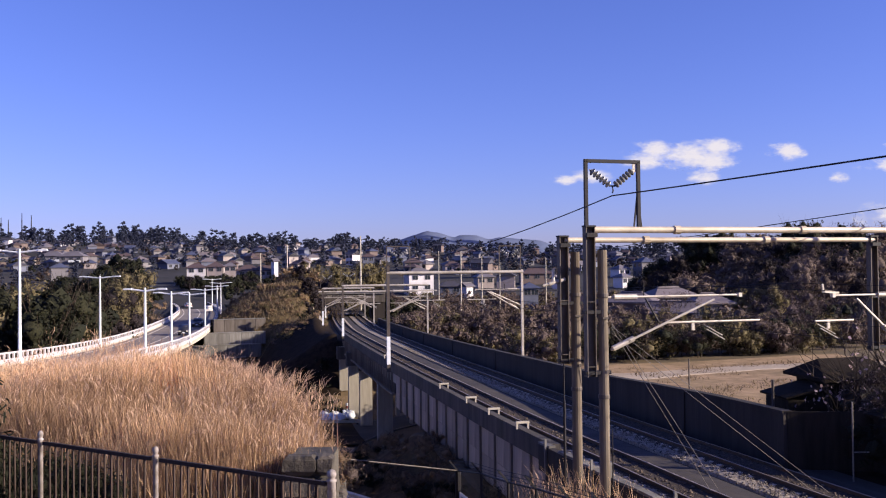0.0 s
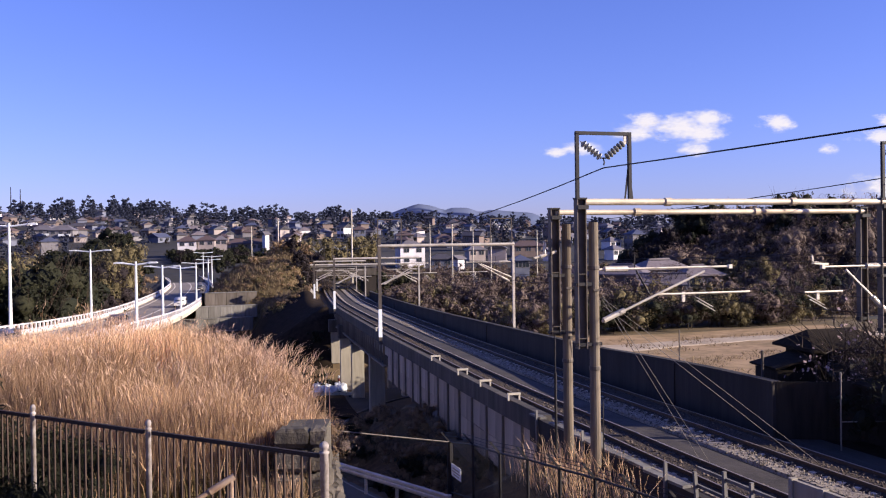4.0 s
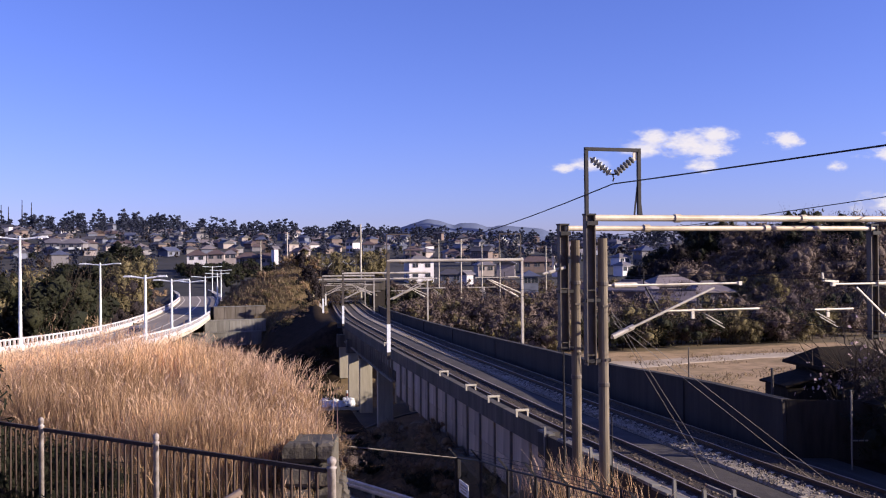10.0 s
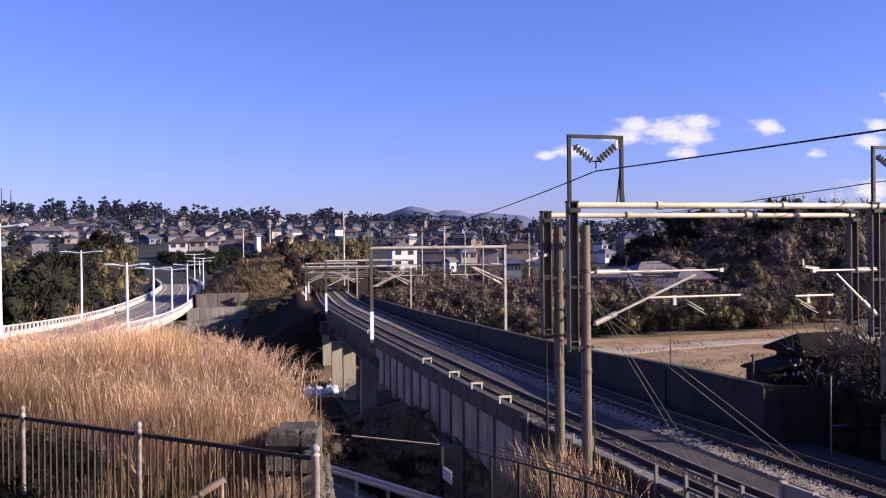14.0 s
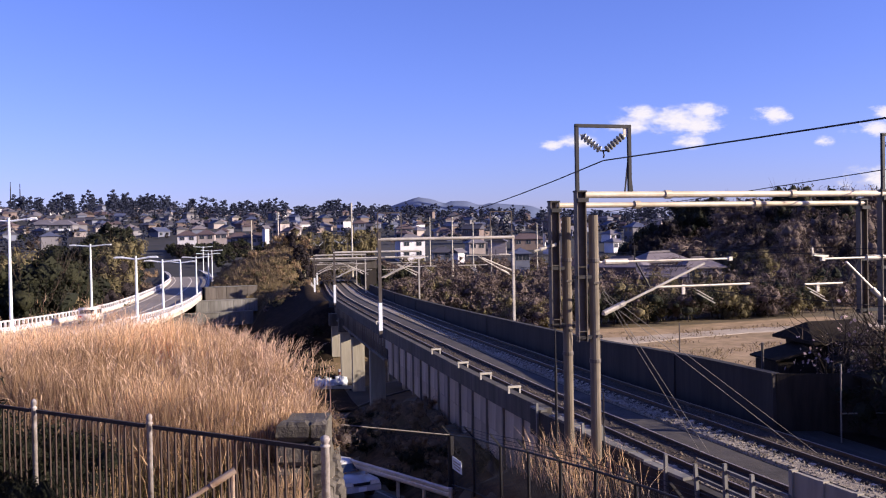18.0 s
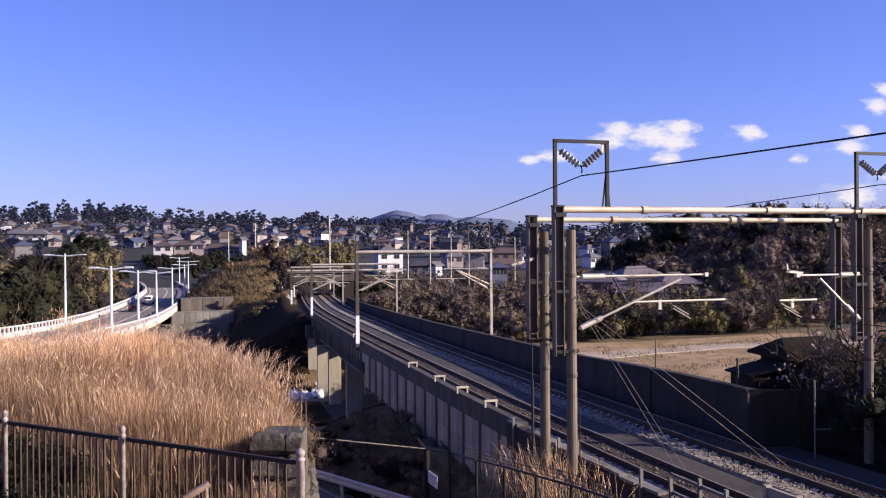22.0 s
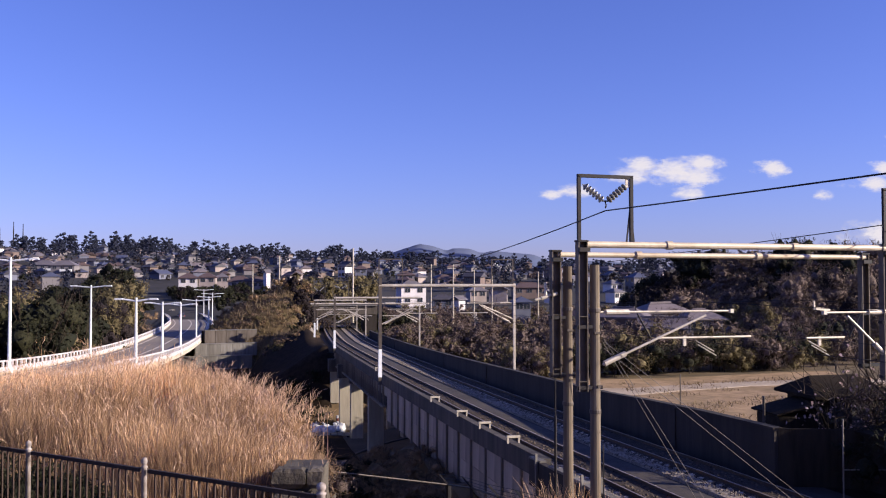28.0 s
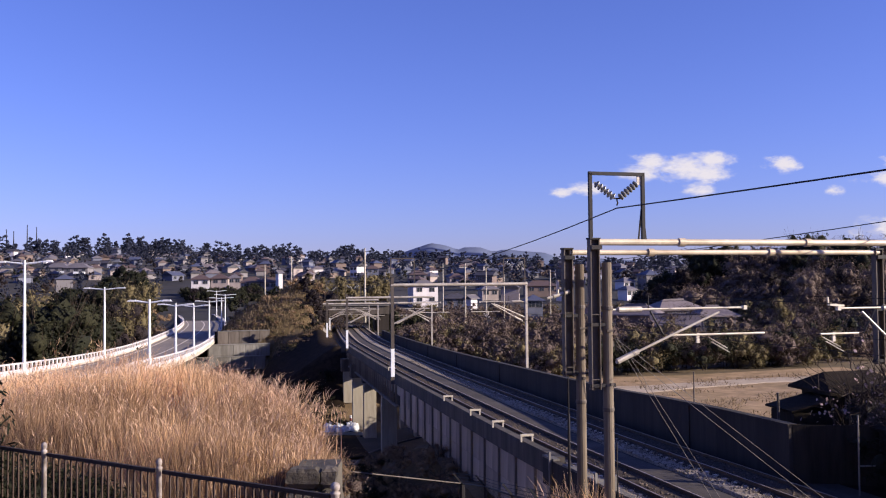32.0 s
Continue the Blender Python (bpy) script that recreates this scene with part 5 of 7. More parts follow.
def plant_kinds():
    """Meshes for each kind of plant, a few shapes each: (trunk, crown)."""
    r = random.Random(21)
    kinds = {}

    def kind(name, count, make):
        kinds[name] = [make(i) for i in range(count)]

    def broad(i):
        h, w = 9 + i, 3.4
        blobs = [(r.gauss(0, w * 0.45), r.gauss(0, w * 0.45), h * r.uniform(0.35, 0.9), r.uniform(1.2, 2.3), 0.85) for _ in range(16)]
        return branches(r, h, w, 7, 0.2).mesh("trunk", M["bark"]), crown(r, blobs, 1900, 0.17, 0.6, M["evergreen"], 0.72)

    def bamboo(i):
        h, w = 9 + i, 2.4
        blobs = [(r.gauss(0, w * 0.5), r.gauss(0, w * 0.5), h * r.uniform(0.3, 0.98), r.uniform(0.8, 1.6), 1.3) for _ in range(16)]
        return branches(r, h, w, 6, 0.13).mesh("trunk", M["bark"]), crown(r, blobs, 1900, 0.19, 0.32, M["bamboo"], 0.62)

    def brush(mat, leaves=1000, size=0.1, flat=0.22):
        def make(i):
            h, w = 2.4 + 0.4 * i, 1.8
            blobs = [(r.gauss(0, w * 0.5), r.gauss(0, w * 0.5), h * r.uniform(0.2, 0.85), r.uniform(0.5, 1.0), 0.9) for _ in range(10)]
            return branches(r, h, w, 9, 0.06).mesh("trunk", M["bark"]), crown(r, blobs, leaves, size, flat, mat, 0.0 if leaves < 300 else 0.5)
        return make

    def pine(i):
        h = 11 + i
        blobs = []
        for k in range(5):
            z = h * (0.3 + 0.15 * k)
            for _ in range(2):
                a, d = r.uniform(0, 6.28), r.uniform(0.2, 1) * (4.2 - 0.55 * k)
                blobs.append((math.cos(a) * d, math.sin(a) * d, z + r.gauss(0, 0.3), r.uniform(1.1, 2.1), 0.45))
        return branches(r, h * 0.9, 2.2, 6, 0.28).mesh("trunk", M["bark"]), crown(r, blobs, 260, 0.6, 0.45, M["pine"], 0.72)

    def bare(i):
        h = 6 + i
        g = branches(r, h, 2.4, 14, 0.16)
        tw = Geo()
        for _ in range(520):
            a = r.uniform(0, 6.28)
            d = r.uniform(0.2, 2.8)
            p = Vector((math.cos(a) * d, math.sin(a) * d, h * r.uniform(0.35, 0.98)))
            tw.tube([p, p + Vector((r.gauss(0, 0.35), r.gauss(0, 0.35), r.uniform(0.1, 0.7)))], 0.018, 3, 0.006, caps=False)
        return g.mesh("trunk", M["bark"]), tw.mesh("twigs", M["bare"])

    def winter(i):
        h, w = 8 + i, 3.2
        blobs = [(r.gauss(0, w * 0.45), r.gauss(0, w * 0.45), h * r.uniform(0.3, 0.92), r.uniform(1.2, 2.2), 0.85) for _ in range(14)]
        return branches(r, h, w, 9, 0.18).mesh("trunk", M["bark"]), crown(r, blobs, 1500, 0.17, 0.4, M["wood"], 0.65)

    def count(name, n):
        for _, cr in kinds[name]:
            LEAVES[cr.name] = n

    kind("broad", 3, broad)
    kind("wood", 3, winter)
    kind("bamboo", 3, bamboo)
    kind("russet", 4, brush(M["russet"]))
    kind("olive", 3, brush(M["bamboo"]))
    kind("green", 3, brush(M["evergreen"], 1000, 0.1))
    kind("dull", 4, brush(M["dull"], 1150))
    kind("pale", 2, brush(M["pale_leaf"], 70, 0.045, 0.8))
    kind("pine", 5, pine)
    kind("bare", 3, bare)
    for name, n in (("broad", 1900), ("wood", 1500), ("bamboo", 1900), ("russet", 1000), ("olive", 1000), ("green", 1000), ("dull", 1150), ("pale", 70), ("pine", 260)):
        count(name, n)
    return kinds


LEAVES = {}
KINDS = plant_kinds()
PLANT_TEXT = {
    "broad": ("evergreen_tree", "tall dark evergreen tree with a dense uneven crown", "tree", "wooded slopes"),
    "bamboo": ("bamboo_clump", "tall olive-green bamboo clump beside the flyover", "bamboo", "bamboo thicket"),
    "wood": ("winter_tree", "dark brown winter tree with a dense twiggy crown", "tree", "wooded slopes"),
    "russet": ("shrub", "bare russet-brown winter shrub on the slope", "shrub", "winter scrub"),
    "olive": ("shrub", "olive-green shrub on the slope", "shrub", "winter scrub"),
    "green": ("shrub", "dark green evergreen shrub near the wall", "shrub", "winter scrub"),
    "dull": ("shrub", "dull brown leafless thicket shrub", "shrub", "winter scrub"),
    "pale": ("shrub", "thin shrub with pale dry leaves catching the sun", "shrub", "winter scrub"),
    "pine": ("pine_tree", "dark pine tree on the skyline ridge", "pine tree", "ridge pines"),
    "bare": ("bare_tree", "leafless grey-brown winter tree", "tree", "bare trees"),
}


def plant(kind, x, y, scale=1.0, dz=0.0, r=rng):
    name, label, cat, group = PLANT_TEXT[kind]
    tr, cr = r.choice(KINDS[kind])
    m = pose(x, y, ground_z(x, y) + dz, r.uniform(-3, 3), r.uniform(-3, 3), r.uniform(0, 360)) @ Matrix.Diagonal((scale * r.uniform(0.85, 1.15), scale * r.uniform(0.85, 1.15), scale, 1))
    e = empty(name, label, cat, m, group)
    tagged(part("trunk", tr, None, e), kind="stuff")
    tagged(part("crown" if kind != "bare" else "twig_spray", cr, None, e), kind="stuff")
    return e


def thicket(name, label, cat, places, r):
    """Plants too many or too far to tell apart: their leaves as one mesh for each foliage."""
    cache, per = {}, {}
    for kind, x, y, scale in places:
        _, cr = r.choice(KINDS[kind])
        if cr.name not in cache:
            co = np.empty(len(cr.vertices) * 3)
            cr.vertices.foreach_get("co", co)
            qs = np.empty(len(cr.loops), dtype=np.int32)
            cr.loops.foreach_get("vertex_index", qs)
            ok = len(cr.loops) == 4 * len(cr.polygons)
            co = co.reshape(-1, 3)
            if ok:
                # fewer, larger leaves at this distance
                leaf = co[qs.reshape(-1, 4)]
                heart = len(cr.polygons) - LEAVES.get(cr.name, len(cr.polygons))
                hearts, leaf = leaf[:heart], leaf[heart:][::3]
                mid = leaf.mean(1, keepdims=True)
                co = np.concatenate([hearts, mid + (leaf - mid) * 1.5]).reshape(-1, 3)
                qs = np.arange(len(co), dtype=np.int32)
            cache[cr.name] = (co, qs.reshape(-1, 4) if ok else None, cr.materials[0])
        co, qs, mat = cache[cr.name]
        if qs is None:
            continue
        a = r.uniform(0, 6.28)
        c, s = math.cos(a), math.sin(a)
        k = scale * r.uniform(0.85, 1.15)
        w = np.stack([x + k * (co[:, 0] * c - co[:, 1] * s), y + k * (co[:, 0] * s + co[:, 1] * c), ground_z(x, y) + scale * co[:, 2]], 1)
        g = per.setdefault(mat.name, [[], [], 0, mat])
        g[0].append(w)
        g[1].append(qs + g[2])
        g[2] += len(co)
    for vs, fs, _, mat in per.values():
        tagged(new(name, quick_mesh(name, np.concatenate(vs), np.concatenate(fs), mat)), label, cat, kind="stuff")


def patch(name, grid, mat, label, cat, lift=0.08):
    g = Geo()
    w = len(grid[0])
    g.add([(p.x, p.y, ground_z(p.x, p.y) + lift) for row in grid for p in row], [(j * w + i, j * w + i + 1, (j + 1) * w + i + 1, (j + 1) * w + i) for j in range(len(grid) - 1) for i in range(w - 1)])
    return solid(name, g, mat, label, cat, kind="structure", smooth=True)


def build_plants():
    r = random.Random(5)
    # banks under the line; the dark bank colour holds their shade
    patch("ground_bank", [[T(s, o) for o in steps(-10, 13.3, 0.7)] for s in steps(84, 150, 1.5)], M["bank"], "scrubby railway embankment, its shade put into the colour", "embankment", 0.3)
    patch("ground_knoll", [[T(s, o) for o in steps(-12, 12.4, 0.7)] for s in steps(150.2, 215, 1.5)], M["dry_slope"], "dry grassy slope of the knoll beside the cutting", "slope", 0.2)
    patch("ground_bank_lower", [[T(s, o) for o in steps(7.4, 13.0, 0.5)] for s in steps(18, 60, 1.0)], M["brushy"], "dark brown bank of dead scrub below the line", "bank", 0.1)
    patch("ground_verge", [[T(s, o) for o in steps(22.7, 30, 0.7)] for s in steps(4, 34, 1.5)], M["bank"], "weedy verge beside the far track, darkened for its shade", "verge", 0.07)
    patch("path_track", [[T(s, o) for o in steps(20.9, 22.69, 0.35)] for s in steps(4, 29, 1.5)], M["dark_asphalt"], "smooth grey cinder path beside the far track", "path", 0.09)
    # thicket left of the flyover
    for i in range(62):
        y = r.uniform(98, 172)
        x = road_at(y)[0].x - (r.uniform(10, 13) if i % 2 else r.uniform(12, 27))
        k = x / y
        kind = r.choice(["wood", "wood", "dull"]) if k < -0.475 else r.choice(["broad", "broad", "broad", "bamboo"]) if k < -0.375 else r.choice(["wood", "bamboo"]) if k < -0.345 else "bamboo"
        plant(kind, x, y, r.uniform(1.0, 1.3) * (1.12 if y < 125 else 1.0) * (2.2 if kind == "dull" else 1.0), r=r)
    for _ in range(26):
        y = r.uniform(100, 190)
        x = road_at(y)[0].x - r.uniform(6.2, 9)
        plant("green" if x / y < -0.36 else r.choice(["russet", "dull", "russet"]), x, y, r.uniform(1.2, 2.0), r=r)
    thicket("far_thicket", "brown and olive scrub beside the flyover's far bend", "scrub", [(r.choice(["russet", "olive", "broad"]), road_at(y)[0].x - r.uniform(8, 30), y, r.uniform(0.8, 1.2)) for y in [r.uniform(185, 320) for _ in range(50)]], r)
    spots = [(r.choice(["broad", "wood", "wood"]), r.uniform(-0.36, -0.215) * y, y, r.uniform(0.3, 0.42)) for y in [r.uniform(258, 322) for _ in range(90)]]
    spots += [("green", r.uniform(-0.4, -0.15) * y, y, r.uniform(0.9, 1.3)) for y in [r.uniform(305, 346) for _ in range(150)]]
    spots += [(r.choice(["wood", "broad"]), r.uniform(-0.335, -0.2) * y, y, r.uniform(0.34, 0.42)) for y in [r.uniform(318, 344) for _ in range(120)]]
    thicket("dark_hedge", "dark evergreen belt below the houses at the road's end", "trees", [q for q in spots if abs(q[1] - float(np.interp(q[2], _ry, _rx))) > 7.5], r)
    spots = [(r.choice(["wood", "bamboo", "bamboo"]), r.uniform(-0.15, -0.07) * y, y, r.uniform(0.75, 1.0)) for y in [r.uniform(222, 285) for _ in range(42)]]
    thicket("cutting_trees", "dark trees closing the view where the line leaves", "trees", spots, r)
    # knoll between flyover and line
    for _ in range(110):
        a, d = r.uniform(0, 6.28), r.random() ** 0.5
        x, y = -27 + 16 * d * math.cos(a), 165 + 30 * d * math.sin(a)
        o = x * C17 + y * S17
        s = -x * S17 + y * C17
        if o - dev(s) > 11.5 or x < road_at(y)[0].x + 6 or x < -0.24 * y or (y < 157 and x < -26):
            continue
        plant(r.choice(["russet", "olive", "olive", "russet", "dull"]), x, y, r.uniform(0.5, 0.9) if y > 166 else r.uniform(0.22, 0.42), r=r)
    spots = []
    for _ in range(330):
        a, d = r.uniform(0, 6.28), r.random() ** 0.5
        x, y = -26 + 18 * d * math.cos(a), 168 + 30 * d * math.sin(a)
        rel = x * C17 + y * S17 - dev(-x * S17 + y * C17)
        if rel < 12.9 and x > road_at(y)[0].x + 6 and x > -0.24 * y and (y > 157 or x > -27):
            spots.append((r.choice(["russet", "olive", "olive", "russet"]), x, y, r.uniform(0.45, 0.75) if y > 168 else r.uniform(0.16, 0.34)))
    for _ in range(60):
        spots.append((r.choice(["russet", "olive", "russet"]), r.uniform(-38.5, -23), r.uniform(155, 161), r.uniform(0.16, 0.3)))
    gv, gf = [], []
    for _ in range(11000):
        x, y = r.uniform(-39, -17), r.uniform(149, 178)
        if x * C17 + y * S17 - dev(-x * S17 + y * C17) > 11.6 or x < road_at(y)[0].x + 5.6:
            continue
        blade(gv, gf, (x, y, ground_z(x, y) + 0.1), (r.gauss(0, 0.3), r.gauss(0, 0.3)), r.uniform(0.4, 1.2), 0.045, r.uniform(0, 3.14), r.uniform(0, 0.4))
    g = Geo()
    g.v, g.f = gv, gf
    solid("slope_grass", g, M["slope_grass"], "dry brown and olive grass on the knoll", "grass", kind="stuff")
    thicket("knoll_scrub", "olive and russet scrub covering the knoll beside the line", "scrub", spots, r)
    # dark scrub added on the embankment to deepen its shade
    spots = []
    for _ in range(50):
        q = T(r.uniform(104, 120), r.uniform(-2, 12.0))
        spots.append(("green", q.x, q.y, r.uniform(0.3, 0.6)))
    thicket("embankment_scrub", "added dark scrub deepening the embankment's shade", "scrub", spots, r)
    for x, y in ((-19, 165), (-16.5, 172), (-21.5, 178)):
        plant("bare", x, y, 0.55, r=r)
    # dark cutting side where the line leaves the view
    spots = []
    for _ in range(70):
        q = T(r.uniform(150, 205), r.uniform(22.3, 34))
        spots.append((r.choice(["broad", "green", "green"]), q.x, q.y, r.uniform(0.3, 0.5)))
    for _ in range(60):
        q = T(r.uniform(150, 205), r.uniform(8.5, 12.4))
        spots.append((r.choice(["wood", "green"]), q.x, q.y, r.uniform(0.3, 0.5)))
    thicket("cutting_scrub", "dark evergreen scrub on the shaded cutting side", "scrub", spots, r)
    # scrub past the railway wall
    n, spots = 0, []
    while n < 800:
        y = 62 + 205 * r.random() ** 1.1
        x = r.uniform(-16, 62)
        off, s = x * C17 + y * S17, -x * S17 + y * C17
        rel = off - dev(s)
        if rel < (24.4 if s < 130 else 22.8) or (s < 76 and x > 9):
            continue
        if 62 < s < 126 and rel < 34 and r.random() < 0.85:
            continue
        n += 1
        k = r.choice(["dull", "dull", "dull", "dull", "dull", "dull", "olive"]) if x < 12 or y > 105 else r.choice(["green", "olive", "dull", "dull", "dull", "bare"])
        sc = r.uniform(0.85, 1.5) * (0.5 if k == "bare" else 1) * (0.75 if y > 170 else 1)
        if y < 84:
            plant(k, x, y, sc, r=r)
        else:
            spots.append((k, x, y, sc))
    for i in range(60):
        q = T(r.uniform(75.5, 80), r.uniform(24, 56))
        plant(r.choice(["green", "olive", "green", "dull"]), q.x, q.y, r.uniform(0.7, 1.15), r=r)
    for _ in range(70):
        q = T(r.uniform(78, 97), r.uniform(23.6, 36))
        spots.append((r.choice(["dull", "dull", "olive"]), q.x, q.y, r.uniform(0.9, 1.4)))
    for _ in range(80):
        q = T(r.uniform(112, 132), r.uniform(23.4, 36))
        spots.append((r.choice(["dull", "dull", "olive"]), q.x, q.y, r.uniform(0.7, 1.1)))
    thicket("valley_scrub", "brown winter scrub covering the valley past the line", "scrub", spots, r)
    # wooded hill
    n = 0
    while n < 240:
        y = r.uniform(104, 230)
        x = r.uniform(28, 130)
        if x - 0.12 * (y - 150) < 29 + r.uniform(0, 5) or (y < 178 and x < 50 and r.random() < 0.75):
            continue
        n += 1
        if x > 0.27 * y and y < 185 and r.random() < 0.7:
            plant("dull", x, y, r.uniform(1.9, 2.8), r=r)
            continue
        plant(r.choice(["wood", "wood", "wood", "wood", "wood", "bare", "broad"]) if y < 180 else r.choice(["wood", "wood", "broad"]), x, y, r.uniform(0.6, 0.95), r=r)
    plant("bamboo", 40.5, 116, 0.55, r=r)
    for x, y in ((66.5, 200), (69, 200), (71.5, 201)):
        plant("pine", x, y, 0.45, r=r)
    # garden trees by the sheds on the right
    for x, y, k, sc in ((15.9, 34.5, "bare", 0.7), (17.6, 36, "bare", 0.62), (16.2, 32.0, "green", 1.0), (17.5, 32.5, "green", 1.15), (18.6, 33.5, "green", 1.2), (19.8, 32.5, "green", 1.2), (16.8, 30.6, "green", 0.9), (18.2, 30.8, "green", 1.1), (15.4, 38.4, "green", 0.5), (16.6, 38.2, "green", 0.6), (17.8, 38.6, "green", 0.65), (19.6, 40.5, "green", 1.2), (21, 36, "green", 1.4), (23, 38, "russet", 1.4), (24, 44, "russet", 1.5), (27, 48, "bare", 0.7), (22, 47, "russet", 1.2)):
        plant(k, x, y, sc, r=r)
    # dark bushes at the fence's end, also filling in for the shadow there
    for x, y, sc in ((-6.35, 10.9, 0.58), (-6.6, 11.3, 0.62), (-6.9, 11.1, 0.62), (-7.2, 11.5, 0.62), (-6.1, 10.5, 0.5), (-6.5, 10.6, 0.58), (-6.9, 10.7, 0.6), (-7.4, 11.0, 0.62), (-5.9, 10.8, 0.45), (-5.7, 10.1, 0.32), (-6.3, 10.2, 0.54), (-6.7, 10.3, 0.56), (-6.0, 10.1, 0.46), (-7.0, 10.2, 0.58), (-4.6, 10.75, 0.34), (-5.0, 10.95, 0.38), (-5.4, 11.3, 0.4), (-5.9, 11.6, 0.42), (-4.75, 10.2, 0.32), (-4.35, 10.6, 0.26), (-4.1, 10.85, 0.26), (-3.85, 10.4, 0.2), (-5.6, 10.8, 0.36), (-4.3, 10.3, 0.22), (-4.6, 11.4, 0.34), (-5.1, 11.7, 0.38), (-4.2, 11.2, 0.28), (-5.0, 10.5, 0.34), (-4.5, 9.6, 0.24), (-5.2, 10.4, 0.34)):
        plant("green", x, y, sc, r=r)
    for x, y, sc in ((-2.3, 11.7, 0.24), (-2.6, 12.1, 0.27), (-2.1, 12.4, 0.25), (-3.0, 12.3, 0.25), (-2.5, 12.9, 0.28), (-3.3, 12.9, 0.24), (-2.0, 13.2, 0.26), (-2.9, 11.6, 0.2)):
        plant("dull", x, y, sc, r=r)
    for x, y, sc in ((-2.1, 14.4, 0.22), (-2.1, 15.6, 0.24), (-2.4, 17.0, 0.26), (-2.9, 18.6, 0.28), (-2.3, 15.2, 0.22), (-2.1, 14.9, 0.24), (-3.3, 20.0, 0.3), (-2.6, 17.8, 0.26), (-2.2, 16.3, 0.25)):
        plant("russet", x, y, sc, r=r)
    for x, y, sc in ((15.8, 38.0, 1.4), (16.7, 38.5, 1.5), (17.7, 39.0, 1.4), (18.8, 39.5, 1.2), (15.9, 36.0, 0.7), (20.4, 40, 0.9), (18.4, 33.6, 0.55), (19.4, 34.2, 0.6), (17.4, 33.0, 0.45)):
        plant("pale", x, y, sc, 0.4, r=r)
    # weeds under the viaduct and on the lower bank
    for _ in range(46):
        s = r.uniform(38, 66)
        p = T(s, r.uniform(8.6, 13.0))
        plant(r.choice(["russet", "russet", "green"]), p.x, p.y, r.uniform(0.28, 0.5), r=r)
    gv, gf = [], []
    for _ in range(6000):
        q = T(r.uniform(40, 71), r.uniform(32, 50))
        if noise.noise((q.x * 0.25, q.y * 0.25, 4)) > 0.05:
            blade(gv, gf, (q.x, q.y, ground_z(q.x, q.y)), (r.gauss(0, 0.2), r.gauss(0, 0.2)), r.uniform(0.12, 0.4), 0.03, r.uniform(0, 3.14), r.uniform(0, 0.4))
    g = Geo()
    g.v, g.f = gv, gf
    solid("rough_grass", g, M["slope_grass"], "rough brown grass on the bare field", "grass", kind="stuff")
    # ridge of pines on the skyline, and trees among the houses
    spots = []
    for _ in range(1700):
        x, y = r.uniform(-560, 600), r.uniform(640, 1000)
        if abs(x) > 0.62 * y:
            continue
        belt = noise.noise((x * 0.012, 4.0, 0)) + 0.35
        if y > 800 and (r.random() > 0.55 + belt or (-440 < x < -345 and r.random() < 0.6)):
            continue
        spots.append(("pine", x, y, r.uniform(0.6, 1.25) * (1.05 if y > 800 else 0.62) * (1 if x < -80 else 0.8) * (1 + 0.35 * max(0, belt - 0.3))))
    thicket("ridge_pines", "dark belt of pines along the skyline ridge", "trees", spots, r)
    spots = []
    for _ in range(950):
        y = 300 + 420 * r.random()
        spots.append((r.choice(["pine", "pine", "pine", "green", "wood", "dull"]), y * r.uniform(-0.54, 0.36), y, r.uniform(0.3, 0.8)))
    spots = [(k, x, y, s * (1.8 if k in ("green", "dull") else 0.75)) for k, x, y, s in spots if abs(x - float(np.interp(y, _ry, _rx))) > 14 and not (-125 < x < 60 and y < 360)]
    thicket("garden_trees", "dark garden trees and hedges between the houses", "trees", spots, r)


# ---------------------------------------------------------------- the town
def wall_paint(name, c):
    return material(name, c, 0.85, second=[v * 0.88 for v in c], scale=1.5, stain=[v * 0.72 for v in c], stain_scale=0.2, bump=0.04, hue=(1.05, 0.96, 0.98))


def roof_tile(name, c):
    m = material(name, c, 0.6, second=[v * 0.7 for v in c], scale=3, stain=[v * 0.6 for v in c], stain_scale=0.3, bump=0.1, hue=(1.06, 0.95, 1.0))
    return m


WALLS = [wall_paint("cream_plaster", (0.34, 0.3, 0.275)), wall_paint("white_plaster", (0.66, 0.65, 0.64)), wall_paint("grey_plaster", (0.19, 0.185, 0.19)), wall_paint("brown_siding", (0.16, 0.125, 0.11)), wall_paint("blue_grey_siding", (0.14, 0.155, 0.2))]
ROOFS = [roof_tile("slate_roof", (0.07, 0.07, 0.08)), roof_tile("brown_roof", (0.11, 0.082, 0.075)), roof_tile("blue_roof", (0.075, 0.09, 0.14)), roof_tile("grey_roof", (0.16, 0.155, 0.16)), roof_tile("red_roof", (0.22, 0.07, 0.05)), roof_tile("weathered_pale_roof", (0.19, 0.17, 0.165))]
GLASS = bpy.data.materials.new("window_glass")
GLASS.use_nodes = True
GLASS.node_tree.nodes["Principled BSDF"].inputs["Base Color"].default_value = (0.03, 0.035, 0.045, 1)
GLASS.node_tree.nodes["Principled BSDF"].inputs["Roughness"].default_value = 0.08
HOUSE_PARTS = {}


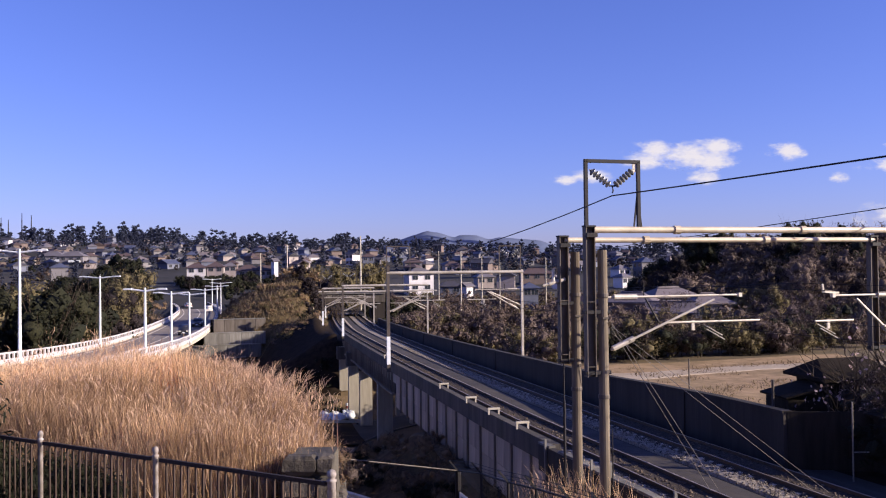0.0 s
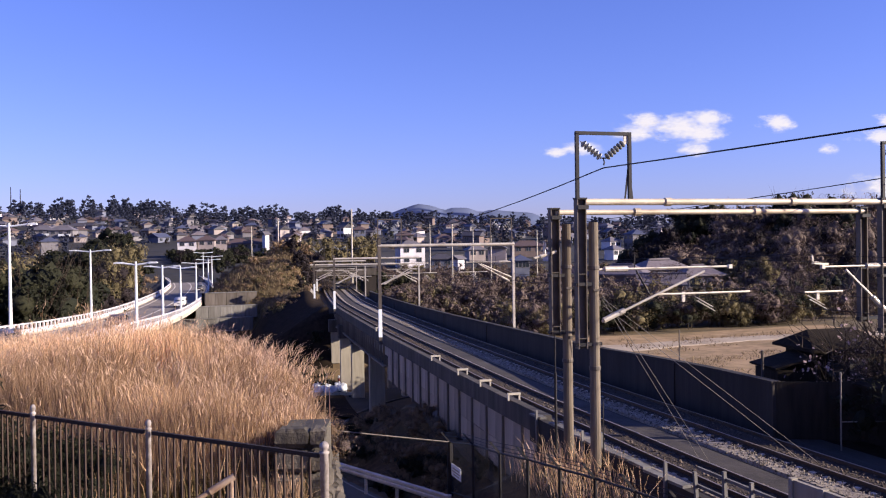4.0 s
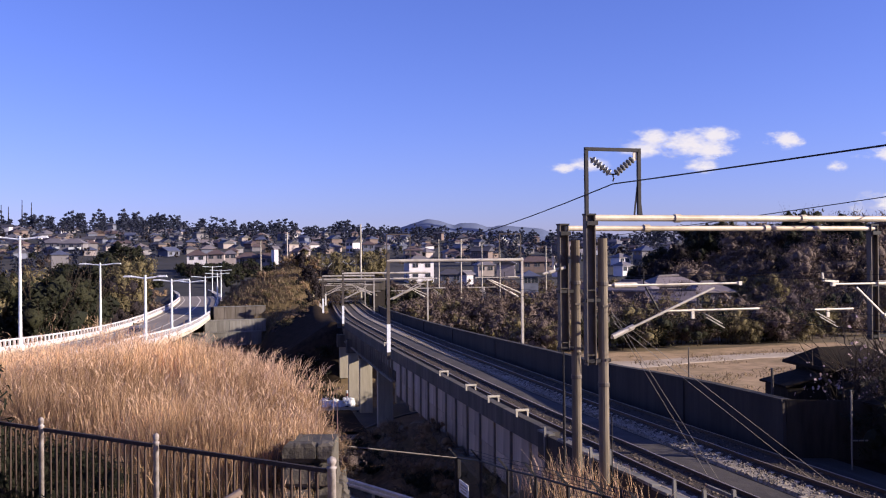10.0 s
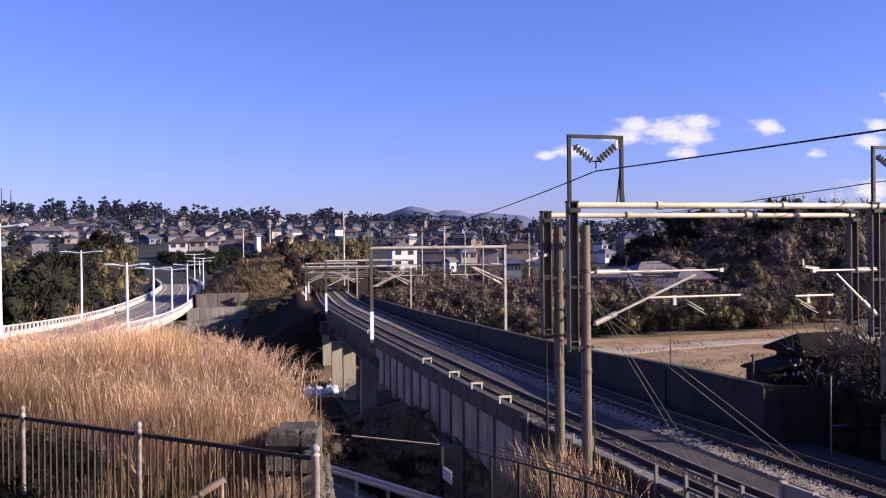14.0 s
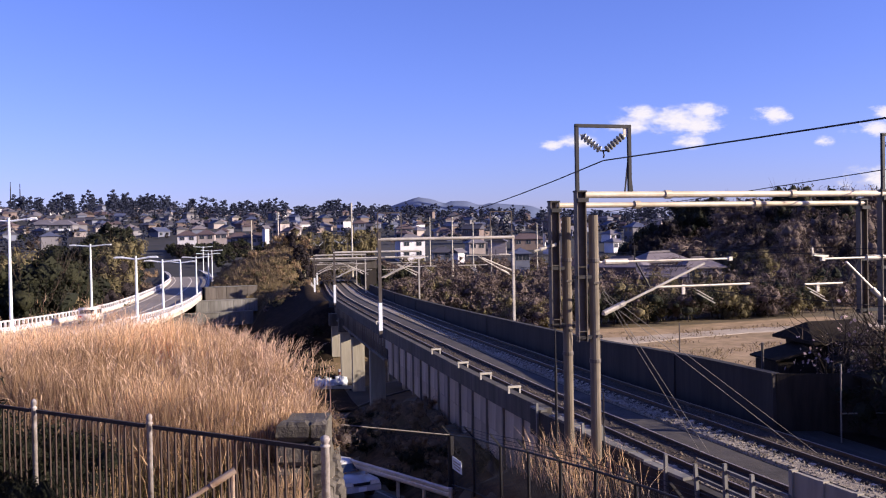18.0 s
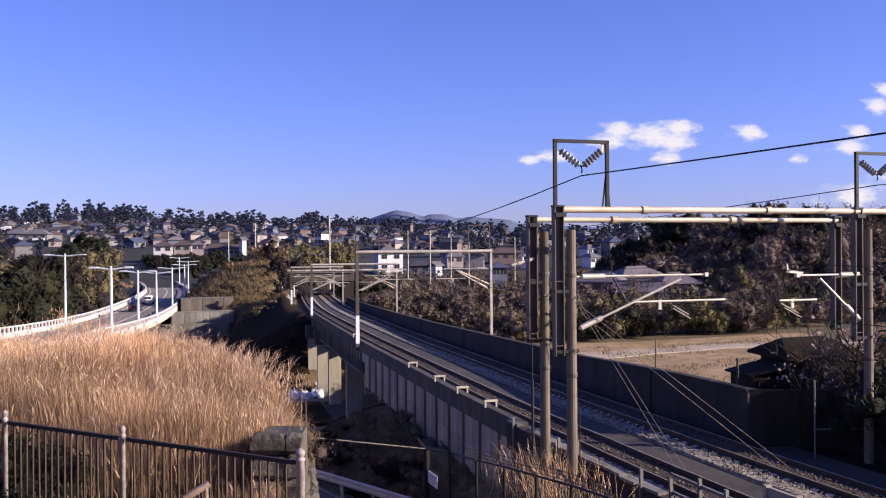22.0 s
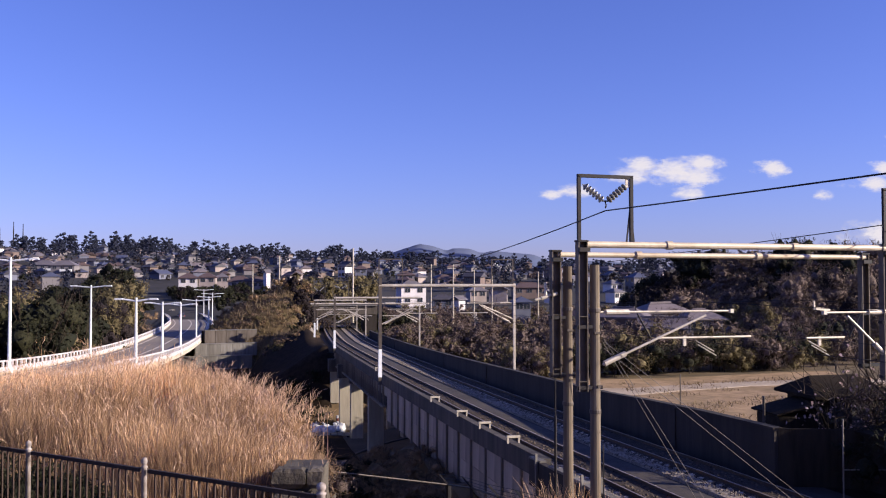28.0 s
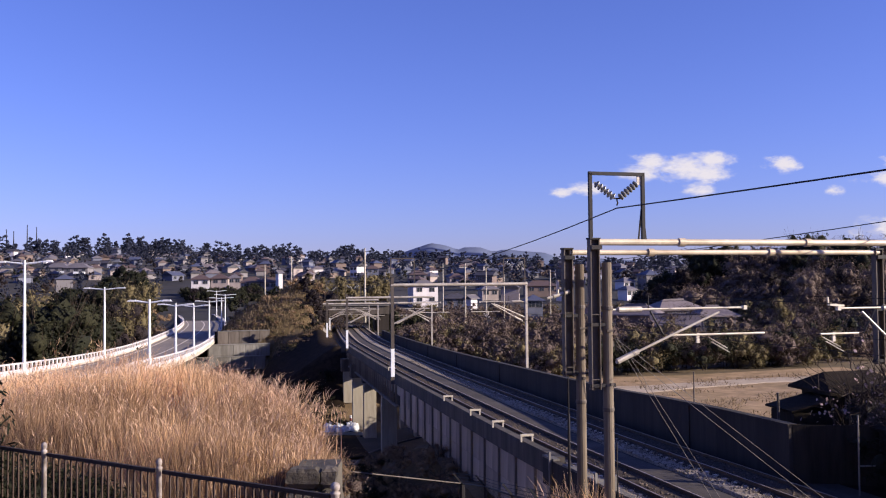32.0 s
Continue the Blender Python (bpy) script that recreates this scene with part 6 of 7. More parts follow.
def house_meshes(w, d, floors, hip, wi, ri):
    """Meshes of a house w wide, d deep: walls, roof, window sets."""
    key = (w, d, floors, hip, wi, ri)
    if key in HOUSE_PARTS:
        return HOUSE_PARTS[key]
    h = 2.8 * floors
    g = Geo().box((0, 0, h / 2 - 1.5), (w, d, h + 3))
    if not hip:
        for sx in (-1, 1):
            g.add([(sx * w / 2, -d / 2, h), (sx * w / 2, d / 2, h), (sx * w / 2, 0, h + d * 0.24)], [(0, 1, 2) if sx > 0 else (0, 2, 1)])
    o = 0.55
    rw, rd, rh = w / 2 + o, d / 2 + o, (d / 2 + o) * 0.48
    k = rw - rd * 0.85 if hip else rw
    roof = Geo()
    for z in (0, -0.18):
        roof.add([(-rw, -rd, h + z - 0.12), (rw, -rd, h + z - 0.12), (rw, rd, h + z - 0.12), (-rw, rd, h + z - 0.12), (-k, 0, h + rh + z - 0.12), (k, 0, h + rh + z - 0.12)], [(0, 1, 5, 4), (2, 3, 4, 5), (1, 2, 5), (3, 0, 4)])
    roof.add([(-rw, -rd, h - 0.12), (rw, -rd, h - 0.12), (rw, -rd, h - 0.3), (-rw, -rd, h - 0.3), (rw, rd, h - 0.12), (rw, rd, h - 0.3), (-rw, rd, h - 0.12), (-rw, rd, h - 0.3)], [(0, 3, 2, 1), (1, 2, 5, 4), (4, 5, 7, 6), (6, 7, 3, 0)])
    roof.box((0, 0, h + rh - 0.06), (2 * k, 0.3, 0.16))
    win = Geo().box((0, 0, 0), (1.5, 0.06, 1.15)).mesh("pane", GLASS)
    fr = Geo()
    for a, b in (((-0.8, 0, 0.62), (0.8, 0, 0.62)), ((-0.8, 0, -0.62), (0.8, 0, -0.62)), ((-0.8, 0, -0.62), (-0.8, 0, 0.62)), ((0.8, 0, -0.62), (0.8, 0, 0.62)), ((0, 0, -0.6), (0, 0, 0.6))):
        fr.bar(a, b, 0.09, 0.09)
    HOUSE_PARTS[key] = (g.mesh("wall", WALLS[wi]), roof.mesh("roof", ROOFS[ri]), win, fr.mesh("window", WALLS[2]), h)
    return HOUSE_PARTS[key]


HOUSE_LABELS = ["cream plastered house", "white plastered house", "grey plastered house", "brown-sided house", "blue-grey sided house"]
ROOF_LABELS = ["a dark slate roof", "a brown tiled roof", "a blue tiled roof", "a grey roof", "a red-brown roof", "a pale weathered roof"]


def house(x, y, w, d, floors, hip, wi, ri, turn=0.0, z=None, lit=True):
    wall, roof, pane, frame_me, h = house_meshes(w, d, floors, hip, wi, ri)
    e = empty("house", "%s with %s among the town" % (HOUSE_LABELS[wi], ROOF_LABELS[ri]), "house", pose(x, y, ground_z(x, y) if z is None else z, 0, 0, turn), "houses of the town")
    wl = part("wall", wall, None, e)
    part("roof", roof, None, e)
    n = max(2, int(w / 3.2))
    for f in range(floors if lit else 0):
        for i in range(n):
            px = -w / 2 + w * (i + 0.5) / n
            wn = piece("window", frame_me, e, Matrix.Translation((px, -d / 2 - 0.04, 1.55 + 2.8 * f)))
            piece("pane", pane, wn, Matrix.Translation((0, 0.03, 0)))
    if floors > 1 and w > 8.5:
        g = HOUSE_PARTS.setdefault(("bal", w), Geo().box((0, 0, 0), (w * 0.5, 0.9, 0.12)).box((0, -0.42, 0.5), (w * 0.5, 0.06, 0.9)).box((-w * 0.25 + 0.03, 0, 0.5), (0.06, 0.9, 0.9)).box((w * 0.25 - 0.03, 0, 0.5), (0.06, 0.9, 0.9)).mesh("balcony", M["white"]))
        piece("balcony", g, e, Matrix.Translation((w * 0.15, -d / 2 - 0.46, 2.75)))
    return e


def build_town():
    r = random.Random(31)
    # houses that stand out
    for x, y, z, w, d, floors, hip, wi, ri, turn in (
            (-92.1, 350, 5.1, 6.6, 6, 1, True, 1, 1, 10), (-85.5, 352, 5.4, 6.0, 6, 1, True, 0, 1, 8), (-84.8, 372, 5.6, 4.6, 6, 1, True, 0, 3, 12),
            (-73.5, 352, 3.9, 8.6, 7, 1, True, 0, 1, 10), (-66.5, 350, 3.9, 4.6, 6, 1, False, 0, 1, 8), (-62.6, 346, 4.4, 1.6, 2.5, 2, False, 1, 3, 35),
            (-139.6, 520, 11.1, 4.3, 5, 1, False, 1, 3, 60), (-131.6, 525, 11.3, 4.4, 5, 1, False, 1, 3, 60), (-132.2, 560, 13.8, 5, 5, 1, True, 1, 2, 40),
            (-123, 420, 7.2, 7, 6, 1, False, 4, 2, 60), (-133.6, 400, 7.4, 4.5, 5, 1, True, 0, 3, 35),
            (-8.4, 284, -0.4, 7.6, 6, 2, True, 1, 3, 18), (5.5, 262, -1.0, 2.4, 2.6, 1, False, 1, 3, 40), (1.0, 270, -1.1, 6.0, 5, 1, True, 4, 0, 5),
            (18.7, 300, 1.4, 6.0, 5.6, 1, False, 0, 3, 84), (29.9, 320, 1.9, 10.2, 6, 1, True, 3, 1, 6), (19.9, 230, -0.9, 3.6, 4, 1, True, 4, 2, 8),
            (34.9, 300, 0.3, 1.9, 3, 1, False, 1, 3, 40), (55.5, 300, 0.6, 4.2, 4, 1, True, 1, 3, 36), (12.1, 310, 1.0, 5.5, 5, 1, True, 0, 3, 15),
            (2.3, 400, 5.0, 7, 6, 1, True, 0, 1, 12), (81.4, 380, 3.4, 6.8, 6, 1, True, 1, 2, -8), (-15, 420, 6.6, 7.5, 6, 1, True, 2, 1, 10), (63, 345, 3.0, 5, 5, 1, True, 1, 3, 30),
            (24.5, 126, -0.6, 6, 4, 1, True, 3, 5, -25), (30.5, 131, -0.1, 6.5, 4, 1, True, 0, 5, 20), (27.5, 117, -1.6, 5, 4, 1, False, 3, 5, -15), (35, 128, -0.9, 5, 4, 1, True, 2, 5, 8), (33, 158, -2.4, 9, 5, 1, True, 2, 3, 20), (40, 150, -2.2, 8, 5, 1, True, 2, 3, -15), (30, 140, -3.6, 7, 5, 1, True, 0, 3, 8), (45, 168, -1.5, 9, 5, 1, True, 0, 3, 12), (24, 175, -2.6, 8, 5, 1, True, 3, 1, -8)):
        house(x, y, w, d, floors, hip, wi, ri, turn, z, w > 3)
    taken = []
    n = n_near = tries = 0
    far = {}
    while n < 460 and tries < 30000:
        tries += 1
        y = (300 if r.random() < 0.06 else 390) + 440 * r.random() ** 0.85
        x = r.uniform(-0.53, 0.33) * y
        if any((x - a) ** 2 + (y - b) ** 2 < (5.0 + 0.003 * y) ** 2 for a, b in taken):
            continue
        if -145 < x < -45 and y < 425 or (-15 < x < 90 and y < 330) or abs(x - float(np.interp(y, _ry, _rx))) < 16 and y < 330 or (-40 < x < -5 and y < 235):
            continue
        taken.append((x, y))
        n += 1
        spec = (r.choice([4.5, 5.5, 6.5]), r.choice([5, 6]), r.choice([1, 1, 1, 1, 2]), r.random() < 0.7, r.choices(range(5), [3, 1, 5, 5, 4])[0], r.choices(range(6), [6, 4, 3, 3, 0, 1])[0])
        turn = r.uniform(-75, -22) if r.random() < 0.7 else r.uniform(-10, 40)
        if y < 600 and n_near < 235:
            n_near += 1
            house(x, y, *spec, turn, lit=y < 470)
            continue
        # farther ones are joined by their material
        m = pose(x, y, ground_z(x, y), 0, 0, turn)
        for me in house_meshes(*spec)[:2]:
            far.setdefault(me.materials[0].name, (me.materials[0], Geo()))[1].add([m @ v.co for v in me.vertices], [tuple(q.vertices) for q in me.polygons])
    for mat, g in far.values():
        solid("far_houses", g, mat, "small crowded houses high on the far hillside", "houses", kind="stuff")
    # terraced blocks on the left of the town
    for x, y in ((-165, 420), (-182, 440)):
        house(x, y, 10, 8, 2, True, 2, 3, 5)
    # utility poles and radio masts
    for x, y, z0, z1, rr in ((-38.6, 230, 2, 12.8, 0.16), (-18.1, 200, -2, 13.6, 0.2), (3.0, 200, -5, 10.3, 0.16), (8.5, 230, -4, 9.5, 0.16), (-2, 240, -3, 11, 0.15), (12, 215, -5, 8, 0.14), (24, 230, -4, 9, 0.15), (-47, 240, 3, 11.0, 0.14), (15.7, 62, -1.9, 0.7, 0.05), (13.8, 40.5, -1.4, 1.9, 0.07), (27, 58, -1.5, 1.0, 0.06)):
        e = empty("utility_pole", "slender pale utility pole among the houses", "utility pole", group="utility poles")
        part("pole", Geo().tube([(x, y, z0), (x, y, z1)], rr * 1.1, 8, rr * 0.8), M["pale_concrete"] if z1 > 5 else M["mast"], e)
        if z1 > 5:
            part("crossarm", Geo().bar((x - 0.9, y, z1 - 0.7), (x + 0.9, y, z1 - 0.7), 0.1, 0.1), M["dark_steel"], e)
    for x, h in ((-405, 60), (-396, 58), (-418, 54), (-425, 56)):
        e = empty("radio_mast", "thin dark lattice mast on the skyline", "radio mast", group="radio masts")
        part("mast", Geo().tube([(x, 905, 30), (x, 905, h - 2)], 0.8, 6, 0.45), M["dark_steel"], e)
        part("antenna", Geo().tube([(x, 905, h - 2), (x, 905, h + 3)], 0.35, 5), M["dark_steel"], e)


def build_distance():
    g = Geo()
    xs = steps(-900, 1500, 24)
    prof = lambda x: float(np.interp(x, [-900, -420, -240, -170, -90, -20, 30, 64, 140, 190, 239, 300, 414, 501, 620, 900, 1500], [60, 80, 118, 145, 171, 160, 140, 152, 148, 128, 141, 134, 123, 92, 100, 80, 60]))
    rows = ((4000, 0.0), (4080, 0.45), (4160, 0.85), (4220, 1.0), (4300, 0.7), (4500, 0.0))
    w = len(xs)
    vs = [(x, y, k * (prof(x) + 3 * noise.noise((x * 0.02, y * 0.01, 0))) - (1 - k) * 20) for y, k in rows for x in xs]
    g.add(vs, [(j * w + i, j * w + i + 1, (j + 1) * w + i + 1, (j + 1) * w + i) for j in range(len(rows) - 1) for i in range(w - 1)])
    solid("backdrop_mountain", g, M["mountain"], "low mountain ridge coloured blue for haze behind the town", "mountain", kind="structure", smooth=True)


def cloud_material():
    m = bpy.data.materials.new("glowing_cloud")
    m.use_nodes = True
    n, l = m.node_tree.nodes, m.node_tree.links
    n.remove(n["Principled BSDF"])
    co = n.new("ShaderNodeTexCoord")
    info = n.new("ShaderNodeObjectInfo")
    ns = n.new("ShaderNodeTexNoise")
    ns.noise_dimensions = "4D"
    ns.inputs["Scale"].default_value, ns.inputs["Detail"].default_value, ns.inputs["Roughness"].default_value = 0.011, 7, 0.62
    squash = n.new("ShaderNodeMapping")
    squash.inputs["Scale"].default_value = (0.75, 1, 1.6)
    l.new(co.outputs["Object"], squash.inputs[0])
    l.new(squash.outputs[0], ns.inputs["Vector"])
    mul = n.new("ShaderNodeMath")
    mul.operation = "MULTIPLY"
    mul.inputs[1].default_value = 40
    l.new(info.outputs["Random"], mul.inputs[0])
    l.new(mul.outputs[0], ns.inputs["W"])
    # rounded falloff from the middle of the cloud
    mp = n.new("ShaderNodeMapping")
    mp.inputs["Location"].default_value = (-1, -1, -1)
    mp.inputs["Scale"].default_value = (2, 2, 2)
    l.new(co.outputs["Generated"], mp.inputs[0])
    sep = n.new("ShaderNodeSeparateXYZ")
    l.new(mp.outputs[0], sep.inputs[0])
    com = n.new("ShaderNodeCombineXYZ")
    l.new(sep.outputs[0], com.inputs[0])
    l.new(sep.outputs[2], com.inputs[1])
    ln = n.new("ShaderNodeVectorMath")
    ln.operation = "LENGTH"
    l.new(com.outputs[0], ln.inputs[0])
    sub = n.new("ShaderNodeMath")
    sub.operation = "SUBTRACT"
    sub.inputs[0].default_value = 0.98
    l.new(ln.outputs["Value"], sub.inputs[1])
    add = n.new("ShaderNodeMath")
    add.operation = "MULTIPLY_ADD"
    l.new(ns.outputs[0], add.inputs[0])
    add.inputs[1].default_value = 3.4
    add.inputs[2].default_value = -1.72
    tot = n.new("ShaderNodeMath")
    l.new(add.outputs[0], tot.inputs[0])
    l.new(sub.outputs[0], tot.inputs[1])
    al = n.new("ShaderNodeMapRange")
    al.inputs[1].default_value, al.inputs[2].default_value = 0.0, 1.0
    al.interpolation_type = "SMOOTHSTEP"
    l.new(tot.outputs[0], al.inputs[0])
    clip = n.new("ShaderNodeMapRange")
    clip.inputs[1].default_value, clip.inputs[2].default_value = 0.0, 0.25
    l.new(sub.outputs[0], clip.inputs[0])
    fin = n.new("ShaderNodeMath")
    fin.operation = "MULTIPLY"
    l.new(al.outputs[0], fin.inputs[0])
    l.new(clip.outputs[0], fin.inputs[1])
    fade = n.new("ShaderNodeMath")
    fade.operation = "MULTIPLY"
    l.new(fin.outputs[0], fade.inputs[0])
    fade.inputs[1].default_value = 0.93
    # sunlit white of the clouds given off as emission
    em = n.new("ShaderNodeEmission")
    em.inputs[0].default_value = (1.0, 0.93, 0.97, 1)
    em.inputs[1].default_value = 0.47
    tr = n.new("ShaderNodeBsdfTransparent")
    mx = n.new("ShaderNodeMixShader")
    l.new(fade.outputs[0], mx.inputs[0])
    l.new(tr.outputs[0], mx.inputs[1])
    l.new(em.outputs[0], mx.inputs[2])
    l.new(mx.outputs[0], n["Material Output"].inputs[0])
    return m


CLOUDS = []


def build_clouds():
    mat = cloud_material()
    for cx, cz, w, h in ((840, 492, 210, 85), (960, 470, 330, 110), (1100, 500, 290, 80), (1060, 440, 330, 80), (1045, 375, 190, 70), (780, 445, 260, 75), (560, 385, 260, 60), (470, 368, 140, 45), (1405, 480, 190, 80), (1470, 472, 90, 45), (1636, 368, 105, 55), (1830, 415, 240, 70), (1880, 480, 160, 75), (1960, 590, 160, 90), (2000, 660, 150, 70), (1840, 205, 330, 120), (2050, 260, 300, 140)):
        g = Geo().add([(-w / 2 * 1.2, 0, -h / 2 * 1.25), (w / 2 * 1.2, 0, -h / 2 * 1.25), (w / 2 * 1.2, 0, h / 2 * 1.25), (-w / 2 * 1.2, 0, h / 2 * 1.25)], [(0, 1, 2, 3)])
        ob = solid("cloud", g, mat, "small white fair-weather cloud low in the sky", "cloud", "clouds")
        CLOUDS.append((ob, cx, cz, 3900 + 16 * len(CLOUDS)))


def build_site():
    """Sheds beside the line on the right, and the work site under the viaduct."""
    dark = material("tarred_boards", (0.035, 0.031, 0.029), 0.9, second=(0.02, 0.018, 0.017), scale=4, stain=(0.06, 0.055, 0.05), stain_scale=0.8, bump=0.15, streak=True, spec=0.05)
    rust = material("rusty_sheet", (0.024, 0.02, 0.018), 0.9, second=(0.014, 0.012, 0.011), scale=5, stain=(0.04, 0.034, 0.03), stain_scale=0.6, bump=0.1, spec=0.05)
    dark_fence = empty("board_fence", "dark board fence closing the wall's end", "fence")
    for i in range(6):
        q = T(29.0, 21.3).lerp(T(27.8, 24.0), (i + 0.5) / 6)
        part("board", Geo().box((q.x, q.y, 0.45), (0.06, 0.52, 2.2), Euler((0, 0, HEAD + radians(66))).to_matrix()), dark, dark_fence)
    sh = empty("lean_to_shed", "low dark boarded lean-to shed beside the track", "shed")
    rot = Euler((0, 0, HEAD)).to_matrix()
    for s in steps(18.2, 27.7, 0.6):
        p = T(s, 24.0, 0.35)
        part("board", Geo().box(p, (0.06, 0.56, 2.1), rot), dark, sh)
    part("roof", Geo().sweep([T(s, 25.2) for s in (17.8, 28.1)], [(-1.5, 1.42), (1.6, 1.85), (1.6, 1.93), (-1.5, 1.5)]), rust, sh)
    part("back_wall", Geo().sweep([T(s, 26.6) for s in (18.0, 27.9)], rect(-0.1, -0.8, 0.1, 1.8)), dark, sh)
    for s in (18.1, 27.8):
        part("end_wall", Geo().box(T(s, 25.3, 0.4), (2.6, 0.1, 2.2), rot), dark, sh)
    h2 = empty("storage_hut", "dark storage hut with a sagging gabled roof", "hut")
    m = pose(17.4, 42.2, 0, 0, 0, 8) @ Matrix.Diagonal((0.9, 1, 1, 1))
    k = lambda pts: [tuple(m @ Vector(p)) for p in pts]
    g = Geo().box((0, 0, 0.1), (3.0, 2.8, 3.5))
    part("wall", Geo().add(k(g.v), g.f), dark, h2)
    g = Geo()
    for z in (0, -0.12):
        g.add([(-2.0, -1.8, 1.9 + z), (2.0, -1.8, 1.95 + z), (2.0, 1.8, 1.95 + z), (-2.0, 1.8, 1.9 + z), (-1.2, 0, 2.62 + z), (1.3, 0, 2.66 + z)], [(0, 1, 5, 4), (2, 3, 4, 5), (1, 2, 5), (3, 0, 4)])
    g.add([(-2.0, -1.8, 1.9), (2.0, -1.8, 1.95), (2.0, -1.8, 1.83), (-2.0, -1.8, 1.78), (2.0, 1.8, 1.95), (2.0, 1.8, 1.83), (-2.0, 1.8, 1.9), (-2.0, 1.8, 1.78)], [(0, 3, 2, 1), (1, 2, 5, 4), (4, 5, 7, 6), (6, 7, 3, 0)])
    part("roof", Geo().add(k(g.v), g.f), rust, h2)
    part("door", Geo().add(k((g := Geo().box((0.5, -1.42, 0.6), (0.8, 0.05, 1.7))).v), g.f), M["weathered"], h2, "grey board door")
    part("window", Geo().add(k((g := Geo().box((-0.7, -1.42, 1.0), (0.7, 0.05, 0.6))).v), g.f), GLASS, h2)
    lean = part("lean_to", Geo().add(k((g := Geo().box((-2.6, -0.6, -0.3), (2.2, 2.0, 2.7))).v), g.f), dark, h2)
    part("roof", Geo().add(k((g := Geo().add([(-3.9, -1.8, 1.12), (-1.5, -1.8, 1.62), (-1.5, 0.6, 1.62), (-3.9, 0.6, 1.12), (-3.9, -1.8, 1.2), (-1.5, -1.8, 1.7), (-1.5, 0.6, 1.7), (-3.9, 0.6, 1.2)], [(3, 2, 1, 0), (4, 5, 6, 7), (0, 1, 5, 4), (1, 2, 6, 5), (2, 3, 7, 6), (3, 0, 4, 7)])).v), g.f), rust, lean)
    # pipe frame by the far poles
    pf = empty("pipe_frame", "pale steel pipe frame beside the sheds", "pipe frame")
    for x in (13.55, 17.2):
        part("upright", Geo().tube([(x, 32.0, -0.7), (x, 32.0, 2.15)], 0.03, 8), M["pale_wire"], pf)
    part("crossbar", Geo().tube([(13.55, 32.0, 0.47), (17.2, 32.0, 0.47)], 0.025, 8), M["pale_wire"], pf)
    # bridge added over the cutting so its mouth is dark where the line leaves
    ob = empty("overbridge", "added concrete overbridge giving the cutting its dark mouth", "bridge")
    rot2 = Euler((0, 0, radians(turn_at(186)))).to_matrix()
    part("deck", Geo().box(T(186, 17.4, 3.5), (14, 15, 1.6), rot2), M["moss_shade"], ob)
    part("parapet", Geo().box(T(178.4, 17.4, 4.5), (14, 0.3, 0.6), rot2), M["weathered"], ob)
    for off in (11.6, 23.4):
        part("abutment", Geo().box(T(186, off, 0.9), (2.2, 15, 3.59), rot2), M["dark_wall"], ob)
    # concrete drain down the knoll's slope
    dr = empty("slope_drain", "narrow pale concrete drain channel down the knoll", "drain")
    line = [Vector((-20.0 - 4.6 * k / 11, 150.5 + 21 * k / 11, 0)) for k in range(12)]
    for a, b in zip(line, line[1:]):
        a, b = (Vector((q.x, q.y, ground_z(q.x, q.y) + 0.3)) for q in (a, b))
        part("channel", Geo().bar(a, b, 0.55, 0.35), M["pale_concrete"], dr)
    # work site
    r = random.Random(9)
    for i in range(15):
        x, y = r.uniform(-14.6, -10.8), r.uniform(103.5, 108.5)
        g = Geo().lathe([(0.15, 0), (0.5, 0.05), (0.56, 0.4), (0.45, 0.75), (0.2, 0.9)], n=9)
        g.v = [(a * r.uniform(0.85, 1.15), b * r.uniform(0.85, 1.15), c * r.uniform(0.85, 1.1)) for a, b, c in g.v]
        bag = solid("bulk_bag", g, M["white"], "crumpled white bulk bag on the work site", "bag", "bulk bags", smooth=True)
        bag.matrix_basis = pose(x, y, ground_z(x, y) - 0.02, 0, 0, r.uniform(0, 360))
    b = empty("site_barrier", "low pale site barrier on dark blocks", "barrier")
    for i in range(7):
        x = -14.2 + i * 0.75
        z = ground_z(x, 102)
        part("plank", Geo().box((x, 102.0, z + 0.45), (0.7, 0.1, 0.35)), M["pale_concrete"], b)
        part("foot", Geo().box((x, 102.0, z + 0.13), (0.2, 0.4, 0.3)), M["dark_steel"], b)
    for x, y, c in ((-11.9, 112, (0.6, 0.1, 0.06)), (-11.2, 106, (0.7, 0.7, 0.68))):
        cone = empty("site_post", "small red and white marker post", "marker post")
        z = ground_z(x, y)
        part("shaft", Geo().tube([(x, y, z), (x, y, z + 1.0)], 0.12, 8), M["white"], cone)
        part("band", Geo().tube([(x, y, z + 0.35), (x, y, z + 0.7)], 0.13, 8), ROOFS[4], cone, "red band")


build_plants()
build_town()
build_distance()
build_clouds()
build_site()

# ---------------------------------------------------------------- vehicles
def paint(name, c, rough=0.3):
    m = material(name, c, rough, second=[v * 0.95 for v in c], scale=2, stain=[v * 0.9 for v in c], stain_scale=0.5, bump=0.0, spec=0.5)
    m.node_tree.nodes["Principled BSDF"].inputs["Coat Weight"].default_value = 0.6
    return m


TYRE = material("tyre_rubber", (0.02, 0.02, 0.02), 0.85, scale=9, bump=0.05)
LAMP = material("clear_lamp", (0.75, 0.75, 0.72), 0.15, second=(0.6, 0.6, 0.6), scale=8, bump=0.0)
RED = material("red_lamp", (0.4, 0.02, 0.02), 0.2, scale=8, bump=0.0)


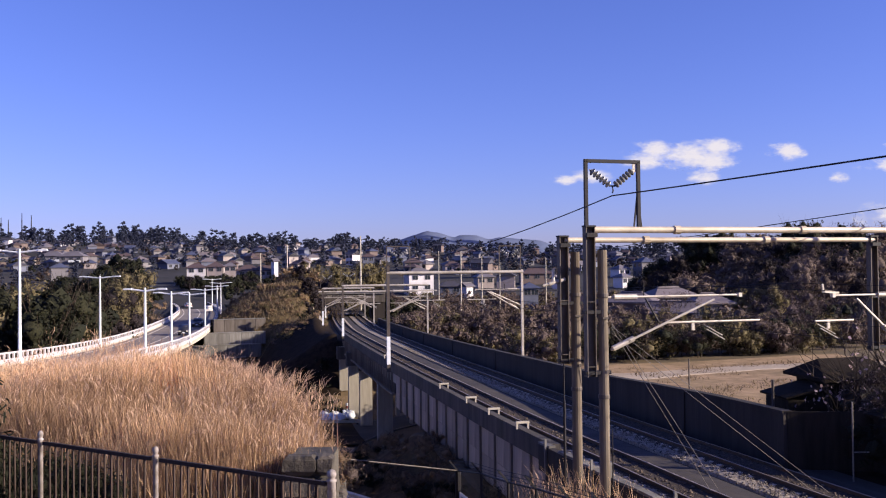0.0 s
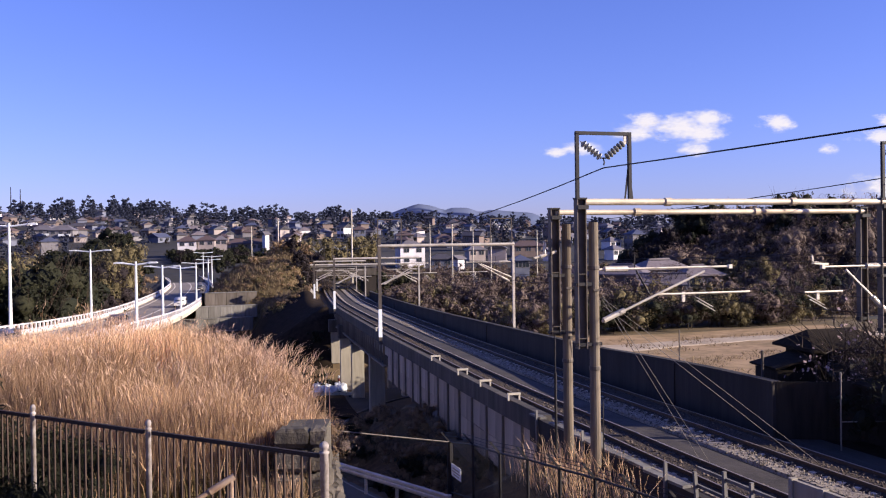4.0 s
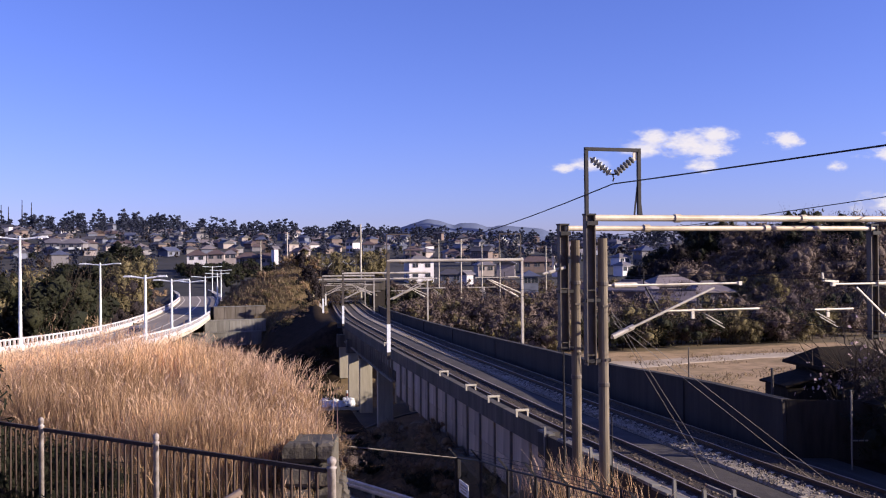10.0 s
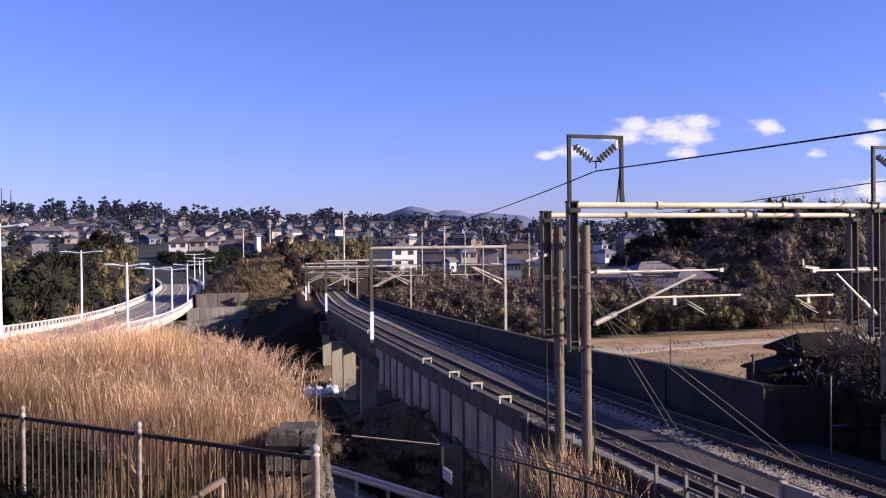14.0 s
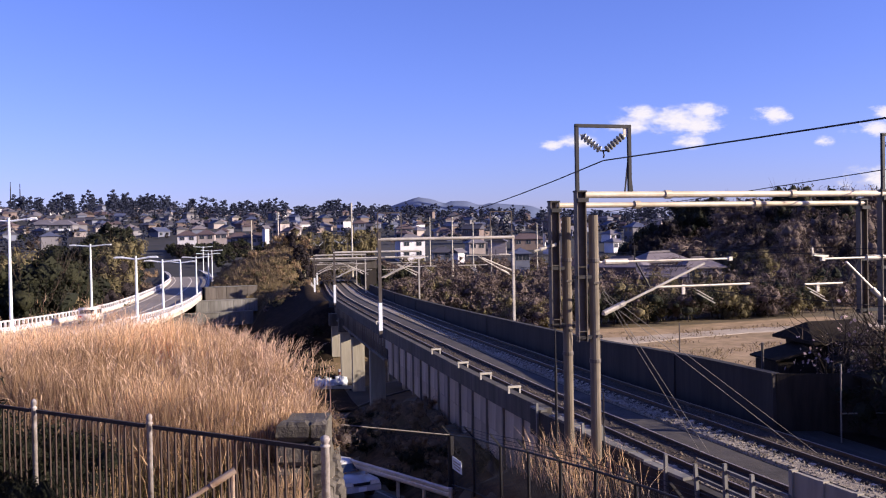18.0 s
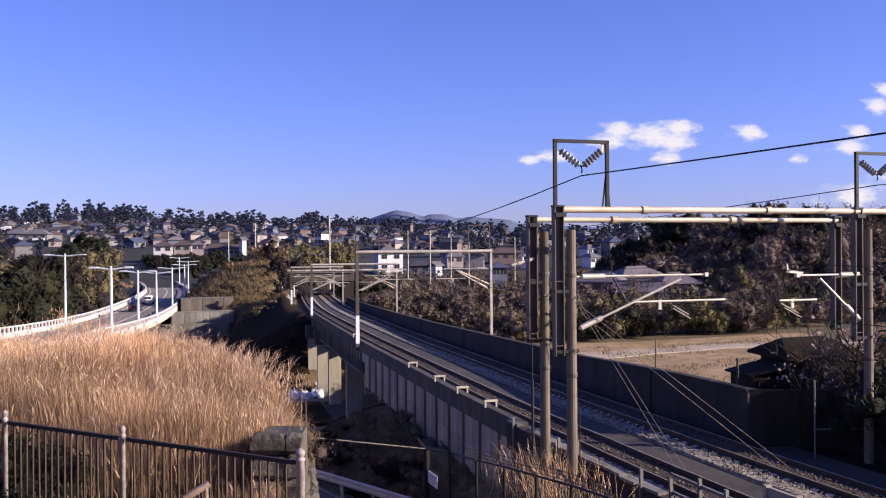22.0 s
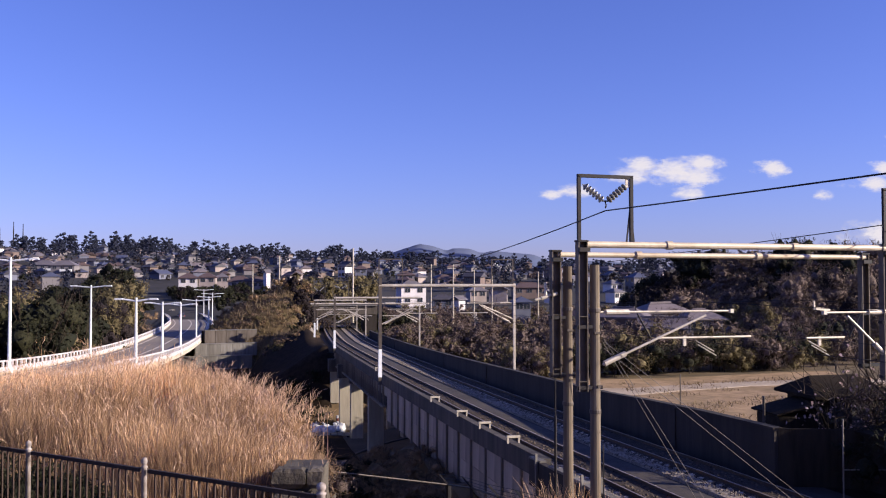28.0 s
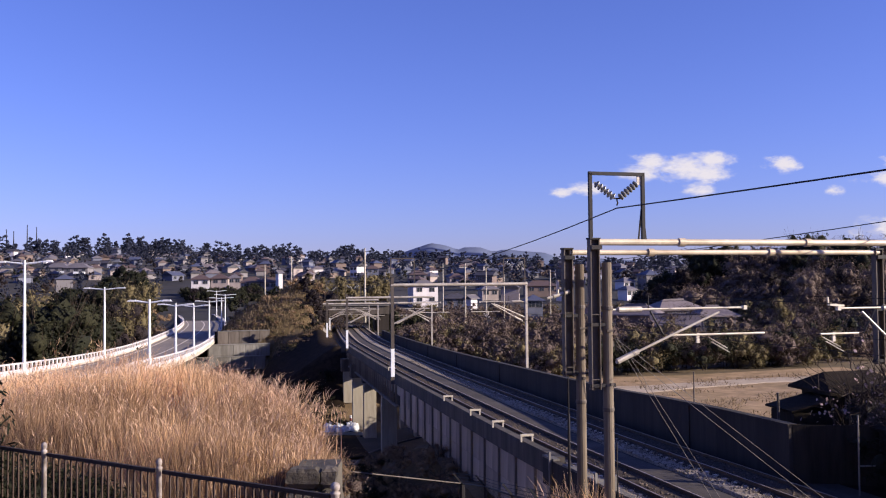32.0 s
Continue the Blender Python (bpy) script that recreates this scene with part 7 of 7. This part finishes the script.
def car(name, label, body_mat, L=4.4, W=1.68, Hh=1.42, van=False):
    """A car facing +y, with its wheels on z = 0."""
    e = empty(name, label, "car", None, "cars")
    y0, y1 = -L / 2, L / 2
    if van:
        side = [(y0, 0.35), (y1, 0.35), (y1, 0.78), (y1 - 0.55, 0.95), (y1 - 1.15, Hh - 0.04), (y0 + 0.2, Hh), (y0 + 0.02, 0.95)]
    else:
        side = [(y0, 0.3), (y1, 0.3), (y1 + 0.03, 0.55), (y1 - 0.1, 0.72), (y1 - 1.15, 0.9), (y0 + 0.75, 0.95), (y0 + 0.08, 0.88), (y0 - 0.02, 0.6)]
    def shell(prof, w0, w1, zmid):
        n = len(prof)
        vs = []
        for sx in (-1, 1):
            for y, z in prof:
                w = w0 / 2 if z < zmid else w1 / 2
                vs.append((sx * w, y, z))
        fs = [tuple(range(n)), tuple(range(2 * n - 1, n - 1, -1))] + [(i, n + i, n + (i + 1) % n, (i + 1) % n) for i in range(n)]
        g = Geo().add(vs, fs)
        me = g.mesh("shell", body_mat)
        bm = bmesh.new()
        bm.from_mesh(me)
        bmesh.ops.recalc_face_normals(bm, faces=bm.faces)
        bmesh.ops.bevel(bm, geom=list(bm.edges), offset=0.06, segments=2, affect="EDGES")
        bm.to_mesh(me)
        bm.free()
        me.shade_smooth()
        return me
    part("body", shell(side, W, W * 0.97, 0.8), None, e)
    if not van:
        cab = [(y0 + 0.62, 0.9), (y1 - 1.12, 0.88), (y1 - 1.85, Hh - 0.02), (y0 + 1.35, Hh)]
        n = 4
        c = part("cabin", shell(cab, W * 0.94, W * 0.76, 1.1), None, e)
        gz = Geo()
        w0, w1 = W * 0.47, W * 0.38
        lo, hi = 0.95, Hh - 0.1
        ylo0, ylo1, yhi0, yhi1 = y0 + 0.72, y1 - 1.22, y0 + 1.3, y1 - 1.8
        part("windscreen", Geo().add([(-w0 * 0.9, ylo1 + 0.09, lo), (w0 * 0.9, ylo1 + 0.09, lo), (w1 * 0.92, yhi1 + 0.03, hi), (-w1 * 0.92, yhi1 + 0.03, hi)], [(0, 1, 2, 3)]), GLASS, e)
        part("rear_window", Geo().add([(-w0 * 0.88, ylo0 - 0.05, lo), (w0 * 0.88, ylo0 - 0.05, lo), (w1 * 0.9, yhi0 - 0.06, hi), (-w1 * 0.9, yhi0 - 0.06, hi)], [(3, 2, 1, 0)]), GLASS, e)
        for sx in (-1, 1):
            part("side_window", Geo().add([(sx * (w0 + 0.012), ylo0 + 0.3, lo + 0.02), (sx * (w0 + 0.012), ylo1 - 0.25, lo + 0.02), (sx * (w1 + 0.035), yhi1 - 0.05, hi), (sx * (w1 + 0.035), yhi0 + 0.1, hi)], [(0, 1, 2, 3)]), GLASS, e)
            part("mirror", Geo().box((sx * (W / 2 + 0.08), y1 - 1.45, 0.98), (0.16, 0.1, 0.12)), body_mat, e)
    else:
        part("windscreen", Geo().add([(-W * 0.42, y1 - 0.56, 1.0), (W * 0.42, y1 - 0.56, 1.0), (W * 0.4, y1 - 1.1, Hh - 0.16), (-W * 0.4, y1 - 1.1, Hh - 0.16)], [(0, 1, 2, 3)]), GLASS, e)
        part("rear_window", Geo().add([(-W * 0.4, y0 + 0.02, 1.0), (W * 0.4, y0 + 0.02, 1.0), (W * 0.38, y0 + 0.14, Hh - 0.2), (-W * 0.38, y0 + 0.14, Hh - 0.2)], [(3, 2, 1, 0)]), GLASS, e)
        for sx in (-1, 1):
            part("side_window", Geo().box((sx * W * 0.487, -0.3, 1.15), (0.02, L * 0.55, 0.38)), GLASS, e)
    for sx in (-1, 1):
        for yy in (y0 + 0.8, y1 - 0.82):
            w = part("wheel", Geo().tube([(sx * (W / 2 - 0.2), yy, 0.31), (sx * (W / 2 + 0.005), yy, 0.31)], 0.31, 16), TYRE, e)
            part("rim", Geo().tube([(sx * (W / 2 - 0.02), yy, 0.31), (sx * (W / 2 + 0.014), yy, 0.31)], 0.19, 12), M["galv"], w)
        part("headlight", Geo().box((sx * (W / 2 - 0.28), y1 - 0.02, 0.63), (0.36, 0.1, 0.14)), LAMP, e)
        part("tail_light", Geo().box((sx * (W / 2 - 0.22), y0 + 0.02, 0.74), (0.3, 0.1, 0.16)), RED, e)
    part("bumper", Geo().box((0, y1 + 0.03, 0.42), (W * 0.94, 0.1, 0.18)), body_mat, e)
    part("grille", Geo().box((0, y1 + 0.045, 0.6), (W * 0.4, 0.05, 0.1)), M["dark_steel"], e)
    part("number_plate", Geo().box((0, y1 + 0.09, 0.42), (0.33, 0.02, 0.16)), M["white"], e)
    return e


PAINTS = dict(white=paint("white_car_paint", (0.8, 0.8, 0.8)), dark=paint("dark_car_paint", (0.03, 0.03, 0.04)), silver=paint("grey_car_paint", (0.1, 0.1, 0.11)), pale=paint("pale_silver_paint", (0.46, 0.47, 0.5)))


def low_at(y, off):
    """A place on the lower road."""
    ys = _low[:, 1]
    i = min(max(int(np.searchsorted(ys, y)), 1), len(ys) - 1)
    a, b = LOWPATH[i - 1], LOWPATH[i]
    t = (y - a.y) / (b.y - a.y)
    p = a.lerp(b, t)
    d = (b - a).normalized()
    r = Vector((d.y, -d.x, 0)).normalized()
    q = p + r * off
    back = -d
    return Matrix.Translation(q + Vector((0, 0, 0.01))) @ back.to_track_quat("Y", "Z").to_matrix().to_4x4() @ Euler((0, 0, radians(14))).to_matrix().to_4x4()


def motions():
    def drive(ob, off, away, rows):
        keys = []
        for t, y in rows:
            q, turn = road_at(y, off)
            q2, _ = road_at(y + 1.5, off)
            pitch = math.degrees(math.atan2(q2.z - q.z, 1.5))
            keys.append((t, pose(q.x, q.y, q.z + 0.01, pitch if away else -pitch, 0, turn if away else turn + 180)))
        walk(ob, keys)

    drive(car("car", "white hatchback driving away along the flyover", PAINTS["white"], 4.0, 1.68, 1.55, True), -1.1, True, [(0, -50), (12, -20), (15.5, 32), (17.6, 82), (18.3, 96), (18.9, 107), (20.5, 139), (22.1, 170), (23.7, 204), (25.1, 227), (26.5, 247), (28.0, 272), (29.0, 292), (30.5, 318), (32, 324)])
    drive(car("car", "dark saloon following along the flyover", PAINTS["dark"], 4.5, 1.7, 1.42), -1.1, True, [(0, -56), (14, -35), (18, 40), (19.6, 92), (20.4, 114), (21.3, 133), (22.1, 149), (22.9, 165), (23.7, 181), (24.4, 193), (26.5, 224), (27.4, 240), (29.5, 270), (31, 290), (32, 305)])
    drive(car("car", "white saloon leaving at the flyover's far bend", PAINTS["white"], 4.4, 1.68, 1.42), -1.6, True, [(0, 249), (0.4, 259), (0.8, 268), (1.8, 288), (3.0, 308), (5, 322), (32, 327)])
    drive(car("car", "dark saloon coming along the flyover", PAINTS["dark"], 4.5, 1.7, 1.42), 2.0, False, [(0, 164), (0.4, 153), (0.8, 144), (1.6, 132), (2.4, 121), (4, 86), (6, 42), (9, -10), (13, -36), (32, -38)])
    drive(car("car", "dark hatchback coming along the flyover", PAINTS["dark"], 3.8, 1.62, 1.5, True), 2.0, False, [(0, 138), (1, 112), (2, 86), (4, 38), (7, -20), (11, -50), (32, -52)])
    drive(car("car", "white hatchback coming round the flyover bend", PAINTS["white"], 3.9, 1.64, 1.52, True), 2.0, False, [(0, 222), (0.8, 206), (1.6, 192), (2.4, 178), (3.4, 158), (4.4, 128), (5.5, 72), (6.0, 45), (8, 0), (13, -26), (32, -30)])
    drive(car("car", "dark grey saloon coming along the flyover", PAINTS["silver"], 4.4, 1.68, 1.42), 2.0, False, [(0, 290), (1.5, 258), (3.2, 212), (4.4, 190), (5.8, 166), (6.4, 156), (7.3, 144), (7.9, 130), (8.5, 122), (10, 92), (12, 52), (15, -2), (19, -18), (32, -22)])
    rows = [(0, 62), (12, 60), (15, 50), (16.5, 43.5), (17.4, 39.6), (18.0, 36.8), (18.4, 35.0), (18.8, 33.3), (19.2, 31.6), (19.6, 29.7), (20.4, 25), (22, 18), (25, 9), (32, 5)]
    walk(car("car", "pale silver saloon climbing the lower road", PAINTS["pale"], 4.5, 1.7, 1.4), [(t, low_at(y, 1.0)) for t, y in rows])
    for ob, x, z, y in CLOUDS:
        k = y / 4000
        walk(ob, [(t, pose(k * (x + d), y, k * z)) for t, d in ((0, 11), (16, -8), (32, -27))])


motions()
